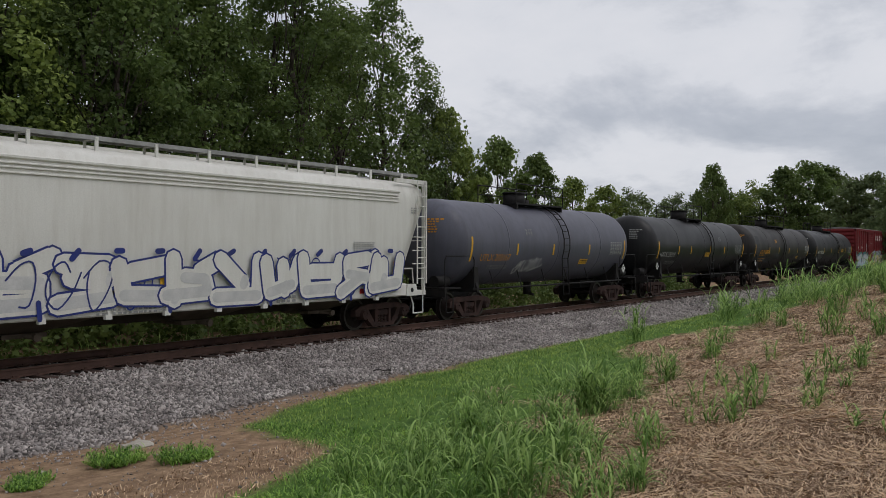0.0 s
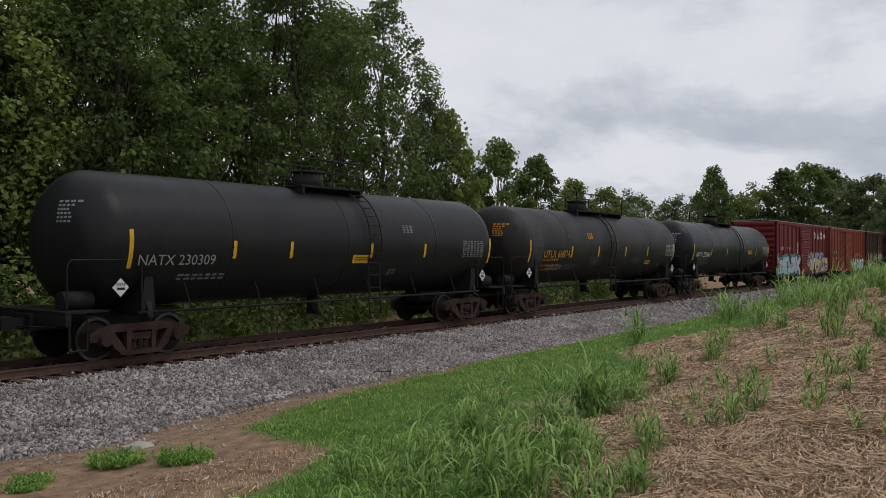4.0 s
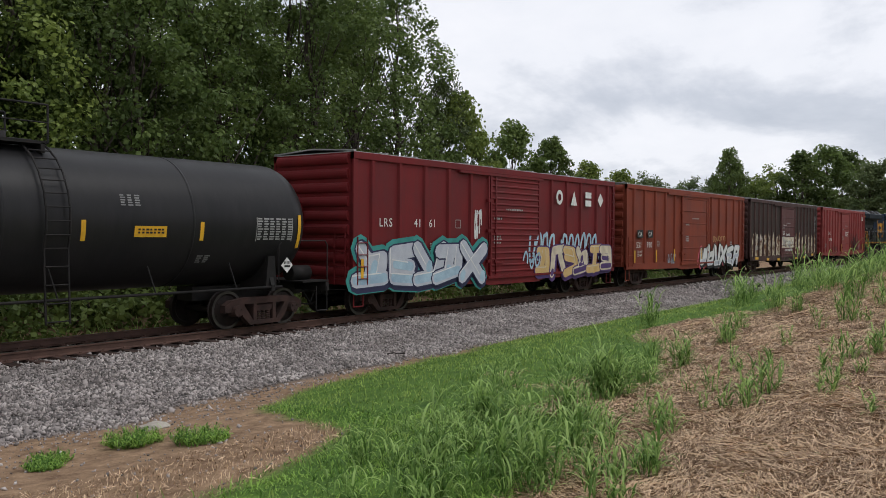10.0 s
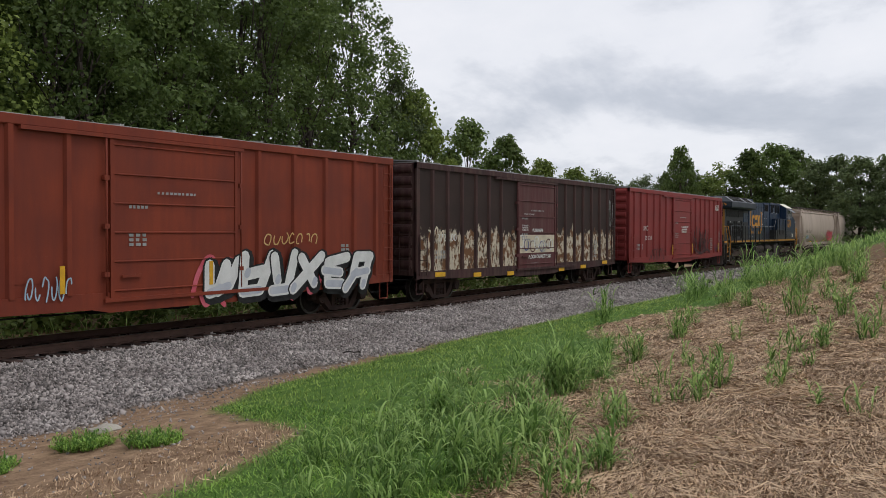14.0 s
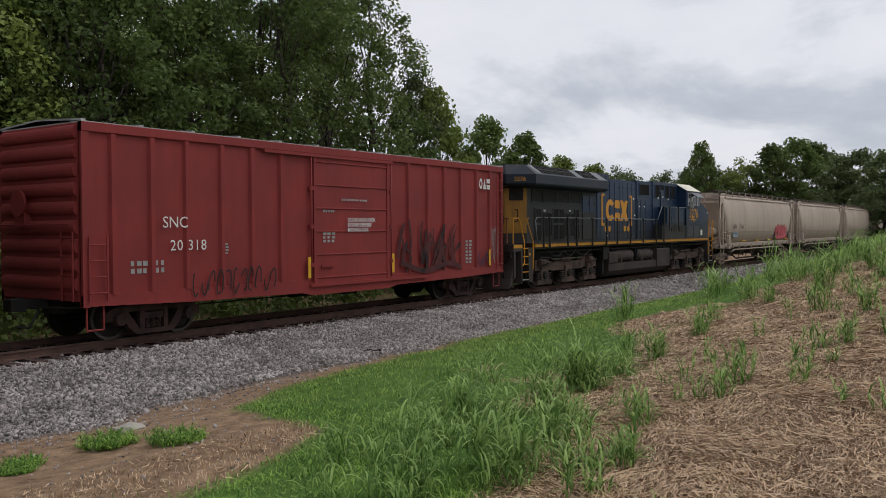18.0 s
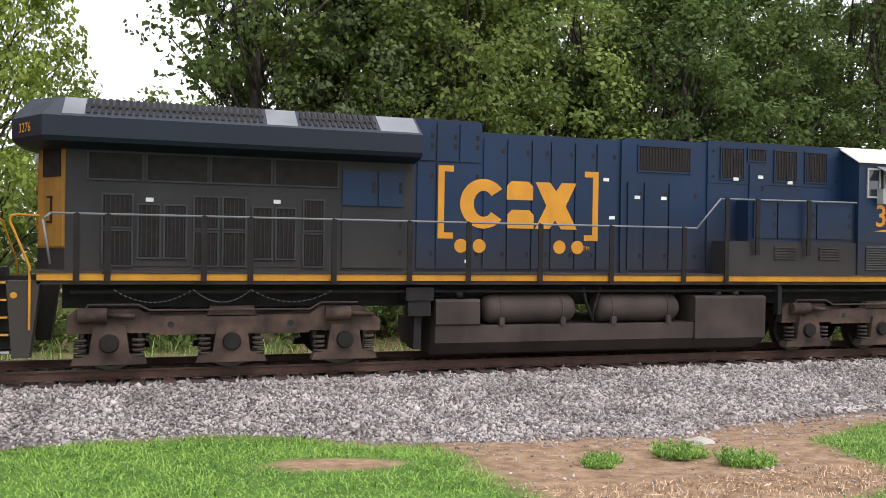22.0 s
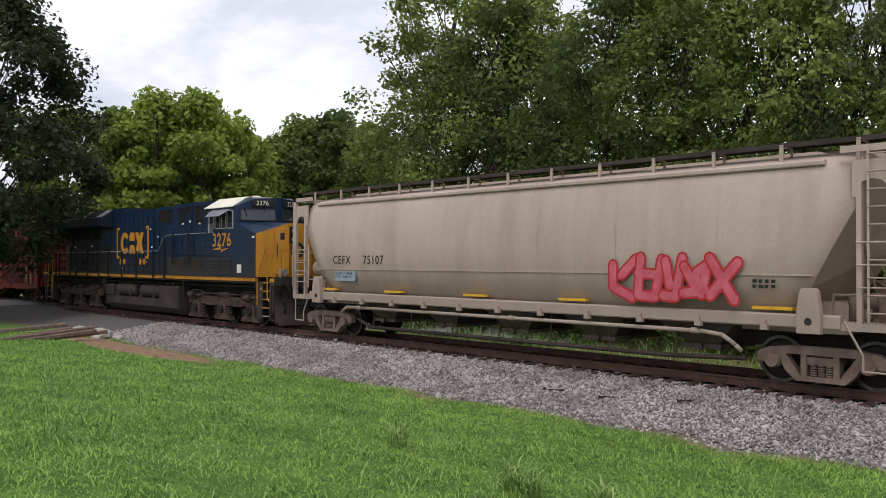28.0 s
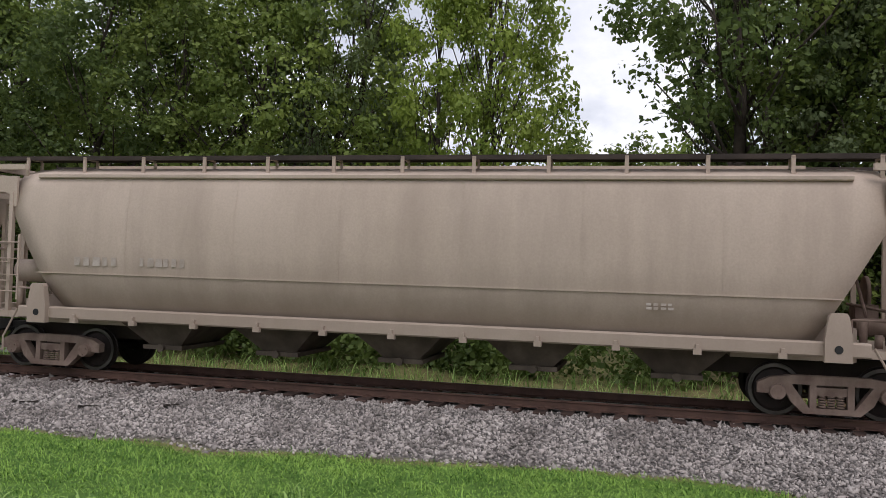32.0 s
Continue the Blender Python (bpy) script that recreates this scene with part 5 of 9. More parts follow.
    rod(bm, (cx, 0, top - 0.1), (cx, 0, top + dome), 0.42, 20)
    rod(bm, (cx, 0, top + dome), (cx, 0, top + dome + 0.05), 0.46, 20)
    rod(bm, (cx + 0.9, 0, top - 0.1), (cx + 0.9, 0, top + 0.25), 0.14, 12)
    part("manway", bm, M_IRON, car, "round manway housing on top")
    bm = B()
    rod(bm, (0.1, 0, 1.1), (0.1, 0, 0.55), 0.16, 12); rod(bm, (0.1, 0, 0.62), (0.1, -0.3, 0.55), 0.06, 8)
    part("outlet_valve", bm, M_IRON, car)
    freight_truck(car, -(h - 1.5)); freight_truck(car, h - 1.5)
    return car


def on_tank(t, zc=2.55, r=1.5):
    """y and z of the near side at t degrees above the middle."""
    a = math.radians(t)
    return -(r + 0.004) * math.cos(a), zc + (r + 0.004) * math.sin(a)


def tank_marks(car, rng_, reflect, words=(), mark=M_WHITE, data=True, r=1.5):
    for x in reflect:
        y, z = on_tank(2)
        bm = B()
        for i in range(4):
            kk = 8.0 if abs(x) > 5.5 else 4.0
            a0, a1 = -8 + (i - 2) * kk, -8 + (i - 1) * kk
            (y0, z0), (y1, z1) = on_tank(a0, r=r + 0.002), on_tank(a1, r=r + 0.002)
            bm.faces.new([bm.verts.new(p) for p in ((x - 0.05, y0, z0), (x + 0.05, y0, z0), (x + 0.05, y1, z1), (x - 0.05, y1, z1))])
        part("reflector", bm, M_REFLECT, car, "yellow reflective strip")
    for text, size, x, z, m in words:
        s = math.asin(max(-0.99, min(0.99, (z + size * 0.35 - 2.55) / r)))
        ob = letters(text, size, x, z, -1.0, m, car)
        y0 = -(r + 0.012) * math.cos(s)
        ob.matrix_basis = pose(x, y0 - 0.006, z, 90 - math.degrees(s), 0, 0)


def tank_bars(car, x, t, w, hgt, rows, cols, m, seed, r=1.5):
    """Rows of small illegible writing laid on the round side, centred t degrees up."""
    g = np.random.default_rng(seed)
    bm = B()
    for i in range(rows):
        a0 = t + math.degrees((hgt / 2 - i * hgt / rows) / r)
        a1 = a0 - math.degrees(hgt / rows * 0.6 / r)
        (y0, z0), (y1, z1) = on_tank(a0, r=r + 0.004), on_tank(a1, r=r + 0.004)
        for j in range(cols):
            k = g.uniform(0.5, 0.85)
            xa = x + j * w / cols
            bm.faces.new([bm.verts.new(p) for p in ((xa, y1, z1), (xa + k * w / cols, y1, z1), (xa + k * w / cols, y0, z0), (xa, y0, z0))])
    return part("data_stencil", bm, m, car, "small stencilled data")


def placard(car, x, z=1.5, y=-1.5):
    bm = B()
    bm.faces.new([bm.verts.new(p) for p in ((x, y, z - 0.19), (x + 0.19, y, z), (x, y, z + 0.19), (x - 0.19, y, z))])
    bm.faces.new([bm.verts.new(p) for p in ((x - 0.19, y + 0.012, z), (x, y + 0.012, z + 0.19), (x + 0.19, y + 0.012, z), (x, y + 0.012, z - 0.19))])
    p = part("placard", bm, M_WHITE, car, "diamond hazard placard")
    bm = B()
    for i in range(5):
        box(bm, x - 0.1 + i * 0.045, x - 0.08 + i * 0.045, y - 0.004, y - 0.002, z + 0.03, z + 0.1)
    box(bm, x - 0.09, x + 0.09, y - 0.004, y - 0.002, z - 0.05, z + 0.0)
    part("symbol", bm, M_BLACKMARK, p)


tank1 = tank_car(-149.2, -134.85, M_TANK_GREY, "grey tank car with white scrawl on its side", plat=(-2.2, 1.5), ladder_x=0.45)
tank2 = tank_car(-132.7, -117.2, M_TANK_BLACK, "black tank car with white stencilled data", plat=(-1.2, 1.3), ladder_x=1.0)
tank3 = tank_car(-115.9, -99.68, M_TANK_OLD, "worn black tank car with yellow numbers and patched paint", plat=(-2.3, 2.3), ladder_x=-0.2, mark=M_REFLECT)
tank4 = tank_car(-98.31, -82.24, M_TANK_BLACK, "black tank car with white numbers", plat=(-1.4, 1.2), ladder_x=1.0)
TANK_DIM = surf("worn_data_paint", (0.24, 0.24, 0.235), (0.13, 0.13, 0.13), 5.0, 0.6, bump=0.0)
tank_marks(tank1, rng, (-6.1, -3.13, -0.43, 2.67, 6.2), [("UTLX 203167", 0.34, -5.6, 1.95, M_ORANGE)])
tank_marks(tank2, rng, (-6.75, -3.98, -2.15, 0.95, 3.45, 7.1), [("NATX 230309", 0.34, -6.6, 2.0, M_GREYMARK)])
tank_marks(tank3, rng, (-7.25, -3.91, -1.46, 1.32, 3.86, 7.2), [("UTLX 668742", 0.4, -6.28, 2.1, M_ORANGE), ("THE TANK CAR PEOPLE", 0.12, -6.27, 1.98, M_ORANGE), ("LD LMT 190300 LB 86 300 KG", 0.12, -6.27, 1.76, M_ORANGE), ("LT WT  72700 LB 33 000 KG", 0.12, -6.27, 1.6, M_ORANGE)])
tank_marks(tank4, rng, (-7.24, -4.35, -1.54, 1.57, 4.4, 7.35), [("NATX 231350", 0.37, -6.94, 2.08, M_WHITE), ("LD LMT  186700 LB  84700 KG", 0.13, -6.75, 1.9, TANK_DIM), ("LT WT   76300 LB  34600 KG", 0.13, -6.75, 1.74, TANK_DIM)])


def head_bars(car, h_, y, z, w, hgt, rows_, m, seed):
    """Small illegible writing on the round left head."""
    g = np.random.default_rng(seed)
    bm = B()

    def at_(yy, zz):
        r = math.hypot(yy, zz - 2.55)
        t = math.asin(min(0.999, (r / 1.5) ** (1 / 0.72)))
        return (-h_ + 0.85 - 0.85 * math.cos(t) - 0.012, yy, zz)
    for i in range(rows_):
        zt = z - i * hgt / rows_
        zb = zt - hgt / rows_ * 0.55
        k = w * (1.0 if i == 0 else g.uniform(0.45, 0.8))
        for j in range(4):
            ya, yb = y - k * j / 4, y - k * (j + 0.7) / 4
            bm.faces.new([bm.verts.new(at_(*q)) for q in ((ya, zb), (yb, zb), (yb, zt), (ya, zt))])
    tagged(part("data_stencil", bm, m, car, "small stencilled data on the tank end"), kind="stuff")


for c, h_ in ((tank1, 7.175), (tank2, 7.75), (tank3, 8.11), (tank4, 8.035)):
    m = M_ORANGE if c in (tank1, tank3) else M_GREYMARK
    head_bars(c, h_, -0.35, 3.35, 0.62, 0.5, 6, m, 9)
    table_x = {tank1: 4.75, tank2: 5.55, tank3: 6.2, tank4: 6.0}[c]
    tank_bars(c, table_x, -6, 1.15, 0.55, 9, 6, M_GREYMARK if c is not tank2 else TANK_DIM, 1)
    bm = B()
    for w0, w1 in ((-0.04, -0.02), (1.1, 1.12)):
        for q in range(4):
            (y0, z0), (y1, z1) = on_tank(-17 + q * 5.5, r=1.505), on_tank(-11.5 + q * 5.5, r=1.505)
            bm.faces.new([bm.verts.new(v) for v in ((table_x + w0, y0, z0), (table_x + w1, y0, z0), (table_x + w1, y1, z1), (table_x + w0, y1, z1))])
    tagged(part("data_stencil", bm, M_GREYMARK, c, "pale ruled data table"), kind="stuff")
    bm = B()
    panel_x, a0, a1, wide_ = {tank1: (2.0, -32, -23, 0.72), tank2: (0.2, -22, -13, 0.7), tank3: (3.85, -32, -24, 0.6), tank4: (2.7, -13, -4, 0.78)}[c]
    (y0, z0), (y1, z1) = on_tank(a0, r=1.504), on_tank(a1, r=1.504)
    bm.faces.new([bm.verts.new(v) for v in ((panel_x, y0, z0), (panel_x + wide_, y0, z0), (panel_x + wide_, y1, z1), (panel_x, y1, z1))])
    pan = part("notice_panel", bm, M_REFLECT, c, "yellow emergency notice panel")
    tank_bars(c, panel_x + 0.08, (a0 + a1) / 2, wide_ - 0.12, 0.13, 2, 7, M_BLACKMARK, 2, r=1.506)
    tank_bars(c, {tank1: -2.5, tank3: -2.45}.get(c, 2.4), 16, 0.5, 0.26, 5, 3, M_ORANGE if c is tank3 else TANK_DIM, 3)
    tank_bars(c, -h_ + 2.3, -34, 1.35, 0.2, 2, 7, TANK_DIM, 4)
    tank_bars(c, panel_x + 1.7, -34, 0.4, 0.22, 4, 2, TANK_DIM, 5)
    placard(c, h_ - 1.1, 1.52, -1.5)
    if c is not tank1:
        placard(c, -h_ + 0.75, 1.55, -1.5)
# a sprayed tag of quick loops and hooks on the grey tank
tag = np.random.default_rng(5)
for i in range(9):
    x0 = -2.9 + i * 0.2
    bm = B()
    zc_, hh = 1.66 + 0.02 * i + tag.uniform(-0.04, 0.04), tag.uniform(0.14, 0.24)
    ph, sk = tag.uniform(0, 6.28), tag.uniform(0.1, 0.22)
    pts = [(x0 + 0.17 * math.cos(ph + 0.55 * j) * (0.5 + 0.06 * j) + sk * 0.12 * j, zc_ + hh * math.sin(ph + 0.62 * j)) for j in range(int(tag.integers(7, 12)))]
    ribbon(bm, pts, 0.034, -1.5)
    for v in bm.verts:
        v.co.y -= math.sqrt(max(0, 1.512 ** 2 - (v.co.z - 2.55) ** 2)) - 1.5
    tagged(part("graffiti", bm, M_SPRAY_WHITE, tank1, "white scrawled tag"), kind="stuff")
# patched paint on the worn tank
for x, t, w, hh in ((-7.06, -2, 0.77, 1.6), (-2.2, -24, 0.95, 0.4), (0.1, 6, 0.45, 0.5), (2.3, -24, 0.9, 0.3), (-4.8, -34, 1.6, 0.3)):
    bm = B()
    a0, a1 = t - math.degrees(hh / 3), t + math.degrees(hh / 3)
    rows_ = [on_tank(a0 + (a1 - a0) * i / 6, r=1.5025) for i in range(7)]
    wav = [0.0] * 7 if hh > 1 else [0.12 * w * math.sin(5.1 * i + x) for i in range(7)]
    for i, ((y0, z0), (y1, z1)) in enumerate(zip(rows_, rows_[1:])):
        bm.faces.new([bm.verts.new(p) for p in ((x + wav[i], y0, z0), (x + w - wav[i + 1] * 0.7, y0, z0), (x + w - wav[i] * 0.7, y1, z1), (x + wav[i + 1], y1, z1))])
    part("paint_patch", bm, surf("patch_paint", (0.055, 0.055, 0.057), (0.04, 0.04, 0.042), 2.0, 0.7, bump=0.02), tank3, "dull grey paint patch")

# ---- covered hoppers ----


def hopper_car(x0, x1, paint, label, dusty=True, flat_sides=False, pipes=False):
    L = x1 - x0
    h = L / 2
    car = thing("covered_hopper", label, "freight car", "freight cars of the train")
    MOVERS.append((car, (x0 + x1) / 2))
    zs0, zs1 = (0.95, 1.32) if flat_sides else (1.12, 1.38)
    # shell section, upper half of a barrel between sill and roof
    if flat_sides:
        sec = [(-1.5, 1.32), (-1.53, 1.55), (-1.53, 3.75), (-1.5, 3.95), (-1.42, 4.2), (-1.1, 4.36), (-0.5, 4.42), (0, 4.43)]
    else:
        sec = [(-1.22, 1.36), (-1.38, 1.6), (-1.5, 1.88), (-1.555, 2.12), (-1.585, 2.6), (-1.58, 3.05), (-1.54, 3.5), (-1.46, 3.9), (-1.4, 4.1), (-1.22, 4.26), (-0.8, 4.4), (0, 4.46)]
    full = sec + [(-y, z) for y, z in sec[-2::-1]]

    def inset(z):
        """How far the sloped end sheets come in at a height."""
        if flat_sides:
            return (0.06 + max(0, 2.93 - z) * 0.8,) * 2
        return (0.6 + max(0, 3.6 - z) * 0.56 + max(0, z - 3.7) * 0.25,) * 2
    bm = B()
    rings = []
    stations = [0.0, 0.03, 0.12, 0.25, 0.38, 0.5, 0.62, 0.75, 0.88, 0.97, 1.0]
    for s_ in stations:
        ring = []
        for y, z in full:
            e = inset(z)
            xx = -h + e[0] + (2 * h - e[0] - e[1]) * s_
            k = 0.94 if s_ in (0.0, 1.0) else 1.0
            ring.append(bm.verts.new((xx, y * k, z if z < 2 else 2 + (z - 2) * (1 if k == 1 else 0.985))))
        rings.append(ring)
    for a, b in zip(rings, rings[1:]):
        for i in range(len(full) - 1):
            f = bm.faces.new((a[i], a[i + 1], b[i + 1], b[i]))
            f.smooth = True
    bm.faces.new(rings[0][::-1]); bm.faces.new(rings[-1])
    bmesh.ops.recalc_face_normals(bm, faces=bm.faces)
    shell = part("shell", bm, paint, car, "smooth rounded hopper shell" if not flat_sides else "flat sided hopper shell")
    if not flat_sides:
        # weld seams and the lower crease line
        for x in (-0.62, -0.36, -0.12, 0.14, 0.38, 0.64):
            bm = B()
            a = [(y * 1.002 - 0.0, z) for y, z in sec[1:9]]
            for (y0, z0), (y1, z1) in zip(a, a[1:]):
                bm.faces.new([bm.verts.new(p) for p in ((x * h - 0.02, y0 - 0.004, z0), (x * h + 0.02, y0 - 0.004, z0), (x * h + 0.02, y1 - 0.004, z1), (x * h - 0.02, y1 - 0.004, z1))])
            part("weld_seam", bm, paint, shell)
        bm = B()
        box(bm, -h + 1.45, h - 1.45, -1.572, -1.5, 2.09, 2.115)
        part("crease_strip", bm, paint, shell)
    bm = B()
    for s in (-1, 1):
        y0, y1 = sorted((s * 1.34, s * 1.46))
        bbox(bm, -h + 1.3, h - 1.3, y0, y1, 4.12, 4.22, 0.02) if not flat_sides else bbox(bm, -h + 1.3, h - 1.3, s * 1.5 - 0.04, s * 1.5 + 0.04, 3.98, 4.06, 0.02)
    part("roof_edge", bm, paint, car)
    if flat_sides:
        for z in (3.72, 3.82, 3.9):
            bm = B(); bbox(bm, -h + 1.4, h - 1.4, -1.56, -1.52, z - 0.02, z + 0.02, 0.01)
            part("side_bead", bm, paint, car)
    # side sill
    bm = B()
    for s in (-1, 1):
        y0, y1 = sorted((s * 1.3, s * 1.53))
        bbox(bm, -h + 1.0, h - 1.0, y0, y1, zs0, zs1, 0.03)
    part("side_sill", bm, paint, car)
    bm = B()
    for x in np.linspace(-h + 2.4, h - 2.4, 11):
        box(bm, x - 0.07, x + 0.07, -1.6, -1.5, zs0 - 0.06, zs0 + 0.04)
        box(bm, x - 0.03, x + 0.03, -1.6, -1.52, zs0 + 0.04, zs0 + 0.12)
    parts("gate_catch", bm, paint, car)
    # ends: posts, slope sheets, platforms, ladders
    for s in (-1, 1):
        X = s * h
        bm = B()
        for y in (-1.46, 1.46):
            for dx, w, zt in (((0.07, 0.03, 4.38),) if flat_sides else ((0.08, 0.08, 4.42), (0.68, 0.045, 3.8))):
                box(bm, X - s * dx - w, X - s * dx + w, y - 0.05, y + 0.05, zs0, zt)
            x_, x2 = sorted((X, X - s * (1.45 if flat_sides else 1.0)))
            prism_y(bm, [(x_, 4.3), (x2, 4.3), (x2, 4.42), (x_, 4.42)], y - 0.05, y + 0.05)
            if flat_sides:
                continue
            gus = [(0.0, 4.16), (0.8, 4.16), (0.8, 3.5), (0.72, 3.5), (0.7, 3.66), (0.6, 3.78), (0.45, 3.82), (0.3, 3.78), (0.19, 3.66), (0.16, 3.5), (0.0, 3.5)]
            prism_y(bm, [(X - s * u, z) for u, z in gus][::s], y - 0.03, y + 0.03)
        for z in (4.36, 3.9):
            box(bm, X - 0.06 - s * 0.07, X + 0.06 - s * 0.07, -1.46, 1.46, z - 0.06, z + 0.06)
        box(bm, min(X, X - s * 1.05), max(X, X - s * 1.05), -1.5, 1.5, zs0, zs0 + 0.14)
        for y in (-0.5, 0.5):
            box(bm, X - 0.05 - s * 0.2, X + 0.05 - s * 0.2, y - 0.04, y + 0.04, zs0, 4.3)
        part("end_frame", bm, paint, car, "open end frame of steel posts")
        bm = B()
        for y in (-1.0, 1.0):
            if flat_sides:
                continue
            prism_y(bm, [(X - s * 2.9, 1.6), (X - s * 1.3, 3.5), (X - s * 1.42, 3.55), (X - s * 3.05, 1.6)][::s], y - 0.04, y + 0.04)
        prism_x(bm, [(-0.9, 1.0), (0.9, 1.0), (0.9, 1.6), (-0.9, 1.6)], min(X - s * 1.1, X - s * 3.2), max(X - s * 1.1, X - s * 3.2))
        part("slope_brace", bm, paint, car)
        ladder(car, min(X - s * 0.06, X - s * 0.5), max(X - s * 0.06, X - s * 0.5), 1.3, 4.4, -1.56, 10, paint) if s > 0 else ladder(car, X + 0.05, X + 0.95, 1.5, 2.9, -1.54, 4, paint)
        bm = B()
        for z in (1.9, 2.3, 2.7):
            bm = B()
            rod(bm, (X - s * 0.1, -1.54, z), (X - s * 0.72, -1.54, z), 0.014, 6)
            part("grab_iron", bm, paint, car)
        bm = B()
        pipe(bm, [(X - s * 0.15, -1.5, 1.3), (X - s * 0.15, -1.5, 0.42), (X - s * 0.62, -1.5, 0.42), (X - s * 0.62, -1.5, 0.7), (X - s * 0.95, -1.5, 1.3)], 0.022, 6)
        part("sill_step", bm, paint, car)
        bm = B()
        rod(bm, (X, -1.4, 2.6), (X, 1.4, 2.6), 0.016, 6)
        part("grab_iron", bm, paint, car)
        # jacking bracket with a round hole
        bm = B()
        x = X - s * (0.75 if flat_sides else 1.53)
        up_ = 0.35 if flat_sides else 0.75
        k_ = 0.26 if flat_sides else 0.22
        prism_y(bm, [(x - k_, zs0 - (0 if flat_sides else 0.08)), (x + k_, zs0 - (0 if flat_sides else 0.08)), (x + k_, zs0 + up_ * 0.4), (x + k_ - 0.06, zs0 + up_ * 0.92), (x + k_ - 0.1, zs0 + up_), (x - k_ + 0.1, zs0 + up_), (x - k_ + 0.06, zs0 + up_ * 0.92), (x - k_, zs0 + up_ * 0.4)], -1.56 if flat_sides else -1.64, -1.5)
        br = part("jacking_bracket", bm, paint, car)
        bm = B(); spin_y(bm, [(-1.564, 0.07), (-1.54, 0.07)] if flat_sides else [(-1.646, 0.07), (-1.62, 0.07)], x, zs0 + (0.17 if flat_sides else 0.14), 14)
        part("hole", bm, M_BLACKMARK, br, "dark round hole")
        # brake gear on the end platform
        bm = B()
        xr = X - s * 0.75
        rod(bm, (xr - 0.36, -0.75, 2.12 if s < 0 else 1.62), (xr + 0.36, -0.75, 2.12 if s < 0 else 1.62), 0.25 if s < 0 else 0.16, 18)
        pipe(bm, [(xr - 0.5, -1.2, 1.3), (xr - 0.5, -1.2, 1.75), (xr + 0.4, -1.25, 1.75), (xr + 0.45, -1.25, 1.3)], 0.022, 6)
        pipe(bm, [(xr + 0.2, -0.6, 1.3), (xr + 0.2, -0.6, 1.9), (xr - 0.3, 0.2, 2.0)], 0.03, 6)
        for q in (-0.25, 0.0, 0.25):
            rod(bm, (xr + q, -0.9, 1.25), (xr + q, -0.9, 1.5 + abs(q)), 0.07, 8)
        rod(bm, (xr, 0.3, 2.2), (xr + 0.07, 0.3, 2.2), 0.33, 16)
        box(bm, xr - 0.2, xr + 0.2, 0.0, 0.5, 1.5, 2.0)
        rod(bm, (xr, -0.3, 1.5), (xr - s * 0.5, -0.3, 3.4), 0.03, 6)
        part("brake_gear", bm, (paint if s < 0 else M_TRUCK_TAN) if dusty else paint, car, "brake reservoir, pipes and hand brake wheel")
        coupler(car, X - s * 0.15, s)
    # bottom outlets
    k = 4 if flat_sides else 5
    span = L - 5.6
    for i in range(k):
        x = -span / 2 + span * (i + 0.5) / k
        if flat_sides:
            x = -6.75 + 4.18 * i
        bm = B()
        w = span / k / 2 - 0.05 if flat_sides else 0.95
        yo = 1.2 if flat_sides else 1.2
        a = [bm.verts.new(p) for p in ((x - w, -yo, zs0 + 0.05), (x + w, -yo, zs0 + 0.05), (x + w, yo, zs0 + 0.05), (x - w, yo, zs0 + 0.05))]
        yb = 0.42 if flat_sides else 0.8
        b = [bm.verts.new(p) for p in ((x - 0.36, -yb, 0.62), (x + 0.36, -yb, 0.62), (x + 0.36, yb, 0.62), (x - 0.36, yb, 0.62))]
        for q in range(4):
            bm.faces.new((a[q], a[(q + 1) % 4], b[(q + 1) % 4], b[q]))
        bm.faces.new(b); bm.faces.new(a[::-1])
        box(bm, x - 0.46, x + 0.46, -yb - 0.12, yb + 0.12, 0.54, 0.63)
        rod(bm, (x, -0.95, 0.58), (x, 0.95, 0.58), 0.05, 8)
        spin_y(bm, [(-1.02, 0.08), (-0.94, 0.08)], x, 0.58, 10)
        part("outlet_hopper", bm, M_FUNNEL, car, "dusty funnel outlet")
    bm = B()
    box(bm, -h + 0.3, h - 0.3, -0.28, 0.28, 0.66, 0.98) if flat_sides else box(bm, -h + 0.3, -h + 3.6, -0.28, 0.28, 0.66, 1.0)
    if not flat_sides:
        box(bm, h - 3.6, h - 0.3, -0.28, 0.28, 0.66, 1.0)
    parts("centre_sill", bm, M_UNDER, car)
    if pipes:
        bm = B()
        pipe(bm, [(-h + 2.6, -1.4, 0.8), (-h + 3.0, -1.5, 0.95), (h - 3.75, -1.5, 0.95), (h - 3.3, -1.5, 0.9), (h - 3.05, -1.45, 0.72), (h - 2.95, -1.4, 0.6)], 0.045, 10)
        for x in (-h + 3.6, 0.4, h - 3.9):
            rod(bm, (x - 0.09, -1.5, 0.95), (x + 0.09, -1.5, 0.95), 0.062, 10)
        part("unloading_pipe", bm, paint, car, "long pale unloading pipe")
        bm = B()
        pipe(bm, [(-h + 3.3, -1.3, 0.6), (-h + 3.9, -1.3, 0.38), (h - 4.6, -1.3, 0.38), (h - 2.9, -1.3, 0.46)], 0.05, 10)
        part("unloading_pipe", bm, M_UNDER, car, "dusty lower unloading pipe")
        bm = B()
        for x in np.linspace(-h + 4.2, h - 4.4, 7):
            rod(bm, (x, -1.42, 0.36), (x, -1.36, 1.15), 0.018, 6)
        parts("pipe_hanger", bm, M_UNDER, car)
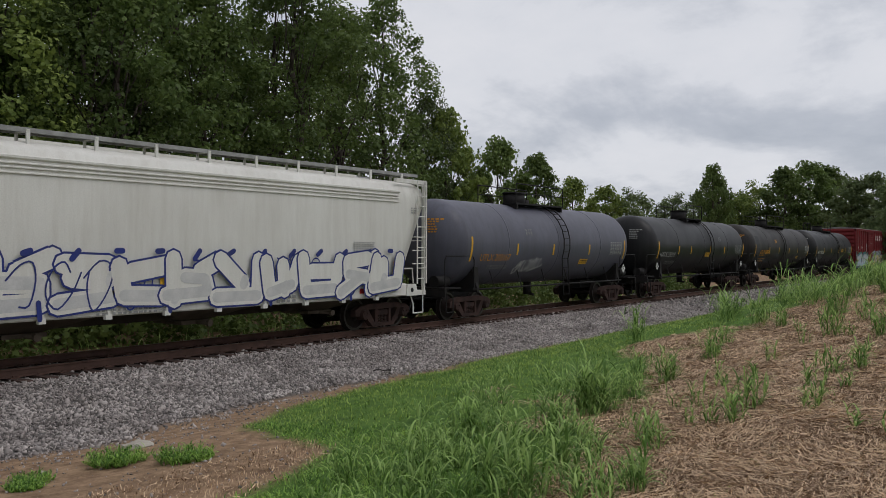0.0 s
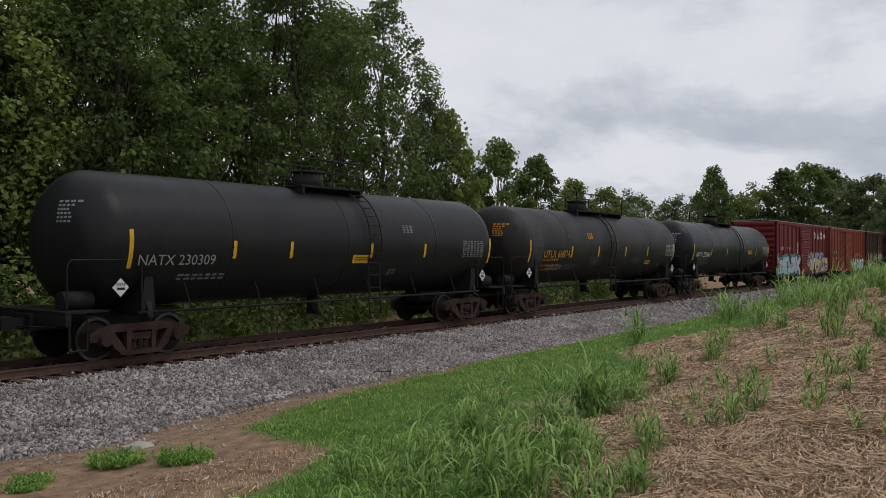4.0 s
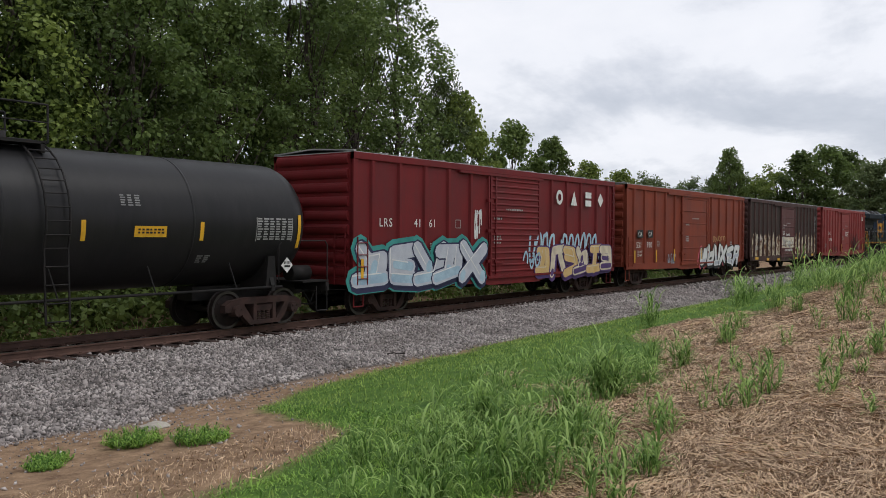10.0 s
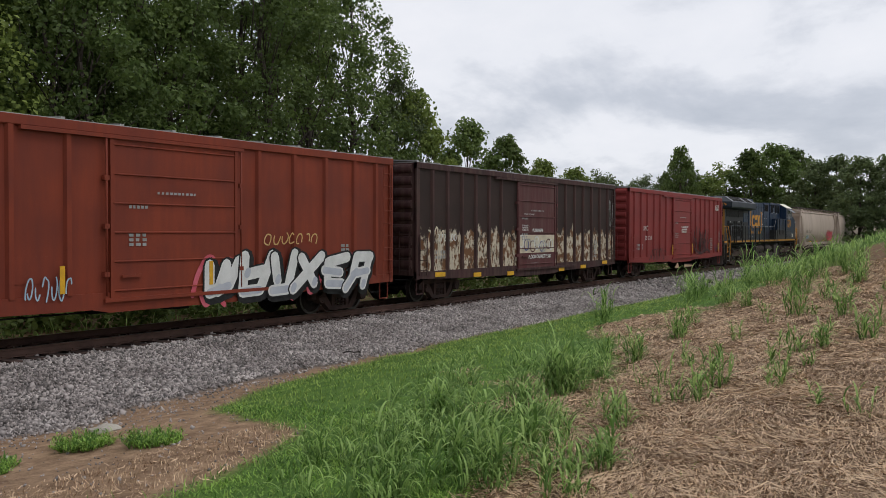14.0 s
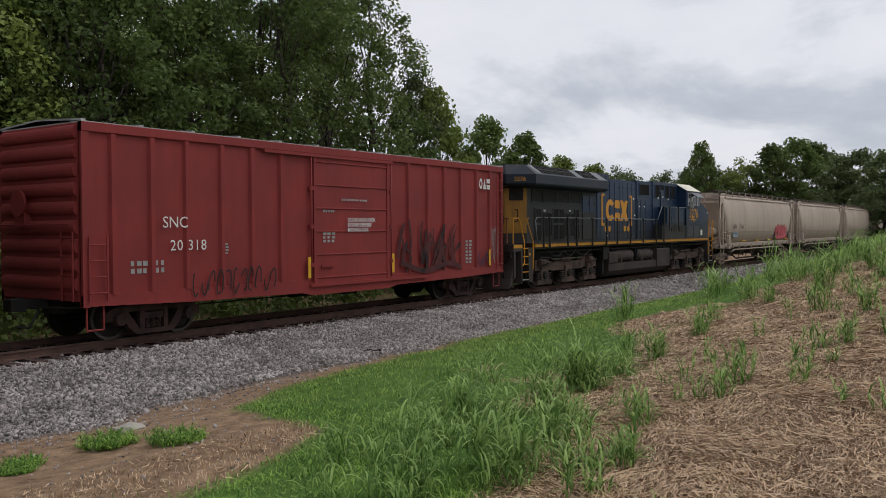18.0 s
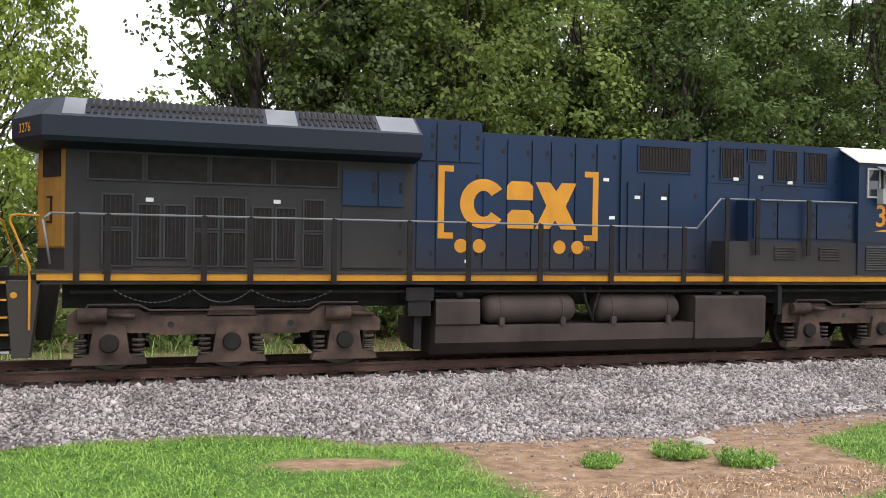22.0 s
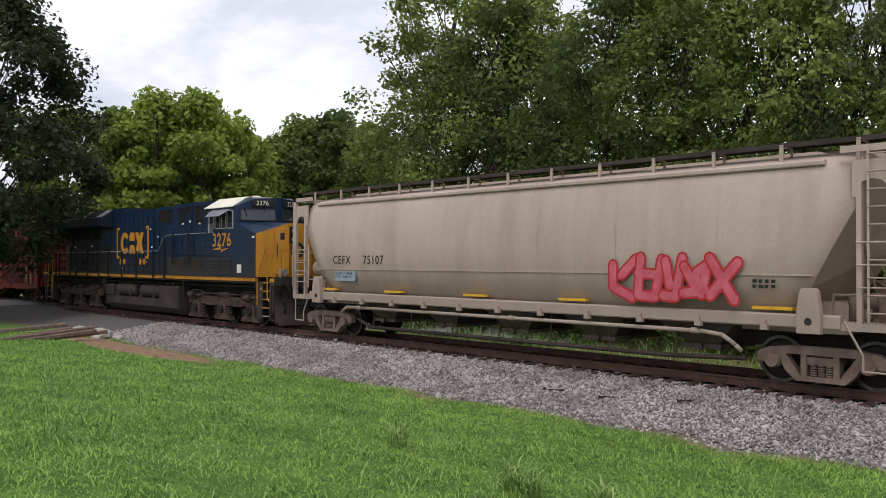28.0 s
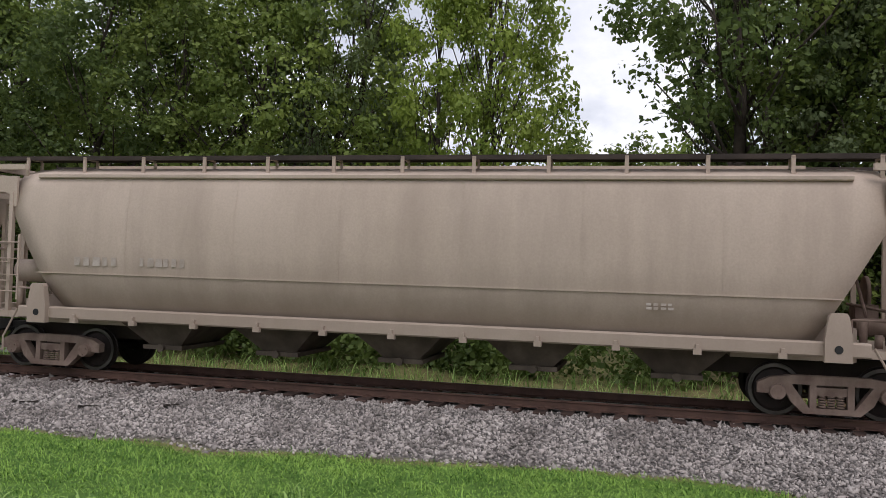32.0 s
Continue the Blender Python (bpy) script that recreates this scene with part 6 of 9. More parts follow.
    # roof walk on brackets, hatches
    for y in (-0.95, 0.95):
        bm = B()
        box(bm, -h + 0.0, h - 0.0, y - 0.2, y + 0.2, 4.575, 4.615)
        mw = M_UNDER if not flat_sides else M_GREYMARK
        rw = part("roof_walk", bm, mw, car, "steel grating walkway on the roof")
        bm = B(); box(bm, -h, h, y - 0.22, y - 0.19, 4.54, 4.63); box(bm, -h, h, y + 0.19, y + 0.22, 4.54, 4.63)
        parts("walk_edge", bm, mw, rw)
    br = None
    for x in np.linspace(-h + 0.8, h - 0.8, 13):
        if br is None:
            br = []
            for s in (-1, 1):
                bm = B()
                box(bm, -0.035, 0.035, s * 1.18 - 0.02, s * 1.18 + 0.02, 4.2, 4.6)
                prism_x(bm, [(s * 1.2, 4.55), (s * 0.7, 4.55), (s * 0.7, 4.58), (s * 1.2, 4.58)][::s], -0.03, 0.03)
                prism_x(bm, [(s * 0.78, 4.33), (s * 0.72, 4.33), (s * 0.72, 4.56), (s * 0.78, 4.56)][::s], -0.02, 0.02)
                br.append(part("walk_bracket", bm, paint, car))
                br[-1].location = (x, 0, 0)
        else:
            for q in br:
                again(q, "walk_bracket", car, (x, 0, 0))
    bm = B()
    box(bm, -h + 1.9, h - 1.9, -0.35, 0.35, 4.4, 4.52)
    part("hatch", bm, paint, car, "long trough hatch")
    off = 1.6 if flat_sides else 1.53
    freight_truck(car, -h + off, dusty); freight_truck(car, h - off, dusty)
    return car


hop = [hopper_car(13.52 + i * 20.13, 32.28 + i * 20.13, M_BEIGE, lab, pipes=i < 2) for i, lab in enumerate((
    "dusty beige covered hopper with pink graffiti", "dusty beige covered hopper with faded marks", "dusty beige covered hopper with a pale streak", "dusty beige covered hopper", "dusty beige covered hopper"))]
hop0 = hopper_car(-169.5, -150.7, M_WHITE_H, "off-white covered hopper with blue outline graffiti", dusty=False, flat_sides=True)
# marks on the first beige hopper
M_DUSTBLUE = surf("dusty_blue_panel_paint", (0.30, 0.36, 0.42), (0.24, 0.29, 0.34), 3.0, 0.6, bump=0.0)
HS = -1.585
letters("CEFX", 0.36, -7.02, 2.27, HS, M_BLACKMARK, hop[0], spread=1.1)
letters("75107", 0.36, -5.5, 2.27, HS, M_BLACKMARK, hop[0], spread=1.1)
bm = B(); box(bm, -6.94, -5.88, -1.568, -1.563, 1.74, 2.05)
part("data_panel", bm, M_DUSTBLUE, hop[0], "pale blue data panel")
letters("LD LMT  219600 LB\nLT WT   66400 LB", 0.105, -6.9, 1.94, -1.571, M_BLACKMARK, hop[0])
burner(hop[0], 3.55, 1.5, 2.9, 1.0, -1.6, 5, 55, (M_SPRAY_PINK,), (M_SPRAY_PINK,), M_REDMARK, None, None, "pink graffiti with red edges", thick=0.3, shadow=0.0, order=(2, 4, 2, 0, 3))
for x in (-7.35, -4.2, -0.9, 2.3, 7.1):
    bm = B(); box(bm, x - 0.4, x + 0.4, -1.5, -1.36, 1.44, 1.5)
    part("reflector", bm, M_REFLECT, hop[0], "yellow reflective strip")
bm = B(); bars(bm, 6.75, 2.05, 0.5, 0.2, -1.575, 2, 4, rng=SPR)
part("data_stencil", bm, M_BLACKMARK, hop[0], "faded black stencilled data")
for c in hop[1:]:
    bm = B(); bars(bm, -7.0, 2.55, 1.1, 0.28, -1.589, 1, 5, rng=SPR); bars(bm, -5.45, 2.55, 1.1, 0.26, -1.589, 1, 6, rng=SPR); bars(bm, 4.7, 1.95, 0.5, 0.14, -1.53, 2, 4, rng=SPR)
    tagged(part("data_stencil", bm, M_FADED, c, "faded stencilled data"), kind="stuff")
# graffiti on the white hopper: outline lettering and yellow strips
HY0 = -1.545
burner(hop0, -9.2, 1.0, 17.3, 1.32, HY0, 13, 77, (M_WHITE_H,), (M_PALEGREY,), M_SPRAY_BLUE, None, None, "blue outline graffiti with pale grey filling", slant=0.06, thick=0.3, shadow=0.0, order=(0, 2, 1, 4, 0, 1, 2))
scrawl(hop0, -9.0, 1.1, 17.0, 1.1, HY0 - 0.05, 22, 78, M_SPRAY_BLUE, 0.035, "thin blue sprayed lines")
dab = np.random.default_rng(12)
for i in range(18):
    bm = B()
    x0 = -9.0 + i * 0.97
    ribbon(bm, [(x0, 2.2 + dab.uniform(-0.1, 0.1)), (x0 + 0.14, 2.28)], 0.12, HY0 - 0.06)
    if i % 3 == 0:
        ribbon(bm, [(x0 + 0.3, 1.3), (x0 + 0.33, 0.98)], 0.1, HY0 - 0.06)
    tagged(part("graffiti", bm, M_SPRAY_BLUE, hop0, "dark blue sprayed dabs"), kind="stuff")
for x in (-6.0, -3.02, -0.11, 2.98, 5.59, 7.82):
    reflector(hop0, x, 1.68, -1.565, 0.12, 0.6)
bm = B(); bars(bm, 6.03, 2.55, 0.9, 0.34, -1.56, 6, 8, rng=SPR); bars(bm, 3.2, 1.2, 0.7, 0.2, -1.56, 2, 4, rng=SPR); bars(bm, 8.6, 3.6, 0.4, 0.2, -1.545, 3, 3, rng=SPR); bars(bm, -1.66, 1.2, 1.7, 0.22, -1.56, 3, 14, rng=SPR)
part("data_stencil", bm, M_GREYMARK, hop0, "small grey stencilled data")
for x in (-6.0, -3.1, 2.3, 5.1, 6.4):
    bm = B(); box(bm, x - 0.09, x + 0.09, -1.545, -1.535, 1.1, 1.24)
    part("inspection_mark", bm, M_REDMARK, hop0, "small red and white mark")

# ---- the locomotive, nose towards +x ----
loco = thing("locomotive", "dark blue diesel locomotive with yellow nose and sill stripe", "locomotive")
MOVERS.append((loco, 0.0))


def lp(name, bm, m, label="", parent=None, smooth=False):
    return part(name, bm, m, parent or loco, label, smooth)


M_SLAT = surf("dark_grille_slat", (0.035, 0.03, 0.027), (0.022, 0.019, 0.018), 4.0, 0.7, bump=0.0)
HY = -0.98      # near face of the hood
WY = -1.52      # outer edge of the walkway
# frame and walkway
bm = B(); box(bm, -9.5, 11.15, -1.5, 1.5, 1.56, 1.76)
lp("underframe", bm, M_UNDER)
bm = B()
for s in (-1, 1):
    y0, y1 = sorted((s * 1.5, s * 1.55))
    box(bm, -9.5, 11.18, y0, y1, 1.63, 1.75)
sill = lp("sill", bm, M_YELLOW, "yellow striped side sill")
bm = B(); box(bm, -9.6, 11.3, -1.57, 1.57, 1.755, 1.785)
lp("walkway", bm, M_GREYHOOD)
# radiator end: hood, overhanging wings, grilles
bm = B(); box(bm, -9.14, -2.85, HY, -HY, 1.78, 3.95)
lp("radiator_hood", bm, M_GREYHOOD, "sooty grey radiator compartment")


def plan_rings(rings):
    """A closed body through outlines of (x, y) at rising heights."""
    bm = B()
    made = [[bm.verts.new((x, y, z)) for x, y in out] for z, out in rings]
    for a, b in zip(made, made[1:]):
        for i in range(len(a)):
            bm.faces.new((a[i], a[(i + 1) % len(a)], b[(i + 1) % len(b)], b[i]))
    bm.faces.new(made[0][::-1]); bm.faces.new(made[-1])
    bmesh.ops.recalc_face_normals(bm, faces=bm.faces)
    return bm


def wing_plan(x0, xc, y0, xr, yr):
    return [(x0, -y0), (x0, y0), (xc, y0), (xr, yr), (xr, -yr), (xc, -y0)]


lp("radiator_wing", plan_rings([(3.9, wing_plan(-2.85, -9.2, 1.0, -9.7, 0.35)), (3.98, wing_plan(-2.85, -9.43, 1.52, -10.0, 0.6)), (4.06, wing_plan(-2.85, -9.45, 1.56, -10.05, 0.6)), (4.4, wing_plan(-2.85, -9.45, 1.56, -10.05, 0.6)), (4.79, wing_plan(-2.85, -9.25, 0.98, -9.8, 0.4))]), M_WING, "overhanging dark blue radiator housing")
for x, y, turn in ((-9.905, -0.86, -58), (-10.06, 0.27, -90)):
    ob = letters("3276", 0.23, 0, 0, 0, M_ORANGE, loco)
    ob.matrix_basis = pose(x, y, 4.14, 90, 0, turn)
for x0, x1 in ((-9.15, -8.8), (-5.75, -5.2), (-3.65, -2.9)):
    bm = B()
    prism_x(bm, [(-1.5, 4.43), (-1.0, 4.775), (-1.0, 4.79), (-1.5, 4.445)], x0, x1)
    lp("wing_plate", bm, M_PLATE, "bright metal plate on the radiator roof")
for x0, x1 in ((-8.8, -5.8), (-5.15, -3.7)):
    bm = B()
    k = int((x1 - x0) / 0.11)
    for i in range(k):
        x = x0 + (i + 0.5) * (x1 - x0) / k
        prism_x(bm, [(-1.46, 4.455), (-1.02, 4.765), (-1.02, 4.80), (-1.46, 4.49)], x - 0.03, x + 0.03)
    prism_x(bm, [(-1.28, 4.58), (-1.22, 4.62), (-1.22, 4.66), (-1.28, 4.62)], x0, x1)
    lp("radiator_grille", bm, M_GRILLE, "dark slatted radiator grille")


def louvre_panel(x0, x1, z0, z1, y, slats=True, name="grille", frame=M_FRAME):
    bm = B(); box(bm, x0, x1, y - 0.012, y + 0.0, z0, z1)
    g = lp(name, bm, M_GRILLE, "dark louvred grille")
    if slats:
        bm = B()
        k = max(3, int((x1 - x0) / 0.07))
        for i in range(k):
            x = x0 + (i + 0.5) * (x1 - x0) / k
            box(bm, x - 0.009, x + 0.009, y - 0.026, y - 0.012, z0 + 0.02, z1 - 0.02)
        part("slat", bm, M_SLAT, g)
    bm = B()
    for a, b, c, d in ((x0 - 0.03, x1 + 0.03, z0 - 0.03, z0), (x0 - 0.03, x1 + 0.03, z1, z1 + 0.03), (x0 - 0.03, x0, z0, z1), (x1, x1 + 0.03, z0, z1)):
        box(bm, a, b, y - 0.03, y, c, d)
    part("grille_frame", bm, frame, g)
    return g


for x0, x1 in ((-8.76, -7.88), (-7.79, -6.76), (-6.68, -5.62), (-5.53, -4.37)):
    louvre_panel(x0, x1, 3.4, 3.86, HY, False)
for x0, x1 in ((-8.52, -8.05), (-6.97, -6.57), (-6.46, -6.08), (-4.99, -4.63)):
    louvre_panel(x0, x1, 1.88, 2.48, HY); louvre_panel(x0, x1, 2.56, 3.12, HY)
for x0, x1 in ((-7.93, -7.58), (-7.48, -7.13), (-5.93, -5.6), (-5.5, -5.17)):
    louvre_panel(x0, x1, 2.02, 2.95, HY - 0.012)
for x0, x1, z0, z1 in ((-8.01, -7.06, 1.86, 3.14), (-6.0, -5.1, 1.86, 3.14)):
    bm = B(); box(bm, x0, x1, HY - 0.012, HY, z0, z1)
    lp("access_door", bm, M_GREYHOOD)


def hood_doors(xs_, z0, z1, y, m, name="access_door"):
    for a, b in zip(xs_, xs_[1:]):
        bm = B(); box(bm, a + 0.02, b - 0.02, y - 0.032, y, z0, z1)
        d = lp(name, bm, m)
        for z in (z0 + 0.25, z1 - 0.3):
            bm = B(); box(bm, b - 0.12, b - 0.05, y - 0.035, y - 0.018, z, z + 0.1)
            part("latch", bm, M_GRILLE, d)


hood_doors([-4.29, -3.58, -3.04], 3.05, 3.72, HY, M_BLUE)
hood_doors([-4.29, -3.04], 1.85, 2.95, HY, M_GREYHOOD)
# engine hood
bm = B(); box(bm, -2.85, -1.44, HY, -HY, 1.78, 4.79)
lp("tall_hood", bm, M_BLUE)
hood_doors([-2.81, -2.41, -1.93, -1.46], 3.98, 4.72, HY, M_BLUE); hood_doors([-2.81, -2.41, -1.46], 1.85, 3.94, HY, M_BLUE)
bm = B(); box(bm, -1.44, 1.8, HY, -HY, 1.78, 4.6)
lp("engine_hood", bm, M_BLUE, "dark blue engine hood")
hood_doors([-1.42, -0.9, -0.36, 0.07, 0.62, 1.12, 1.62], 1.85, 4.48, HY, M_BLUE)
bm = B(); box(bm, 1.7, 1.78, HY - 0.05, HY, 1.8, 4.6)
lp("hood_seam", bm, M_BLUE)
bm = B(); box(bm, 1.8, 3.84, HY, -HY, 1.78, 4.66)
lp("blower_hood", bm, M_BLUE)
hood_doors([1.86, 2.26, 2.87, 3.62], 1.85, 3.72, HY, M_BLUE)
louvre_panel(2.14, 3.4, 3.98, 4.5, HY, True, frame=M_BLUE)
bm = B(); box(bm, 3.84, 7.5, -1.02, 1.02, 1.78, 4.71)
lp("control_hood", bm, M_BLUE)
for x0, x1 in ((4.18, 4.75), (5.6, 6.18), (6.44, 7.02)):
    louvre_panel(x0, x1, 3.89, 4.55, -1.02, True, frame=M_BLUE)
louvre_panel(4.89, 5.34, 4.31, 4.56, -1.02, True, frame=M_BLUE)
hood_doors([4.89, 5.34], 3.4, 4.22, -1.02, M_BLUE)
bm = B(); box(bm, 3.84, 7.45, -1.035, -1.02, 3.78, 3.82)
lp("hood_seam", bm, M_BLUE)
for x in np.linspace(3.95, 7.3, 6):
    for z in (3.94, 4.5):
        bm = B(); spin_y(bm, [(-1.045, 0.035), (-1.02, 0.035)], float(x) + 0.05, z, 10)
        lp("bolt_cap", bm, M_BLUE)
# raised equipment box beside the walkway, up to the cab
bm = B(); box(bm, 3.98, 7.5, WY + 0.04, -0.9, 1.78, 2.5)
lp("equipment_box", bm, M_GREYHOOD, "sooty grey equipment box")
bm = B(); box(bm, 4.6, 7.5, WY + 0.1, -0.9, 2.5, 3.42)
lp("equipment_box", bm, M_BLUE)
hood_doors([4.72, 5.35, 6.4, 7.4], 2.58, 3.36, WY + 0.1, M_BLUE, "equipment_door")
for x in (5.55, 6.75):
    bm = B()
    for i in range(5):
        box(bm, x - 0.3, x + 0.3, WY + 0.01, WY + 0.045, 2.12 + i * 0.06, 2.15 + i * 0.06)
    lp("vent", bm, M_UNDER)
# exhaust, horn and roof details
bm = B(); box(bm, 0.35, 0.95, -0.3, 0.3, 4.5, 4.62); rod(bm, (0.2, 0, 4.62), (1.1, 0, 4.62), 0.06, 8); rod(bm, (0.65, 0.2, 4.6), (0.65, 0.2, 4.72), 0.12, 10)
lp("roof_horn", bm, M_GRILLE, "black horns on the hood roof")
bm = B(); box(bm, -2.8, -1.45, -0.9, 0.9, 4.78, 4.82); box(bm, -1.4, -0.2, -0.5, 0.5, 4.5, 4.6)
lp("hood_roof", bm, M_GREYHOOD)
# cab
CW = -1.52
bm = B()
sec = [(CW, 1.78), (-CW, 1.78), (-CW, 4.36), (0.95, 4.7), (-0.95, 4.7), (CW, 4.36)]
a = [bm.verts.new((7.5, y, z)) for y, z in sec]
b = [bm.verts.new((9.78 if z > 4.5 else 9.8, y, z)) for y, z in sec]
for i in range(6):
    bm.faces.new((a[i], a[(i + 1) % 6], b[(i + 1) % 6], b[i]))
bm.faces.new(a[::-1]); bm.faces.new(b)
bmesh.ops.recalc_face_normals(bm, faces=bm.faces)
lp("cab", bm, M_BLUE, "dark blue driver's cab")
# cab front: two faces that meet at a blunt ridge
bm = B()
plan = [(9.8, CW, 4.36), (9.96, -0.95, 4.62), (10.2, -0.1, 4.7), (10.2, 0.1, 4.7), (9.96, 0.95, 4.62), (9.8, -CW, 4.36)]
lo_ = [bm.verts.new((x + 0.03, y, 3.755)) for x, y, z in plan]
hi_ = [bm.verts.new((x + 0.002, y, z)) for x, y, z in plan]
bk = [bm.verts.new((9.8, CW, 3.755)), bm.verts.new((9.8, CW, 4.36)), bm.verts.new((9.8, -CW, 4.36)), bm.verts.new((9.8, -CW, 3.755))]
for i in range(5):
    bm.faces.new((lo_[i], lo_[i + 1], hi_[i + 1], hi_[i]))
bm.faces.new((bk[0], lo_[0], hi_[0], bk[1])); bm.faces.new((bk[3], bk[2], hi_[5], lo_[5]))
tb = [bm.verts.new((9.78, -0.95, 4.7)), bm.verts.new((9.78, 0.95, 4.7))]
bm.faces.new((bk[1], hi_[0], hi_[1], tb[0])); bm.faces.new((tb[0], hi_[1], hi_[2], hi_[3], hi_[4], tb[1])); bm.faces.new((tb[1], hi_[4], hi_[5], bk[2]))
bmesh.ops.recalc_face_normals(bm, faces=bm.faces)
lp("cab_front", bm, M_BLUE)
bm = B(); prism_x(bm, [(-1.58, 4.33), (-0.95, 4.705), (0.95, 4.705), (1.58, 4.33), (1.58, 4.36), (0.95, 4.74), (-0.95, 4.74), (-1.58, 4.36)], 7.42, 9.6)
lp("cab_roof", bm, M_CREAM, "cream cab roof")
# side windows with frame and awning
for x0, x1 in ((7.72, 8.1), (8.2, 9.05), (9.12, 9.56)):
    bm = B()
    for q in ((x0, x1, 3.54, 3.58), (x0, x1, 4.18, 4.22), (x0, x0 + 0.04, 3.58, 4.18), (x1 - 0.04, x1, 3.58, 4.18)):
        box(bm, q[0], q[1], CW - 0.03, CW + 0.01, q[2], q[3])
    fr_ = lp("window_frame", bm, M_ROOF, "pale metal window frame")
    bm = B(); box(bm, x0 + 0.04, x1 - 0.04, CW - 0.012, CW + 0.004, 3.58, 4.18)
    part("window_pane", bm, M_GLASS, fr_, "dark cab window")
for x in (8.58, 8.72):
    bm = B(); box(bm, x - 0.02, x + 0.02, CW - 0.026, CW + 0.0, 3.58, 4.0)
    lp("window_bar", bm, M_ROOF)
bm = B()
aw = [[(7.98, CW - 0.02, 4.27), (9.42, CW - 0.02, 4.27), (9.22, CW - 0.42, 4.0), (8.18, CW - 0.42, 4.0)], [(7.98, CW - 0.02, 4.25), (9.42, CW - 0.02, 4.25), (9.22, CW - 0.42, 3.98), (8.18, CW - 0.42, 3.98)]]
ta_ = [bm.verts.new(p) for p in aw[0]]; tb_ = [bm.verts.new(p) for p in aw[1]]
bm.faces.new(ta_); bm.faces.new(tb_[::-1])
for i in range(4):
    bm.faces.new((ta_[i], tb_[i], tb_[(i + 1) % 4], ta_[(i + 1) % 4]))
bmesh.ops.recalc_face_normals(bm, faces=bm.faces)
lp("awning", bm, M_PLATE, "grey tapered window awning")
bm = B(); box(bm, 8.0, 8.08, CW - 0.2, CW - 0.02, 3.4, 3.75)
lp("mirror", bm, M_GREYMARK)
# low nose: sides and sloped top in blue, faceted front in yellow
FRONT = [(11.15, CW, 3.32), (11.42, -0.9, 3.54), (11.62, -0.5, 3.70), (11.62, 0.5, 3.70), (11.42, 0.9, 3.54), (11.15, -CW, 3.32)]
bm = B()
ft = [bm.verts.new((x - 0.004, y, z)) for x, y, z in FRONT]
bt = [bm.verts.new((9.8, y, z)) for y, z in ((CW, 3.76), (-0.9, 3.8), (-0.5, 3.82), (0.5, 3.82), (0.9, 3.8), (-CW, 3.76))]
for i in range(5):
    bm.faces.new((bt[i], bt[i + 1], ft[i + 1], ft[i]))
for i in (0, 5):
    y = ft[i].co.y
    bm.faces.new((ft[i], bt[i], bm.verts.new((9.8, y, 1.78)), bm.verts.new((11.146, y, 1.78))))
bmesh.ops.recalc_face_normals(bm, faces=bm.faces)
lp("nose", bm, M_BLUE, "dark blue sides and top of the low nose")
bm = B()
ft = [bm.verts.new(p) for p in FRONT]
fb = [bm.verts.new((x, y, 1.785)) for x, y, z in FRONT]
for i in range(5):
    bm.faces.new((fb[i], fb[i + 1], ft[i + 1], ft[i]))
bm.faces.new(ft[::-1])
bmesh.ops.recalc_face_normals(bm, faces=bm.faces)
nose = lp("nose_front", bm, M_YELLOW, "yellow faceted nose front")


def on_front(y0, y1, z0, z1, out, name, m, label="", pa=FRONT[1], pb=FRONT[2]):
    """A plate standing out from the near slanted facet."""
    bm = B()
    d = Vector((pb[0] - pa[0], pb[1] - pa[1], 0))
    nrm = Vector((-d.y, d.x, 0)).normalized() * -1
    if nrm.x < 0:
        nrm = -nrm
    def pt(y, z, o):
        t = (y - pa[1]) / d.y
        return Vector((pa[0] + d.x * t, y, z)) + nrm * o
    lo = [bm.verts.new(pt(y, z, 0)) for y, z in ((y0, z0), (y1, z0), (y1, z1), (y0, z1))]
    up = [bm.verts.new(pt(y, z, out)) for y, z in ((y0 + 0.01, z0 + 0.01), (y1 - 0.01, z0 + 0.01), (y1 - 0.01, z1 - 0.01), (y0 + 0.01, z1 - 0.01))]
    bm.faces.new(lo); bm.faces.new(up)
    for i in range(4):
        bm.faces.new((lo[i], lo[(i + 1) % 4], up[(i + 1) % 4], up[i]))
    bmesh.ops.recalc_face_normals(bm, faces=bm.faces)
    return part(name, bm, m, nose, label)


on_front(-0.92, -0.46, 1.86, 3.5, 0.07, "nose_door", M_YELLOW, "yellow nose door")
on_front(-0.76, -0.6, 3.1, 3.36, 0.078, "nose_window", M_GLASS, "small dark door window")
on_front(-0.86, -0.82, 2.5, 2.95, 0.1, "door_handle", M_BLUE)
for z in (1.95, 2.6, 3.3):
    on_front(-0.96, -0.9, z, z + 0.12, 0.09, "hinge", M_YELLOW)
for z in (2.45, 2.8):
    bm = B(); pipe(bm, [(11.3, -1.25, z), (11.36, -1.29, z), (11.5, -1.02, z), (11.44, -0.98, z)], 0.013, 6)
    part("grab_iron", bm, M_YELLOW, nose)
for i in range(5):
    bm = B(); pipe(bm, [(11.55, 0.75, 2.1 + i * 0.28), (11.62, 0.75, 2.1 + i * 0.28), (11.66, 0.5, 2.1 + i * 0.28), (11.6, 0.48, 2.1 + i * 0.28)], 0.013, 6)
    part("grab_iron", bm, M_YELLOW, nose)
bm = B(); box(bm, 11.62, 11.66, -0.42, -0.12, 2.98, 3.58)
part("headlight_plate", bm, M_BLACKMARK, nose)
for z in (3.12, 3.42):
    bm = B(); rod(bm, (11.66, -0.27, z), (11.72, -0.27, z), 0.1, 16)
    part("headlight", bm, M_GREYMARK, nose, "round headlight")
k = 24
bm = B()
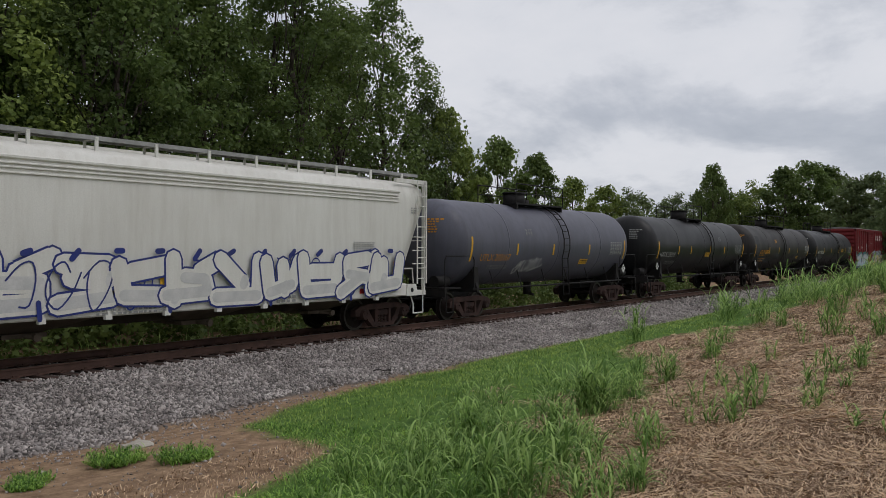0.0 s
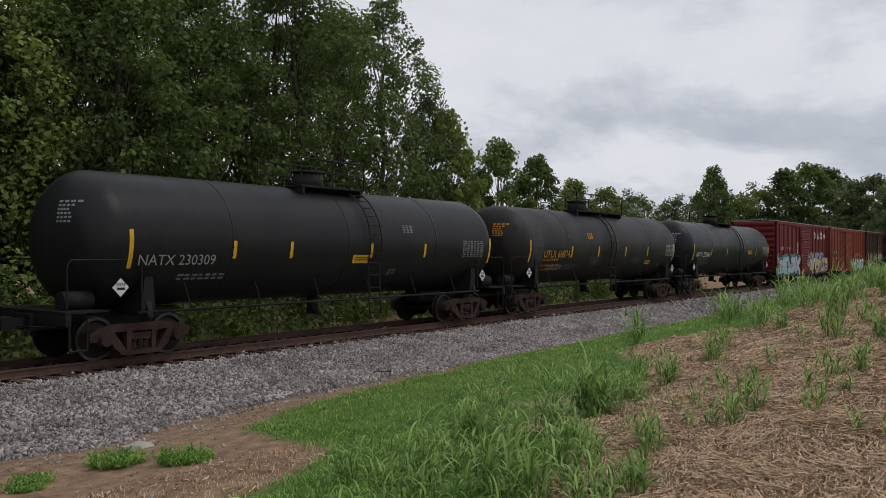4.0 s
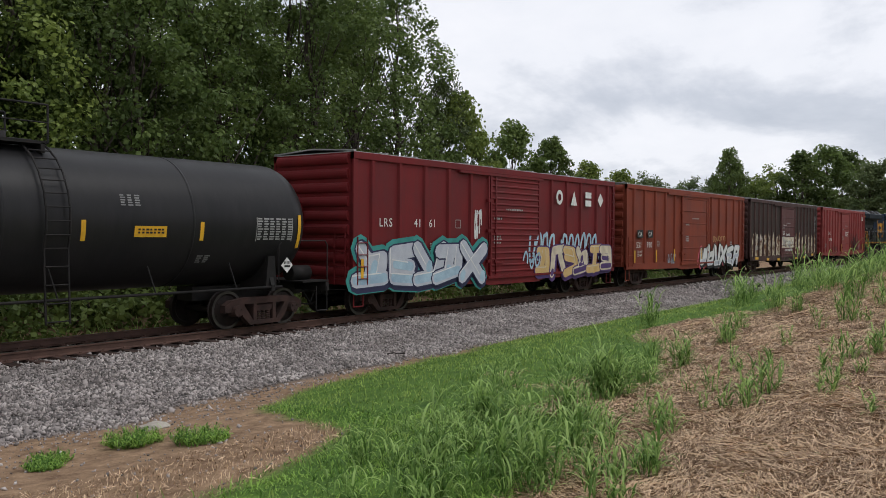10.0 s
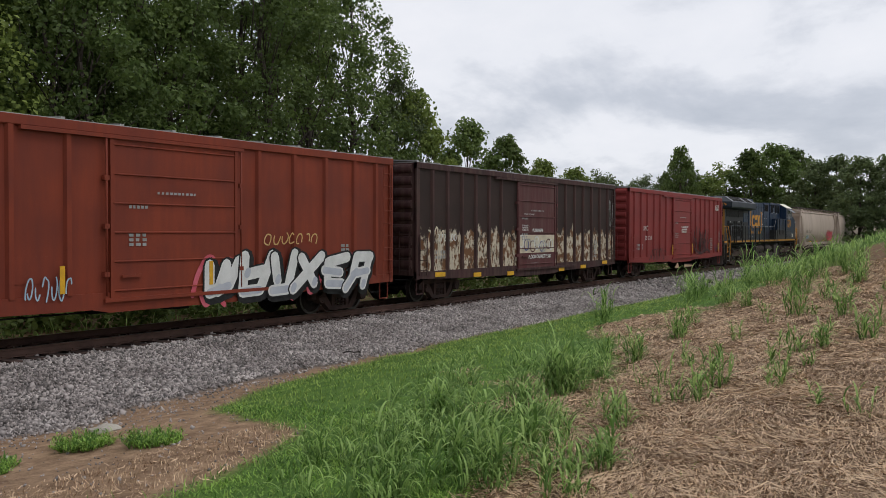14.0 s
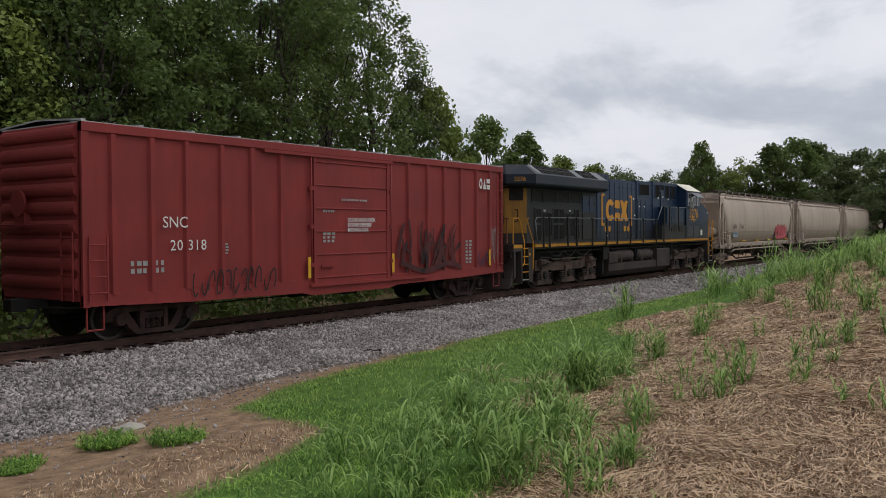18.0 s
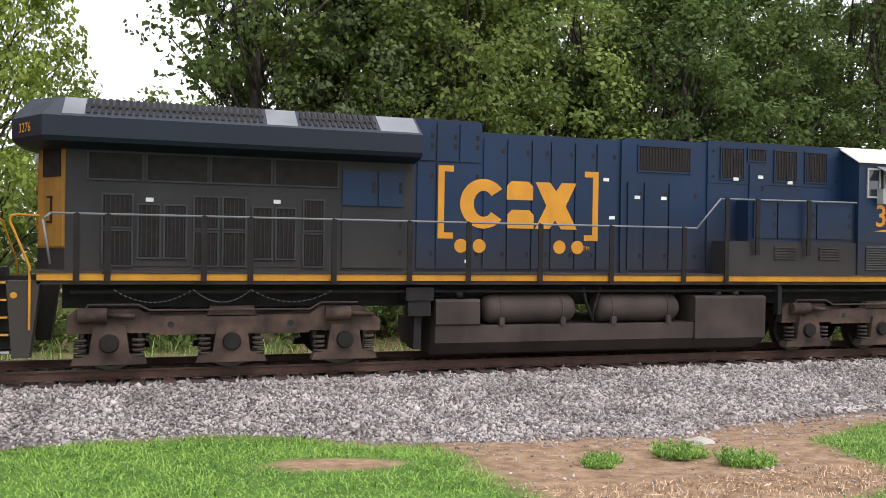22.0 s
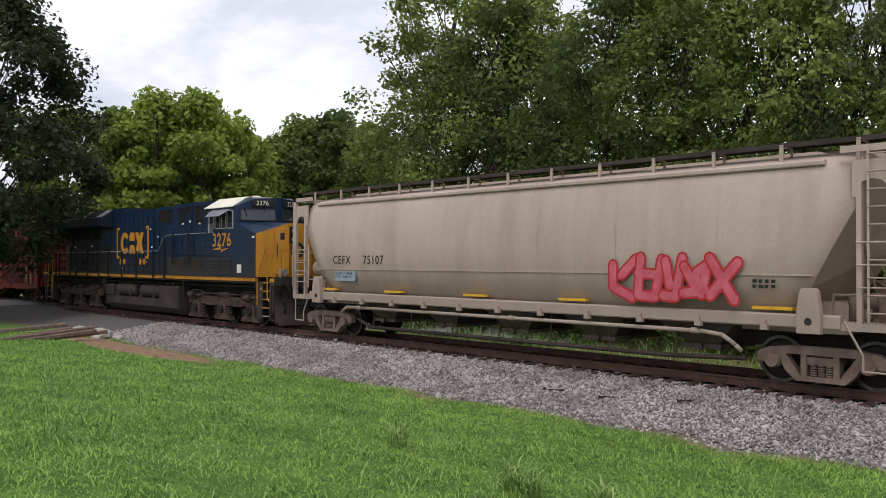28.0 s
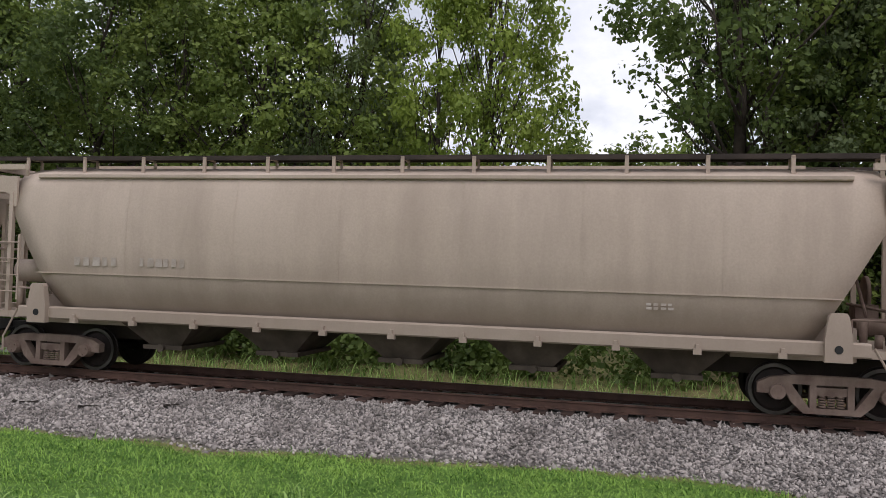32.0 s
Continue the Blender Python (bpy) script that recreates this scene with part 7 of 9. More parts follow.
ring = [[bm.verts.new((11.624, -0.1 + r * 0.3 * math.cos(t), 2.75 + r * 0.28 * math.sin(t))) for t in np.linspace(0, 2 * math.pi, k, endpoint=False)] for r in (1.0, 0.6)]
for i in range(k):
    bm.faces.new((ring[0][i], ring[1][i], ring[1][(i + 1) % k], ring[0][(i + 1) % k]))
part("company_mark", bm, M_BLUE, nose, "dark blue ring mark")
# windscreens and number boards
for s in (-1, 1):
    bm = B()
    c = [(9.86 + 0.012, 1.4, 3.84), (10.24, 0.16, 3.84), (10.2, 0.16, 4.27), (9.815 + 0.012, 1.4, 4.24)]
    fr_ = []
    for q in c:
        fr_.append(bm.verts.new((q[0] + 0.035, q[1] * s, q[2])))
    bm.faces.new(fr_ if s > 0 else fr_[::-1])
    g = lp("windscreen", bm, M_GLASS, "dark reflecting windscreen")
    bm = B()
    for p, q in zip(c, c[1:] + c[:1]):
        rod(bm, (p[0] + 0.02, p[1] * s, p[2]), (q[0] + 0.02, q[1] * s, q[2]), 0.028, 6)
    part("windscreen_frame", bm, M_GREYHOOD, g)
    for yy in (1.3, 0.6):
        bm = B(); rod(bm, (9.95 + (1.3 - yy) * 0.25, yy * s, 4.33), (9.95 + (1.3 - yy) * 0.25, (yy - 0.12) * s, 3.98), 0.014, 5)
        part("wiper", bm, M_GRILLE, g)
    bm = B()
    q0, q1 = Vector((9.97, s * 1.0, 4.36)), Vector((10.17, s * 0.2, 4.36))
    o = Vector((0.08, s * 0.02, 0))
    vs = [bm.verts.new(p) for p in (q0, q1, q1 + o, q0 + o)] + [bm.verts.new(p + Vector((0, 0, 0.25))) for p in (q0, q1, q1 + o, q0 + o)]
    for f in ((0, 1, 2, 3), (4, 5, 6, 7), (0, 1, 5, 4), (1, 2, 6, 5), (2, 3, 7, 6), (3, 0, 4, 7)):
        bm.faces.new([vs[i] for i in f])
    bmesh.ops.recalc_face_normals(bm, faces=bm.faces)
    nb = lp("number_board", bm, M_BLACKMARK, "black number board")
    ob = letters("3276", 0.24, 0, 0, 0, M_CREAM, loco)
    turn = math.degrees(math.atan2(0.8, 0.2))
    if s < 0:
        ob.matrix_basis = pose(10.09, -0.89, 4.4, 90, 0, turn)
    else:
        ob.matrix_basis = pose(10.275, 0.32, 4.4, 90, 0, 180 - turn)
bm = B(); rod(bm, (8.6, 0, 4.72), (8.6, 0, 4.86), 0.16, 14)
lp("antenna_dome", bm, M_CREAM)
# lettering on the hood: plain shapes for the company mark
LY = HY - 0.034
for x0, x1, s in ((-2.36, -2.04, 1), (0.85, 1.17, -1)):
    bm = B()
    e = x0 if s > 0 else x1
    sec = [(e, 2.45), (e + s * 0.32, 2.45), (e + s * 0.32, 2.57), (e + s * 0.13, 2.57), (e + s * 0.13, 3.78), (e + s * 0.32, 3.78), (e + s * 0.32, 3.9), (e, 3.9)]
    prism_y(bm, sec[::s], LY - 0.004, LY)
    lp("bracket_mark", bm, M_ORANGE, "gold bracket stripe")
k = 30
bm = B()
turns = np.linspace(math.radians(38), math.radians(322), k)
ring = [[bm.verts.new((-1.4 + rx * math.cos(t), LY - 0.004, 3.16 + rz * math.sin(t))) for t in turns] for rx, rz in ((0.5, 0.5), (0.21, 0.26))]
for i in range(k - 1):
    bm.faces.new((ring[0][i], ring[1][i], ring[1][i + 1], ring[0][i + 1]))
lp("company_mark", bm, M_ORANGE, "gold open ring of the company mark")
for z0, z1, a, b in ((3.26, 3.64, -0.9, -0.32), (2.68, 3.06, -0.88, -0.3)):
    bm = B(); prism_y(bm, [(a, z0), (b, z0), (b, z1 - 0.1), (b - 0.1, z1), (a + 0.1, z1), (a, z1 - 0.1)], LY - 0.004, LY)
    lp("company_mark", bm, M_ORANGE, "gold bar of the company mark")
bm = B()
prism_y(bm, [(-0.27, 2.68), (0.06, 2.68), (0.18, 2.86), (0.32, 2.68), (0.68, 2.68), (0.42, 3.16), (0.66, 3.64), (0.32, 3.64), (0.2, 3.46), (0.06, 3.64), (-0.27, 3.64), (-0.02, 3.16)], LY - 0.004, LY)
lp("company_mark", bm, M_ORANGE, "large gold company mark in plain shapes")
for x in (-1.87, -1.48, 0.29, 0.7):
    bm = B(); spin_y(bm, [(LY - 0.004, 0.14), (LY, 0.14)], x, 2.31, 18)
    lp("round_mark", bm, M_ORANGE, "gold wheel dot")
letters("TM", 0.12, 0.82, 2.25, LY - 0.003, M_ORANGE, loco)
letters("3276", 0.7, 7.97, 2.9, CW - 0.006, M_ORANGE, loco, spread=1.05, weight=0.008)
bm = B()
prism_y(bm, [(7.95, 2.78), (8.7, 2.88), (8.55, 2.76), (9.25, 2.84), (8.6, 2.66), (8.7, 2.76)], CW - 0.006, CW - 0.002)
lp("bolt_mark", bm, M_ORANGE, "gold lightning stripe")
bm = B(); box(bm, 7.55, 9.6, CW - 0.012, CW, 2.52, 2.55)
lp("cab_band", bm, M_GREYHOOD)
for x0 in (7.72, 8.68):
    bm = B()
    for i in range(10):
        prism_x(bm, [(CW - 0.002, 1.9 + i * 0.055), (CW - 0.03, 1.9 + i * 0.055), (CW - 0.002, 1.945 + i * 0.055)], x0, x0 + 0.8)
    lp("louvre", bm, M_GREYHOOD, "grey louvred vent")
bm = B(); box(bm, 9.85, 10.15, CW - 0.01, CW, 1.92, 2.22)
lp("notice_plate", bm, M_CREAM, "pale notice plate")
for x, z, y in ((-7.75, 3.05, HY), (-5.5, 3.08, HY), (2.1, 3.4, HY), (2.75, 3.4, HY), (1.35, 3.75, HY), (1.5, 2.95, HY), (-1.72, 2.0, HY), (5.2, 3.95, -1.02), (4.55, 3.88, -1.02), (6.0, 3.85, -1.02), (11.0, 3.2, CW)):
    bm = B(); box(bm, x - 0.065, x + 0.065, y - 0.038, y - 0.0, z - 0.035, z + 0.035)
    lp("notice_label", bm, M_WHITE, "small white notice")
# handrails
bm = B()
rail_pts = [(-9.3, WY, 1.9), (-9.42, WY, 2.65), (-9.3, WY, 2.76), (3.25, WY, 2.76), (3.83, WY, 3.4), (7.45, WY, 3.42)]
pipe(bm, rail_pts, 0.02, 8)
lp("handrail", bm, M_PLATE, "long grey handrail")
for x in (-8.89, -8.4, -6.82, -6.02, -4.52, -3.08, -1.9, -0.39, 1.19, 2.9, 3.95, 4.73, 6.08):
    zt = 2.76 if x < 3.4 else 3.42
    bm = B(); box(bm, x - 0.05, x + 0.05, WY - 0.085, WY - 0.053, 1.6 if x < 4 else 2.2, zt)
    rod(bm, (x, WY - 0.06, zt - 0.02), (x, WY, zt), 0.03, 8)
    lp("stanchion", bm, M_GRILLE, "dark flat stanchion")
# chain between stanchions over the rear truck
bm = B()
for x0, x1 in ((-8.3, -7.0), (-7.0, -6.0), (-6.0, -4.5)):
    for i in range(16):
        t = i / 16
        x, z = x0 + (x1 - x0) * t, 1.47 - 0.9 * t * (1 - t)
        rod(bm, (x, -1.5, z), (x + 0.05, -1.5, z - 0.9 * (1 - 2 * t) * 0.04), 0.014, 5)
lp("chain", bm, M_FRAME, "hanging steel chain")
# fuel tank, air tanks and battery boxes
bm = B()
prism_x(bm, [(-1.42, 0.42), (-1.15, 0.17), (1.15, 0.17), (1.42, 0.42), (1.42, 0.75), (0.6, 0.75), (-0.6, 0.75), (-1.42, 0.75)], -2.5, 5.05)
tank = lp("fuel_tank", bm, M_UNDER, "large dusty fuel tank")
bm = B()
bbox(bm, -2.5, -1.6, -1.46, -0.5, 0.74, 1.27, 0.05); bbox(bm, 3.28, 5.06, -1.47, -0.5, 0.36, 1.32, 0.05)
parts("fuel_tank_box", bm, M_UNDER, loco)
bm = B(); box(bm, 3.85, 3.93, -1.468, -1.46, 0.85, 1.22)
lp("sight_glass", bm, M_IRON, "narrow sight gauge")
for x0, x1 in ((-1.48, 0.55), (1.0, 3.0)):
    bm = B()
    r, x = 0.3, 0.12
    spin_x(bm, [(x0, 0.05), (x0 + 0.03, 0.2), (x0 + 0.12, r - 0.02), (x0 + 0.2, r), (x1 - 0.2, r), (x1 - 0.12, r - 0.02), (x1 - 0.03, 0.2), (x1, 0.05)], -1.12, 1.06, 24)
    t = lp("air_tank", bm, M_UNDER, "round grey air reservoir")
    bm = B()
    for x in (x0 + 0.35, x1 - 0.35):
        spin_x(bm, [(x - 0.02, r + 0.008), (x + 0.02, r + 0.008)], -1.12, 1.06, 24)
        box(bm, x - 0.05, x + 0.05, -1.46, -1.38, 0.75, 0.9)
    parts("strap", bm, M_UNDER, t)
bm = B()
box(bm, -2.9, -2.75, -1.3, -0.8, 0.3, 1.5); box(bm, -3.1, -2.55, -1.45, -1.0, 1.25, 1.5); box(bm, -3.05, -2.6, -1.42, -1.2, 0.95, 1.25)
for x in (-2.0, 3.9, 4.35):
    rod(bm, (x, -1.35, 1.3), (x, -1.35, 1.42), 0.08, 10)
box(bm, 5.4, 5.5, -1.45, -1.3, 0.9, 1.55)
pipe(bm, [(0.7, -1.3, 1.5), (0.75, -1.35, 1.2), (0.95, -1.3, 0.8)], 0.03, 6); pipe(bm, [(1.1, -1.3, 1.5), (0.95, -1.35, 1.1), (0.9, -1.3, 0.85)], 0.03, 6)
pipe(bm, [(-9.0, -1.35, 1.42), (5.5, -1.35, 1.42), (11.0, -1.35, 1.42)], 0.03, 6)
box(bm, -9.2, 10.9, -0.7, 0.7, 1.1, 1.56)
lp("piping", bm, M_IRON, "dark pipes and valves under the frame")


def loco_truck(x, flip):
    bm = B()
    s = -1 if flip else 1
    for y in (-1.2, 1.2):
        for q in ([(-2.75, 0.7), (-2.75, 1.0), (-2.6, 1.12), (-1.6, 1.12), (-1.4, 1.0), (-1.4, 0.7)], [(-1.4, 0.66), (-1.4, 1.0), (1.4, 1.0), (1.4, 0.66)], [(-0.45, 0.98), (-0.38, 1.16), (0.38, 1.16), (0.45, 0.98)], [(1.4, 0.7), (1.4, 1.0), (1.6, 1.15), (2.35, 1.15), (2.75, 0.9), (2.75, 0.68)]):
            prism_y(bm, q, y - 0.09, y + 0.09)
    box(bm, -2.3, 2.3, -0.5, 0.5, 0.6, 1.0)
    truck = lp("truck", bm, M_LTRUCK, "three-axle cast truck frame")
    truck.location = (x, 0, 0)
    for i, dx in enumerate((-2.06, 0.0, 2.06)):
        for y in (-1.24, 1.24):
            bm = B()
            prism_y(bm, [(dx - 0.62, 0.16), (dx + 0.62, 0.16), (dx + 0.58, 0.28), (dx + 0.33, 0.34), (dx + 0.26, 0.82), (dx - 0.26, 0.82), (dx - 0.33, 0.34), (dx - 0.58, 0.28)], y - 0.11, y + 0.11)
            jb = part("journal_box", bm, M_LTRUCK, truck)
        bm = B()
        spin_y(bm, [(-1.42, 0.05), (-1.42, 0.14), (-1.36, 0.165), (-1.34, 0.165)], dx, 0.53, 16)
        part("bearing_cap", bm, M_GRILLE, truck, "dark round bearing cap")
        bm = B()
        for sx in (-0.47, 0.47):
            bm = B()
            for k in range(4):
                rod(bm, (dx + sx, -1.25, 0.30 + k * 0.085), (dx + sx, -1.25, 0.345 + k * 0.085), 0.11, 10)
            part("coil_spring", bm, M_UNDER, truck)
        w = new("wheelset", WHEELS_L)
        w.parent = truck
        w.location = (dx, 0, 0.53)
        SPINNERS.append((w, (dx, 0, 0.53), 0.53))
    bm = B()
    for dx in (-2.35, 1.9):
        rod(bm, (dx - 0.22, -1.36, 1.02), (dx + 0.25, -1.36, 1.02), 0.13, 12); rod(bm, (dx + 0.25, -1.36, 1.02), (dx + 0.7, -1.36, 1.0), 0.04, 8)
    parts("brake_cylinder", bm, M_LTRUCK, truck)
    bm = B()
    pipe(bm, [(-2.5, -1.34, 1.05), (-2.4, -1.34, 1.2), (-1.6, -1.34, 1.2), (-1.4, -1.34, 1.1), (1.4, -1.34, 1.1), (1.6, -1.34, 1.22), (2.3, -1.34, 1.22)], 0.02, 6)
    part("pipe", bm, M_UNDER, truck)
    bm = B()
    for dx in (-1.05, 1.05):
        spin_y(bm, [(-1.295, 0.06), (-1.288, 0.06)], dx, 0.84, 12)
    part("lightening_hole", bm, M_BLACKMARK, truck)


loco_truck(-6.31, False)
loco_truck(8.4, True)
# step wells, pilots and end rails
for s, xe, dep in ((-1, -9.55, 1.5), (1, 11.2, 1.15)):
    for y in (-1.0, 1.0):
        bm = B()
        yo = math.copysign(1.5, y)
        xo = xe + s * 0.88
        prism_y(bm, [(xo - 0.03, 0.3), (xo + 0.03, 0.3), (xo + 0.05, 1.5), (xo - 0.05, 1.5)], min(yo, yo * 0.75), max(yo, yo * 0.75))
        prism_y(bm, [(xe + s * 0.06, 0.33), (xe + s * 0.32, 0.33), (xe + s * 0.42, 1.62), (xe - s * 0.1, 1.62)][::s], min(yo, yo * 0.78), max(yo, yo * 0.78))
        box(bm, min(xe + s * 0.32, xo), max(xe + s * 0.32, xo), min(yo * 0.7, yo * 0.66), max(yo * 0.7, yo * 0.66), 0.35, 1.6)
        lp("step_well", bm, M_GREYHOOD, "sooty step well with a slanting side plate")
        bm = B(); rod(bm, (xe + s * 0.3, yo, 1.38), (xe + s * 0.3, yo * 1.006, 1.38), 0.055, 14)
        lp("marker_dot", bm, M_YELLOW, "round yellow marker")
        for i in range(5):
            z = 0.42 + i * 0.29
            xa, xb = sorted((xe + s * (0.335 + 0.016 * i), xe + s * 0.84))
            bm = B(); box(bm, xa, xb, min(yo, yo * 0.72), max(yo, yo * 0.72), z, z + 0.025)
            stp = lp("step", bm, M_GREYHOOD)
            bm = B(); box(bm, xa + 0.02, xb - 0.02, yo - 0.006, yo + 0.006, z - 0.005, z + 0.03)
            part("step_edge", bm, M_YELLOW if i else M_GREYMARK, stp, "yellow step edge" if i else "worn grey step edge")
    bm = B()
    box(bm, min(xe + s * 0.85, xe + s * dep), max(xe + s * 0.85, xe + s * dep), -1.5, 1.5, 1.5, 1.77)
    lp("end_sill", bm, M_GREYHOOD, "end platform sill")
    bm = B(); box(bm, min(xe + s * 0.86, xe + s * dep), max(xe + s * 0.86, xe + s * dep), -1.51, -1.5, 1.62, 1.74)
    lp("sill_stripe", bm, M_YELLOW)
    bm = B()
    xp = xe + s * (dep - 0.25)
    prism_x(bm, [(-1.45, 1.5), (1.45, 1.5), (1.45, 0.55), (1.1, 0.15), (-1.1, 0.15), (-1.45, 0.55)], min(xp, xp + s * 0.12), max(xp, xp + s * 0.12))
    lp("pilot", bm, M_GREYHOOD, "dark pilot plate")
    bm = B()
    blade = [(0.13, 1.05), (0.17, 0.8), (0.25, 0.5), (0.36, 0.28), (0.42, 0.14), (0.37, 0.14), (0.3, 0.28), (0.19, 0.48), (0.125, 0.75)]
    prism_y(bm, [(xp + s * dx, z) for dx, z in blade][::-s], -1.4, 1.4)
    for y in (-1.36, -0.5, 0.5, 1.36):
        prism_y(bm, [(xp + s * 0.122, 0.74), (xp + s * 0.185, 0.48), (xp + s * 0.29, 0.28), (xp + s * 0.122, 0.16)][::-s], y - 0.02, y + 0.02)
    lp("plough", bm, M_UNDER, "dusty curved plough blade")
    bm = B()
    for y in (-1.35, 1.35):
        rod(bm, (xp + s * 0.12, y, 1.3), (xp + s * 0.3, y, 1.3), 0.05, 10); box(bm, xp + s * 0.21 - 0.09, xp + s * 0.21 + 0.09, y - 0.06, y + 0.06, 1.36, 1.5)
    lp("hose_bracket", bm, M_IRON)
    coupler(loco, xe + s * (dep - 0.3), s, 0.85)
    bm = B()
    for y in (-1.15, -0.75, 0.75, 1.15):
        pipe(bm, [(xp + s * 0.12, y, 1.25), (xp + s * 0.26, y, 1.05), (xp + s * 0.3, y + 0.05, 0.8), (xp + s * 0.24, y + 0.08, 0.55), (xp + s * 0.16, y + 0.1, 0.42)], 0.028, 8)
    for y in (-1.0, -0.45, 0.45):
        pipe(bm, [(xp + s * 0.15, y, 1.72), (xp + s * 0.34, y - 0.05, 1.5), (xp + s * 0.42, y + 0.1, 1.2), (xp + s * 0.36, y + 0.3, 1.02), (xp + s * 0.2, y + 0.4, 1.15)], 0.03, 8)
    lp("air_hose", bm, M_IRON, "hanging air hoses")
    bm = B()
    for y in (-1.45, 1.45):
        pipe(bm, [(xe + s * 0.06, y * 1.045, 0.8), (xe + s * 0.06, y * 1.045, 1.85), (xe + s * 0.38, y, 2.62), (xe + s * 0.36, y, 2.7), (xe + s * 0.26, y, 2.72), (xe - s * 0.02, y * 0.8, 2.72)], 0.022, 6)
        pipe(bm, [(xe + s * 0.84, y * 1.045, 0.95), (xe + s * 0.72, y * 1.045, 1.1), (xe + s * 0.72, y * 1.045, 1.85), (xe + s * 0.98, y, 2.66), (xe + s * 1.04, y, 2.72), (xe + s * (dep - 0.06), y, 2.72), (xe + s * (dep - 0.06), y, 1.78)], 0.022, 6)
    tagged(lp("corner_rail", bm, M_YELLOW, "bent corner handrails"), kind="stuff")
    bm = B()
    for y in (-1.2, -0.5, 0.5, 1.2):
        rod(bm, (xe + s * (dep - 0.05), y, 1.78), (xe + s * (dep - 0.05), y, 2.72), 0.022, 6)
    rod(bm, (xe + s * (dep - 0.05), -1.3, 2.72), (xe + s * (dep - 0.05), 1.3, 2.72), 0.022, 6)
    lp("end_rail", bm, M_RUSTRAIL if s < 0 else M_YELLOW, "end handrail")
# rear end: chamfered corners in yellow, a narrow middle face with the lights
REAR = [(-9.14, -0.98), (-9.66, -0.3), (-9.66, 0.3), (-9.14, 0.98)]
# yellow toned down for its grime and, in the colour, for shade under the wing
M_REARGOLD = surf("grimy_shaded_rear_yellow", (0.36, 0.18, 0.03), (0.26, 0.13, 0.028), 1.2, 0.6, bump=0.03, grime=(0.07, 0.045, 0.025), streak=0.6)
rear = lp("rear_end", plan_rings([(2.16, REAR), (3.93, REAR)]), M_REARGOLD, "yellow chamfered rear end")
lp("rear_base", plan_rings([(1.78, REAR), (2.155, REAR)]), M_GREYHOOD, "sooty base of the rear end")


def on_chamfer(t0, t1, z0, z1, out, name, m, label=""):
    """A plate on the near rear corner; t runs from the side to the middle face."""
    a, b = Vector((*REAR[0], 0)), Vector((*REAR[1], 0))
    nrm = Vector((-0.794, -0.607, 0))
    bm = B()
    c = [a.lerp(b, t) + Vector((0, 0, z)) for t, z in ((t0, z0), (t1, z0), (t1, z1), (t0, z1))]
    lo, up = [bm.verts.new(q) for q in c], [bm.verts.new(q + nrm * out) for q in c]
    bm.faces.new(lo[::-1]); bm.faces.new(up)
    for i in range(4):
        bm.faces.new((lo[i], lo[(i + 1) % 4], up[(i + 1) % 4], up[i]))
    bmesh.ops.recalc_face_normals(bm, faces=bm.faces)
    return part(name, bm, m, rear, label)


on_chamfer(0.04, 0.93, 2.2, 3.36, 0.03, "rear_door", M_REARGOLD)
on_chamfer(0.16, 0.8, 3.42, 3.9, 0.02, "rear_grille", M_GRILLE, "dark louvred rear grille")
for t0, t1, z0, z1 in ((0.4, 0.44, 2.6, 3.08), (0.44, 0.56, 2.6, 2.64), (0.44, 0.56, 3.04, 3.08)):
    on_chamfer(t0, t1, z0, z1, 0.06, "door_handle", M_GRILLE, "dark door handle")
for y in (-0.13, 0.13):
    bm = B(); rod(bm, (-9.74, y, 3.76), (-9.66, y, 3.76), 0.1, 14)
    part("headlight", bm, M_WHITE, rear, "round rear headlight")
bm = B(); rod(bm, (-9.72, -0.05, 3.2), (-9.66, -0.05, 3.2), 0.09, 12); box(bm, -9.68, -9.66, -0.2, 0.2, 3.1, 3.62)
part("light_plate", bm, M_RUSTRAIL, rear, "rusty light plate")
bm = B(); box(bm, -9.668, -9.66, -0.26, 0.26, 2.55, 2.85)
part("company_mark", bm, M_BLUE, rear, "dark company mark")
bm = B(); rod(bm, (12.0, -0.95, 1.95), (12.14, -0.95, 1.95), 0.13, 16); box(bm, 11.95, 12.02, -1.08, -0.82, 1.78, 2.08)
lp("ditch_light", bm, M_GREYMARK, "round ditch light")

# ---- trees ----


def leaf_mesh(name, centres, spread, count, size, material, seed, flat=0.75):
    """Leaves scattered in clumps round the centres: (n, 3), spread per clump."""
    g = np.random.default_rng(seed)
    k = len(centres)
    idx = g.integers(0, k, count)
    d = g.normal(size=(count, 3)); d /= np.linalg.norm(d, axis=1, keepdims=True)
    rad = spread[idx] * g.random(count) ** 0.45
    c = centres[idx] + d * rad[:, None] * np.array([1, 1, flat])
    n_ = d * 0.6 + g.normal(size=(count, 3)) * 0.55 + np.array([0, 0, 0.45])
    n_ /= np.linalg.norm(n_, axis=1, keepdims=True)
    u = np.cross(n_, g.normal(size=(count, 3))); u /= np.linalg.norm(u, axis=1, keepdims=True)
    w = np.cross(n_, u)
    s = (size * g.uniform(0.6, 1.35, count))[:, None]
    v = np.stack([c - u * s * 0.5, c + w * s * 0.34 + n_ * s * 0.1, c + u * s * 0.5, c - w * s * 0.34 + n_ * s * 0.1], 1)
    f = np.arange(count * 4).reshape(count, 4)
    return quads(name, v.reshape(-1, 3), f, material)


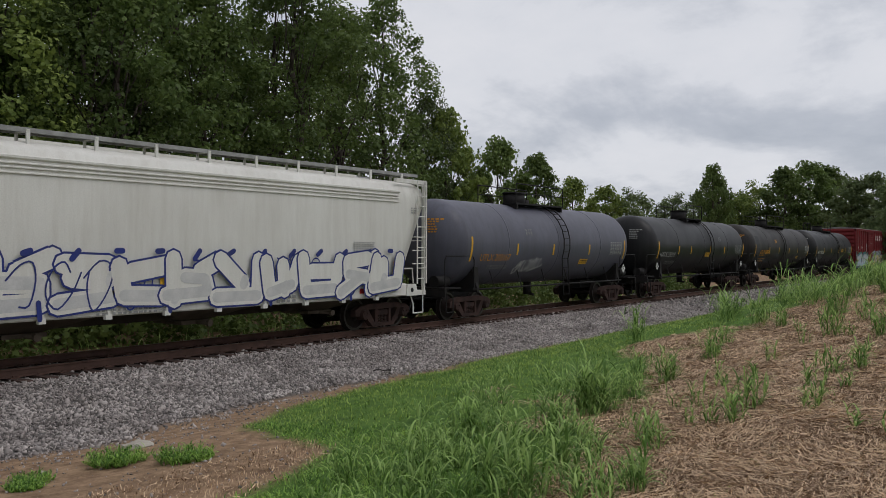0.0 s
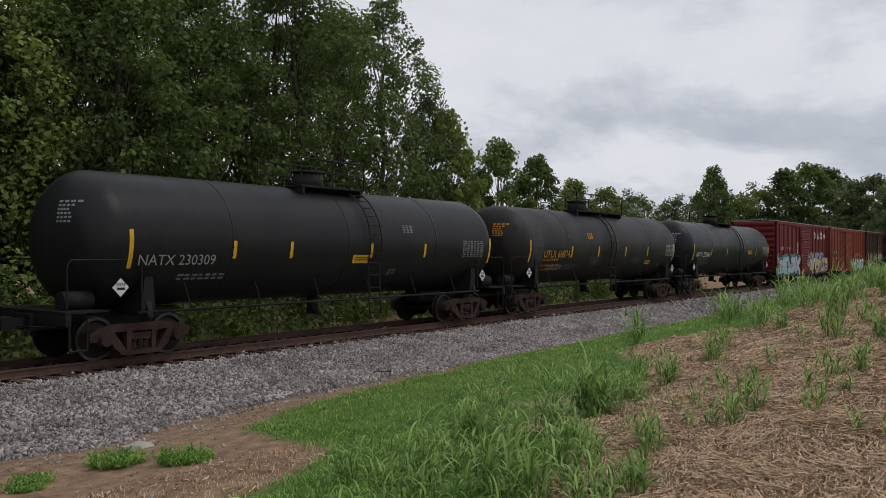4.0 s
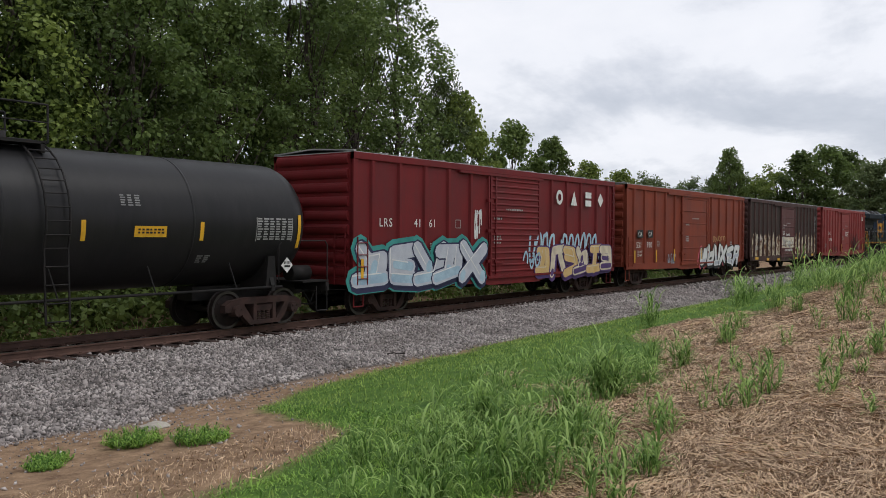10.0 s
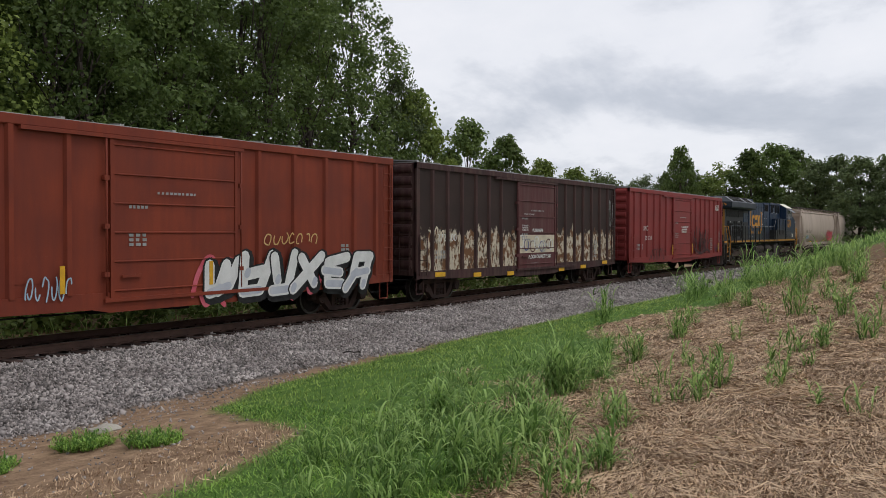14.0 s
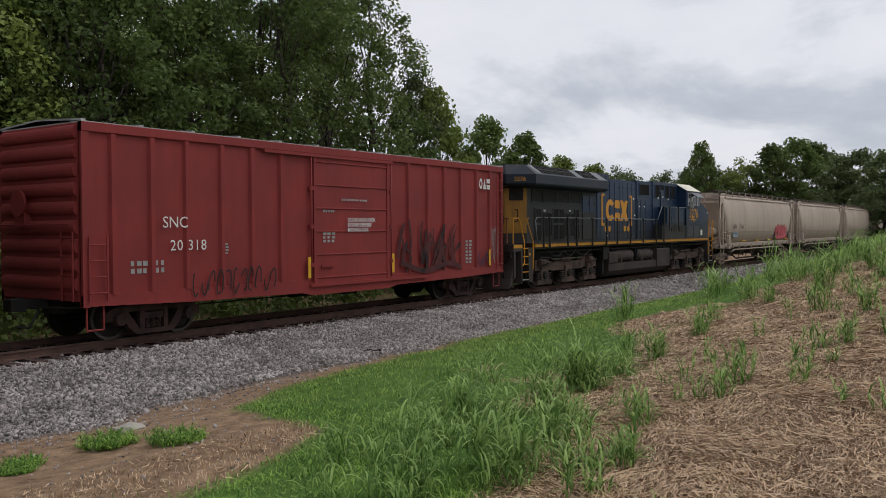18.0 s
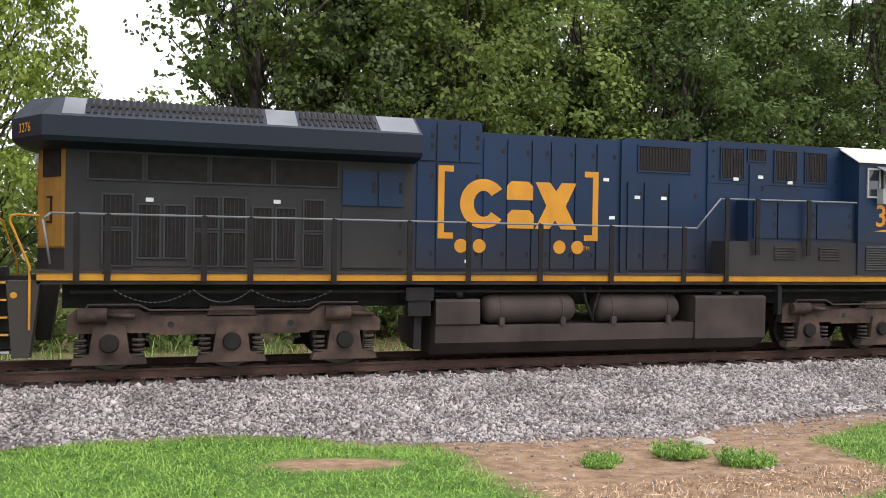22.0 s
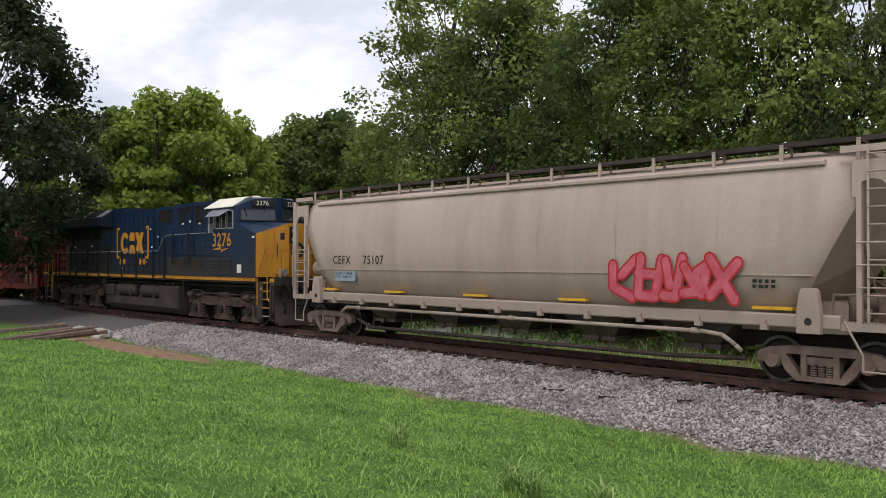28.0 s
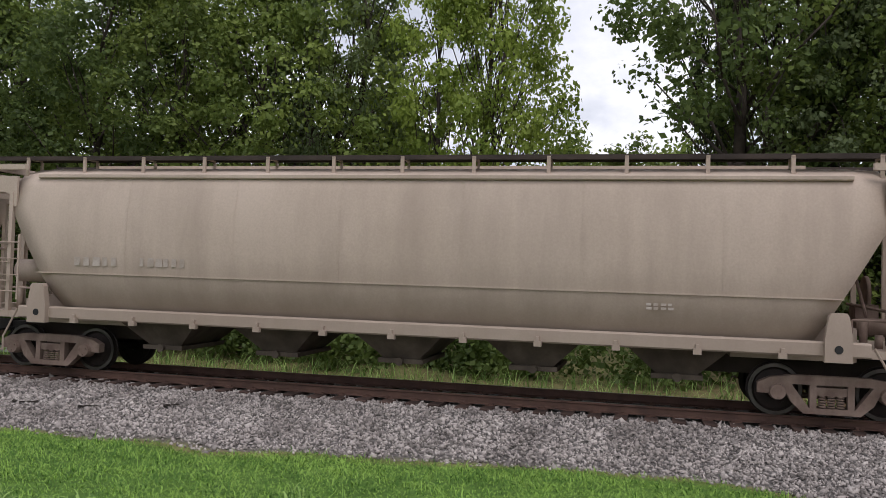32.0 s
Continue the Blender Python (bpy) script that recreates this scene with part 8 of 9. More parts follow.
def limb(bm, p, q, r0, r1, bend, g, k=4):
    """A crooked tapering limb."""
    p, q = Vector(p), Vector(q)
    pts = [p.lerp(q, i / k) + (Vector(g.normal(size=3)) * bend if 0 < i < k else Vector((0, 0, 0))) for i in range(k + 1)]
    for i in range(k):
        a, b = r0 + (r1 - r0) * i / k, r0 + (r1 - r0) * (i + 1) / k
        rod(bm, pts[i], pts[i + 1], a, 7, b)
    return pts


def tree_kind(name, height, radius, base, leaves, size, seed, shape=1.0, clumps=46, trunk=0.24, lean=0.0):
    """Meshes of one tree: trunk with limbs, and the clumps of its crown."""
    g = np.random.default_rng(seed)
    bm = B()
    top = Vector((g.normal() * 0.4 + lean, g.normal() * 0.4, height * 0.93))
    spine = limb(bm, (0, 0, -0.3), top, trunk, 0.04, 0.18, g, 7)
    centres, spread = [], []
    for i in range(clumps):
        t = (i + g.random()) / clumps
        z = base + (height - base) * t
        prof = (math.sin(math.pi * min(1, (t * 0.86 + 0.12)) ** shape)) ** 0.7
        a, r = g.uniform(0, 2 * math.pi), radius * prof * (0.45 + 0.6 * g.random() ** 0.6)
        c = np.array([r * math.cos(a) + top.x * t, r * math.sin(a) + top.y * t, z + g.normal() * 0.3])
        centres.append(c); spread.append(radius * g.uniform(0.13, 0.29))
        if i % 3 == 0:
            f = max(0.1, min(0.9, (z - 1.6) / height - 0.12))
            s0 = spine[0].lerp(spine[-1], f)
            limb(bm, s0, c, max(0.03, trunk * 0.38 * (1 - f)), 0.015, 0.16, g, 3)
    bmt = bpy.data.meshes.new(name + "_trunk")
    bm.to_mesh(bmt); bm.free()
    bmt.materials.append(M_BARK)
    return bmt, (np.array(centres), np.array(spread), leaves, size, seed)


KINDS = {}
CROWNS = {}


def tree(kind, x, y, scale, turn, mat, label, group="trees along the line", sz=None, wide=1.0):
    key = (kind, mat.name)
    if key not in CROWNS:
        c, s, k, size, seed = KINDS[kind][1]
        CROWNS[key] = leaf_mesh("crown", c, s, k, size, mat, seed + 50)
    t = thing("tree", label, "tree", group)
    t.matrix_basis = pose(x, y, float(gz(x, y)), 0, 0, turn)
    a = new("trunk", KINDS[kind][0]); a.parent = t
    b = new("crown", CROWNS[key]); b.parent = t
    for o in (a, b):
        o.scale = (scale * wide, scale * wide, scale)
    return t


KINDS["broad"] = tree_kind("broad", 15.0, 4.4, 2.0, 15000, 0.205, 11, 0.9, 120)
KINDS["tall"] = tree_kind("tall", 17.0, 3.6, 2.4, 14500, 0.205, 12, 0.95, 120)
KINDS["full"] = tree_kind("full", 13.5, 4.2, 0.6, 15000, 0.2, 13, 0.75, 120)
KINDS["loose"] = tree_kind("loose", 15.5, 3.6, 3.6, 7500, 0.235, 14, 1.0, 80, 0.26, 0.6)
KINDS["round"] = tree_kind("round", 9.0, 4.0, 0.8, 8000, 0.26, 15, 0.8, 80)
KINDS["hedge"] = tree_kind("hedge", 13.5, 4.4, 0.4, 9500, 0.4, 23, 0.75, 110)
KINDS["over"] = tree_kind("over", 17.5, 4.4, 8.2, 8500, 0.235, 19, 0.9, 90, 0.32)
KINDS["lane"] = tree_kind("lane", 15.0, 4.8, 2.6, 30000, 0.25, 17, 0.8, 170, 0.2)


def at(heading, y):
    return (y - EYE[1]) * math.tan(radians(heading))


TG = np.random.default_rng(21)
near = [
    # heading, depth, kind, scale, leaf, width
    (-47.5, 15, "broad", 1.0, L_MID, 1.0), (-44, 13, "full", 1.1, L_DARK, 1.0), (-41, 16, "tall", 1.0, L_MID, 1.0), (-37, 12, "full", 1.05, L_DARK, 1.0), (-34, 15, "broad", 1.05, L_MID, 1.0),
    (-30, 12, "full", 1.05, L_MID, 1.0), (-27.5, 15, "tall", 1.0, L_MID, 1.0), (-24.5, 12.5, "full", 1.0, L_MID, 1.0), (-21.8, 14, "loose", 0.95, L_FAR, 0.85),
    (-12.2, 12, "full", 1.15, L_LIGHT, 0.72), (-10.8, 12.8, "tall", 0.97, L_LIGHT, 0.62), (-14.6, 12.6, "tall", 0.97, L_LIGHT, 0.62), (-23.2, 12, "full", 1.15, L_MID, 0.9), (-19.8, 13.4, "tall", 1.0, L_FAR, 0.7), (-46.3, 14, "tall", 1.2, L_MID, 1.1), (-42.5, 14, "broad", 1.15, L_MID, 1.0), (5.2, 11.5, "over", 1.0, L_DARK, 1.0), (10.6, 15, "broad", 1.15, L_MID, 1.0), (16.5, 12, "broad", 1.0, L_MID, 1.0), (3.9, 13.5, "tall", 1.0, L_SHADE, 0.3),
    (7.2, 11.5, "loose", 1.0, L_DARK, 0.75), (6.8, 13.0, "tall", 0.95, L_DARK, 0.5), (9.5, 13, "loose", 1.05, L_MID, 0.9), (12.0, 11, "full", 0.95, L_FAR, 0.9), (15, 14, "tall", 1.0, L_DARK, 1.0), (18.0, 11, "full", 0.95, L_MID, 1.0),
    (21, 13, "broad", 1.0, L_DARK, 1.0), (24, 10.5, "full", 1.0, L_MID, 1.0), (27, 13, "tall", 1.0, L_DARK, 1.0), (30, 10.5, "full", 0.95, L_DARK, 1.0), (32.5, 13, "broad", 1.0, L_DARK, 1.0), (35, 10, "full", 1.0, L_DARK, 1.0),
    (37.5, 12.5, "tall", 0.95, L_DARK, 1.0), (40, 10.5, "full", 1.0, L_DARK, 1.0), (42.5, 13.5, "broad", 1.0, L_DARK, 1.0), (45.0, 11, "tall", 1.0, L_DARK, 1.0), (47.3, 12.5, "full", 1.15, L_DARK, 1.0), (50.3, 13.5, "tall", 0.98, L_DARK, 0.95), (52.6, 13.0, "full", 0.86, L_FAR, 0.75),
    # second row to close the wood
    (-46, 24, "broad", 1.1, L_DARK, 1.0), (-39, 23, "full", 1.25, L_DARK, 1.0), (-33, 23, "tall", 1.1, L_DARK, 1.2), 
    (14, 22, "broad", 1.0, L_DARK, 1.0), (19, 21, "full", 1.2, L_DARK, 1.0), (25, 21, "broad", 1.1, L_DARK, 1.0), (31, 21, "full", 1.2, L_DARK, 1.0), (37, 21, "broad", 1.1, L_DARK, 1.0), (43, 22, "full", 1.15, L_DARK, 1.0), (47, 22, "tall", 1.0, L_MID, 1.0),
]
LAB = {"dark_green_leaves": "tall dark green broadleaf tree behind the line", "green_leaves": "tall green broadleaf tree behind the line", "light_green_leaves": "bright light green tree behind the line", "far_green_leaves": "grey-green tree behind the line", "shaded_green_leaves": "dark tree hung with creepers behind the line"}
for hd, y, kind, sc, m, wd in near:
    tree(kind, at(hd, y), y, sc * TG.uniform(0.97, 1.04), TG.uniform(0, 360), m, LAB[m.name], wide=wd)
TALL = {"broad": 15.0, "tall": 17.0, "full": 13.5, "loose": 15.5, "round": 9.0, "hedge": 13.5}
# beyond the wood: heading, distance, height of the top over the eye (degrees)
far = [
    (54.6, 50, 9.0, "hedge", L_MID, 0.7), (58.0, 75, 7.2, "hedge", L_DARK, 0.85), (60.6, 78, 6.2, "hedge", L_DARK, 0.85), (56.6, 78, 5.0, "hedge", L_DARK, 0.8), (63.0, 100, 4.6, "hedge", L_MID, 0.9), (65.2, 115, 4.1, "hedge", L_MID, 1.0), (67.3, 125, 3.7, "round", L_FAR, 1.0), (69.3, 130, 3.4, "round", L_FAR, 1.0),
    (71.0, 135, 3.6, "round", L_FAR, 1.0), (72.0, 120, 5.3, "hedge", L_DARK, 0.6), (72.3, 123, 4.4, "hedge", L_DARK, 0.7), (73.6, 130, 3.5, "round", L_MID, 1.0), (75.0, 130, 4.0, "round", L_MID, 1.0), (76.3, 125, 5.0, "hedge", L_DARK, 1.0), (77.6, 130, 5.3, "hedge", L_DARK, 1.0), (78.8, 135, 5.0, "hedge", L_DARK, 1.0), (80.0, 120, 4.2, "hedge", L_FAR, 1.0), (81.2, 120, 4.3, "hedge", L_FAR, 1.0), (82.5, 110, 4.2, "hedge", L_FAR, 1.0), (84.0, 110, 4.2, "hedge", L_FAR, 1.0), (86.0, 110, 4.2, "hedge", L_FAR, 1.0),
    (-51.8, 62, 8.6, "hedge", L_MID, 1.0), (-54.2, 68, 9.3, "hedge", L_DARK, 1.0), (-56.6, 70, 9.0, "hedge", L_MID, 1.0), (-58.6, 72, 7.6, "hedge", L_DARK, 1.0), (-60.8, 62, 8.6, "hedge", L_LIGHT, 0.9), (-63.2, 60, 10.2, "hedge", L_LIGHT, 0.95), (-65.8, 60, 10.0, "hedge", L_LIGHT, 0.95), (-68.0, 62, 8.8, "hedge", L_MID, 1.0), (-62, 66, 9.0, "round", L_LIGHT, 0.9), (-64.6, 66, 9.6, "round", L_LIGHT, 0.9), (-67, 67, 8.9, "round", L_MID, 0.9), (-55.4, 76, 9.0, "round", L_DARK, 1.0), (-57.6, 78, 8.4, "round", L_DARK, 1.0), (-53, 72, 8.6, "round", L_DARK, 1.0), (-71, 64, 9.0, "hedge", L_MID, 1.0), (-75, 66, 9.5, "hedge", L_DARK, 1.0), (-79, 66, 9.5, "hedge", L_DARK, 1.0),
    (-2.6, 46, 8.4, "round", L_MID, 1.0), (-5.5, 48, 8.6, "round", L_MID, 1.0), (0.8, 46, 8.6, "round", L_MID, 1.0), (-16.5, 46, 9.5, "hedge", L_MID, 0.7), (-18.6, 44, 12.0, "hedge", L_FAR, 0.7),
]
for hd, r, top_, kind, m, wd in far:
    hgt = 3.0 + r * math.tan(radians(top_))
    tree(kind, r * math.sin(radians(hd)), EYE[1] + r * math.cos(radians(hd)), hgt / TALL[kind], TG.uniform(0, 360), m, "distant round-headed tree past the wood" if m is not L_LIGHT else "bright light green tree past the lane", "distant trees", wide=wd)
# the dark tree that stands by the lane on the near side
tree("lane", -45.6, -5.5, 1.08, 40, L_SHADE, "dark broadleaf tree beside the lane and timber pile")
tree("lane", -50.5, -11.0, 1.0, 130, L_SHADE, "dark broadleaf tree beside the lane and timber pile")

# thicket under the trees, and rough grass at the foot of the far slope
bc, bs = [], []
for i in range(620):
    x = TG.uniform(-34, 70)
    y = TG.uniform(7.2, 10.5) + 0.02 * abs(x) - 2.6 * float(step(4, 12, np.float64(x)))
    bc.append((x, y, gz(x, y) + TG.uniform(0.0, 1.9))); bs.append(TG.uniform(0.6, 1.25))
tagged(new("undergrowth", leaf_mesh("undergrowth", np.array(bc), np.array(bs), 62000, 0.21, L_DARK, 77)), "dark tangled undergrowth below the trees", "undergrowth", kind="stuff")
bc, bs = [], []
for i in range(160):
    x = TG.uniform(-60, 50)
    y = TG.uniform(13, 26)
    bc.append((x, y, gz(x, y) + TG.uniform(0.6, 4.5))); bs.append(TG.uniform(1.0, 1.9))
tagged(new("undergrowth", leaf_mesh("undergrowth", np.array(bc), np.array(bs), 26000, 0.3, L_DARK, 78)), "dark tangled undergrowth below the trees", "undergrowth", kind="stuff")
bc, bs = [], []
for i in range(420):
    hd = TG.uniform(56, 90); r = TG.uniform(135, 200)
    bc.append((r * math.sin(radians(hd)), r * math.cos(radians(hd)) - 10, TG.uniform(0.5, 8.0))); bs.append(TG.uniform(2.5, 5))
for i in range(160):
    hd = TG.uniform(-100, -50); r = TG.uniform(75, 150)
    bc.append((r * math.sin(radians(hd)), r * math.cos(radians(hd)) + 4, TG.uniform(0.5, 5))); bs.append(TG.uniform(2.0, 3.6))
tagged(new("far_woods", leaf_mesh("far_woods", np.array(bc), np.array(bs), 48000, 0.7, L_FAR, 79)), "hazy far woods along the horizon", "woods", kind="stuff")

# ---- grass ----


def blades(name, x, y, length, width, bend, material, seed, label, category="grass", segs=2, lift=0.0):
    """Blades that rise and curl over; bend is the turn of the tip from upright, in radians."""
    g = np.random.default_rng(seed)
    k = len(x)
    a = g.uniform(0, 2 * np.pi, k)
    dx, dy = np.cos(a), np.sin(a)
    p = np.stack([x, y, gz(x, y) - 0.01 + lift], 1)
    lean, curl = g.uniform(0.05, 0.7, k), bend * g.uniform(0.35, 1.0, k)
    pts = []
    for i in range(segs + 1):
        t = i / segs
        wv = (width * (1 - t ** 1.8) + 0.0008)[:, None] * np.stack([-dy, dx, 0 * dx], 1) * 0.5
        pts.append((p - wv, p + wv))
        th = lean + curl * (i + 0.5) / segs
        p = p + (length / segs)[:, None] * np.stack([dx * np.sin(th), dy * np.sin(th), np.cos(th)], 1)
    v = np.stack([q for pr in pts for q in pr], 1)
    m = 2 * (segs + 1)
    f = np.concatenate([np.stack([o + 2 * i, o + 2 * i + 1, o + 2 * i + 3, o + 2 * i + 2], 1) for i in range(segs) for o in [np.arange(k) * m]])
    return tagged(new(name, quads(name, v.reshape(-1, 3), f, material)), label, category, kind="stuff")


def lawn(x, y):
    g_, s_, e_, f_ = covers(x, y)
    d = np.hypot(x, y - EYE[1])
    inview = np.clip(1.3 - d / 45, 0.15, 1)
    return np.clip(g_, 0, 1) ** 1.5 * inview * (x < 9) * (y < toe(x) - 0.05)


x, y = scatter(430000, -34, 9, -15.5, -3.6, lawn)
lx = np.clip(rng.lognormal(math.log(0.075), 0.45, len(x)), 0.03, 0.24)
dist = np.hypot(x, y - EYE[1])
blades("lawn_grass", x, y, lx * (0.8 + 0.3 * step(-0.3, 0.3, wob(x, y, 0.55, 3)) + 0.35 * step(0, 0.5, wob(x, y, 0.23, 6))), rng.uniform(0.007, 0.013, len(x)) * (0.8 + dist / 24), 2.9, L_LAWN, 31, "bright green short curling lawn beside the ballast", "lawn")


def rough(x, y):
    g_, s_, e_, f_ = covers(x, y)
    d = np.hypot(x, y - EYE[1])
    clump = 0.3 + 0.7 * step(-0.3, 0.4, wob(x, y, 0.7, 8) + 0.4 * wob(x, y, 0.3, 9))
    low = step(4.5, 2.0, toe(x) - y)
    return np.clip(g_ * (0.45 + 0.55 * low) + 0.02 * s_, 0, 1) * (clump * (1 - low) + low) * np.clip(1.2 - d / 50, 0.2, 1) * (y < toe(x) - 0.1) * (x > 4)


x, y = scatter(150000, 4, 42, -15.5, -4.5, rough)
hgt = 0.075 + 0.03 * step(2.0, 4.5, toe(x) - y) * (1 + wob(x, y, 0.6, 8))
blades("rough_grass", x, y, hgt * rng.lognormal(0, 0.35, len(x)), rng.uniform(0.006, 0.013, len(x)) * (0.8 + np.hypot(x, y + 17) / 30), 1.7, L_ROUGH, 32, "short green grass at the foot of the bank", "grass", 2)
x, y = scatter(16000, 40, 120, -13, -4.6, lambda x, y: 0.9 * (y < toe(x) - 0.1))
blades("rough_grass", x, y, rng.uniform(0.25, 0.6, len(x)), rng.uniform(0.03, 0.06, len(x)), 1.4, L_TALL, 33, "long rough grass at the foot of the bank", "grass", 2)
x, y = scatter(9000, -40, 60, 3.6, 8.0, lambda x, y: 0.85 - 0.6 * step(4, 12, x))
blades("verge_grass", x, y, rng.uniform(0.3, 0.9, len(x)), rng.uniform(0.012, 0.03, len(x)), 1.6, L_TALL, 34, "rough grass on the far side of the line", "grass", 3)

# straw lying on the bank


def strawy(x, y):
    g_, s_, e_, f_ = covers(x, y)
    return (s_ + 0.22 * e_) * np.clip(1.25 - np.hypot(x, y - EYE[1]) / 30, 0.1, 1)


x, y = scatter(430000, 3, 27, -17.5, -9.0, strawy)
k = len(x)
a = rng.normal(0.6 + 0.9 * wob(x, y, 0.35, 11), 0.6, k)
ln = rng.lognormal(math.log(0.095), 0.55, k) * np.where(covers(x, y)[2] > 0.4, 0.35, 1.0)
p = np.stack([x, y, gz(x, y) + rng.uniform(0.0, 0.035, k)], 1)
ux, uy = np.cos(a) * ln / 2, np.sin(a) * ln / 2
x2, y2 = x + ux, y + uy
x1, y1 = x - ux, y - uy
wv = np.stack([-np.sin(a), np.cos(a), rng.normal(0, 0.5, k)], 1) * (rng.uniform(0.0012, 0.0032, k) * (0.8 + np.hypot(x, y + 17) / 14))[:, None]
pa = np.stack([x1, y1, gz(x1, y1) + rng.uniform(0.0, 0.07, k)], 1)
pb = np.stack([x2, y2, gz(x2, y2) + rng.uniform(0.0, 0.07, k)], 1)
v = np.stack([pa - wv, pa + wv, pb + wv, pb - wv], 1).reshape(-1, 3)
tagged(new("straw", quads("straw", v, np.arange(4 * k).reshape(k, 4), L_STRAW)), "dry brown straw strewn over the bank", "straw", kind="stuff")

# tufts of tall grass, each a thing


def tuft(x, y, size, count, seed, label="tuft of tall green grass with drooping blades", spread=0.16, m=None):
    """A clump of broad blades that rise, arch over and droop."""
    g = np.random.default_rng(seed)
    z = float(gz(x, y))
    vv, ff = [], []
    stems = max(3, count // 2)
    for k in range(stems):
        a, r = g.uniform(0, 2 * math.pi), spread * size * 1.6 * math.sqrt(g.random())
        px, py = r * math.cos(a), r * math.sin(a)
        hs = size * g.uniform(0.35, 0.85)
        sx, sy = 0.3 * r * math.cos(a) + g.normal() * 0.03, 0.3 * r * math.sin(a) + g.normal() * 0.03
        o = len(vv)
        for ex, ey in ((0.004, 0), (0, 0.004)):
            vv += [(px - ex, py - ey, 0), (px + ex, py + ey, 0), (px + sx + ex * 0.5, py + sy + ey * 0.5, hs), (px + sx - ex * 0.5, py + sy - ey * 0.5, hs)]
            ff.append((o, o + 1, o + 2, o + 3)); o += 4
        side = g.uniform(0, 6.28)
        for i in range(5):
            t0 = (0.12 + 0.88 * i / 4)
            a2 = side + i * 2.6 + g.normal() * 0.5
            dx, dy = math.cos(a2), math.sin(a2)
            ln_, w = size * g.uniform(0.35, 0.8), (0.010 + 0.019 * size) * g.uniform(0.7, 1.35)
            lean, curl = g.uniform(0.15, 0.8), g.uniform(1.4, 3.0)
            q = np.array([px + sx * t0, py + sy * t0, hs * t0])
            o = len(vv)
            for j in range(7):
                t = j / 6
                ww = w * min(1, 0.5 + 2 * t) * (1 - t ** 2.5) + 0.001
                vv.append((q[0] - dy * ww / 2, q[1] + dx * ww / 2, q[2])); vv.append((q[0] + dy * ww / 2, q[1] - dx * ww / 2, q[2]))
                th = lean + curl * t ** 1.5
                q = q + ln_ / 6 * np.array([dx * math.sin(th), dy * math.sin(th), math.cos(th)])
            for j in range(6):
                ff.append((o + 2 * j, o + 2 * j + 1, o + 2 * j + 3, o + 2 * j + 2))
    ob = new("grass_tuft", quads("grass_tuft", np.array(vv), np.array(ff), m or L_TALL))
    ob.location = (x, y, z - 0.01)
    return tagged(ob, label, "grass", "grass tufts on the bank")


# tufts on and below the bank, each where it grows
SEEDS = np.random.default_rng(44)
for x, y, size, count in ((9.77, -12.39, 0.72, 90), (11.8, -12.6, 0.5, 40), (15.0, -12.2, 0.5, 24), (13.1, -15.5, 0.5, 30), (8.26, -13.7, 0.4, 22), (9.1, -14.3, 0.42, 14), (9.9, -14.3, 0.55, 26), (9.8, -14.95, 0.36, 14), (7.9, -13.9, 0.42, 20), (16.5, -13.85, 0.65, 30),
                          (12.3, -15.05, 0.45, 24), (12.2, -14.7, 0.42, 18), (14.7, -12.3, 0.5, 24), (38.2, -7.7, 1.5, 16), (5.9, -13.7, 0.6, 40), (6.2, -13.2, 0.6, 40), (7.0, -11.9, 0.6, 40), (6.4, -14.4, 0.4, 30),
                          (15.5, -14.8, 0.6, 30), (6.9, -13.5, 0.5, 36), (8.1, -11.6, 0.62, 40), (6.75, -14.2, 0.35, 24), (7.6, -12.5, 0.55, 34), (9.0, -11.4, 0.5, 30), (6.3, -12.4, 0.55, 30), (8.6, -12.5, 0.5, 40), (10.6, -11.8, 0.5, 40), (5.4, -13.0, 0.5, 30),
                          (18.0, -14.2, 0.6, 26), (20.5, -13.2, 0.7, 30), (22, -14.2, 0.7, 26), (24, -13.0, 0.8, 30), (19.4, -12.2, 0.6, 24), (26.5, -13.6, 0.8, 30), (29, -12.6, 0.9, 34), (17.0, -11.8, 0.5, 24), (13.4, -13.6, 0.35, 14), (11.1, -13.6, 0.3, 12), (13.2, -11.6, 0.5, 24)):
    tuft(x, y, size, count, int(SEEDS.integers(1e6)))
for i in range(60):
    x = SEEDS.uniform(4.6, 13.5)
    y = float(np.interp(x, [4, 6, 7.75, 9.6, 14.3], [-15.5, -14.1, -13.1, -12.4, -11])) + 3.0 * SEEDS.random() ** 1.5 - 0.4
    if float(covers(np.array([x]), np.array([y]))[2][0]) < 0.4:
        tuft(x, y, SEEDS.uniform(0.24, 0.46), 16, int(SEEDS.integers(1e6)), "tuft of tall green grass below the bank", spread=0.26)
for i in range(40):
    x = SEEDS.uniform(7, 22)
    y = SEEDS.uniform(-16, -11.5)
    tuft(x, y, SEEDS.uniform(0.22, 0.42), 9, int(SEEDS.integers(1e6)), "small green sprout in the straw")
for i in range(26):
    x = SEEDS.uniform(20, 30)
    y = SEEDS.uniform(-14.5, -8.5)
    tuft(x, y, SEEDS.uniform(0.6, 1.0), 24, int(SEEDS.integers(1e6)), "tuft of tall green grass on the bank")
for x, y, s_ in ((6.34, -7.49, 0.17), (6.71, -8.36, 0.17), (5.28, -7.41, 0.11), (5.05, -7.7, 0.09)):
    tuft(x, y, s_, 420, int(SEEDS.integers(1e6)), "low tuft of green grass on bare earth", spread=1.1, m=L_LAWN)
for x, y in ((-5.4, -10.87), (-5.75, -10.8), (-4.6, -10.9), (-3.2, -9.6), (-8.2, -10.2)):
    tuft(x, y, 0.34, 34, int(SEEDS.integers(1e6)), "tuft of longer grass in the lawn")


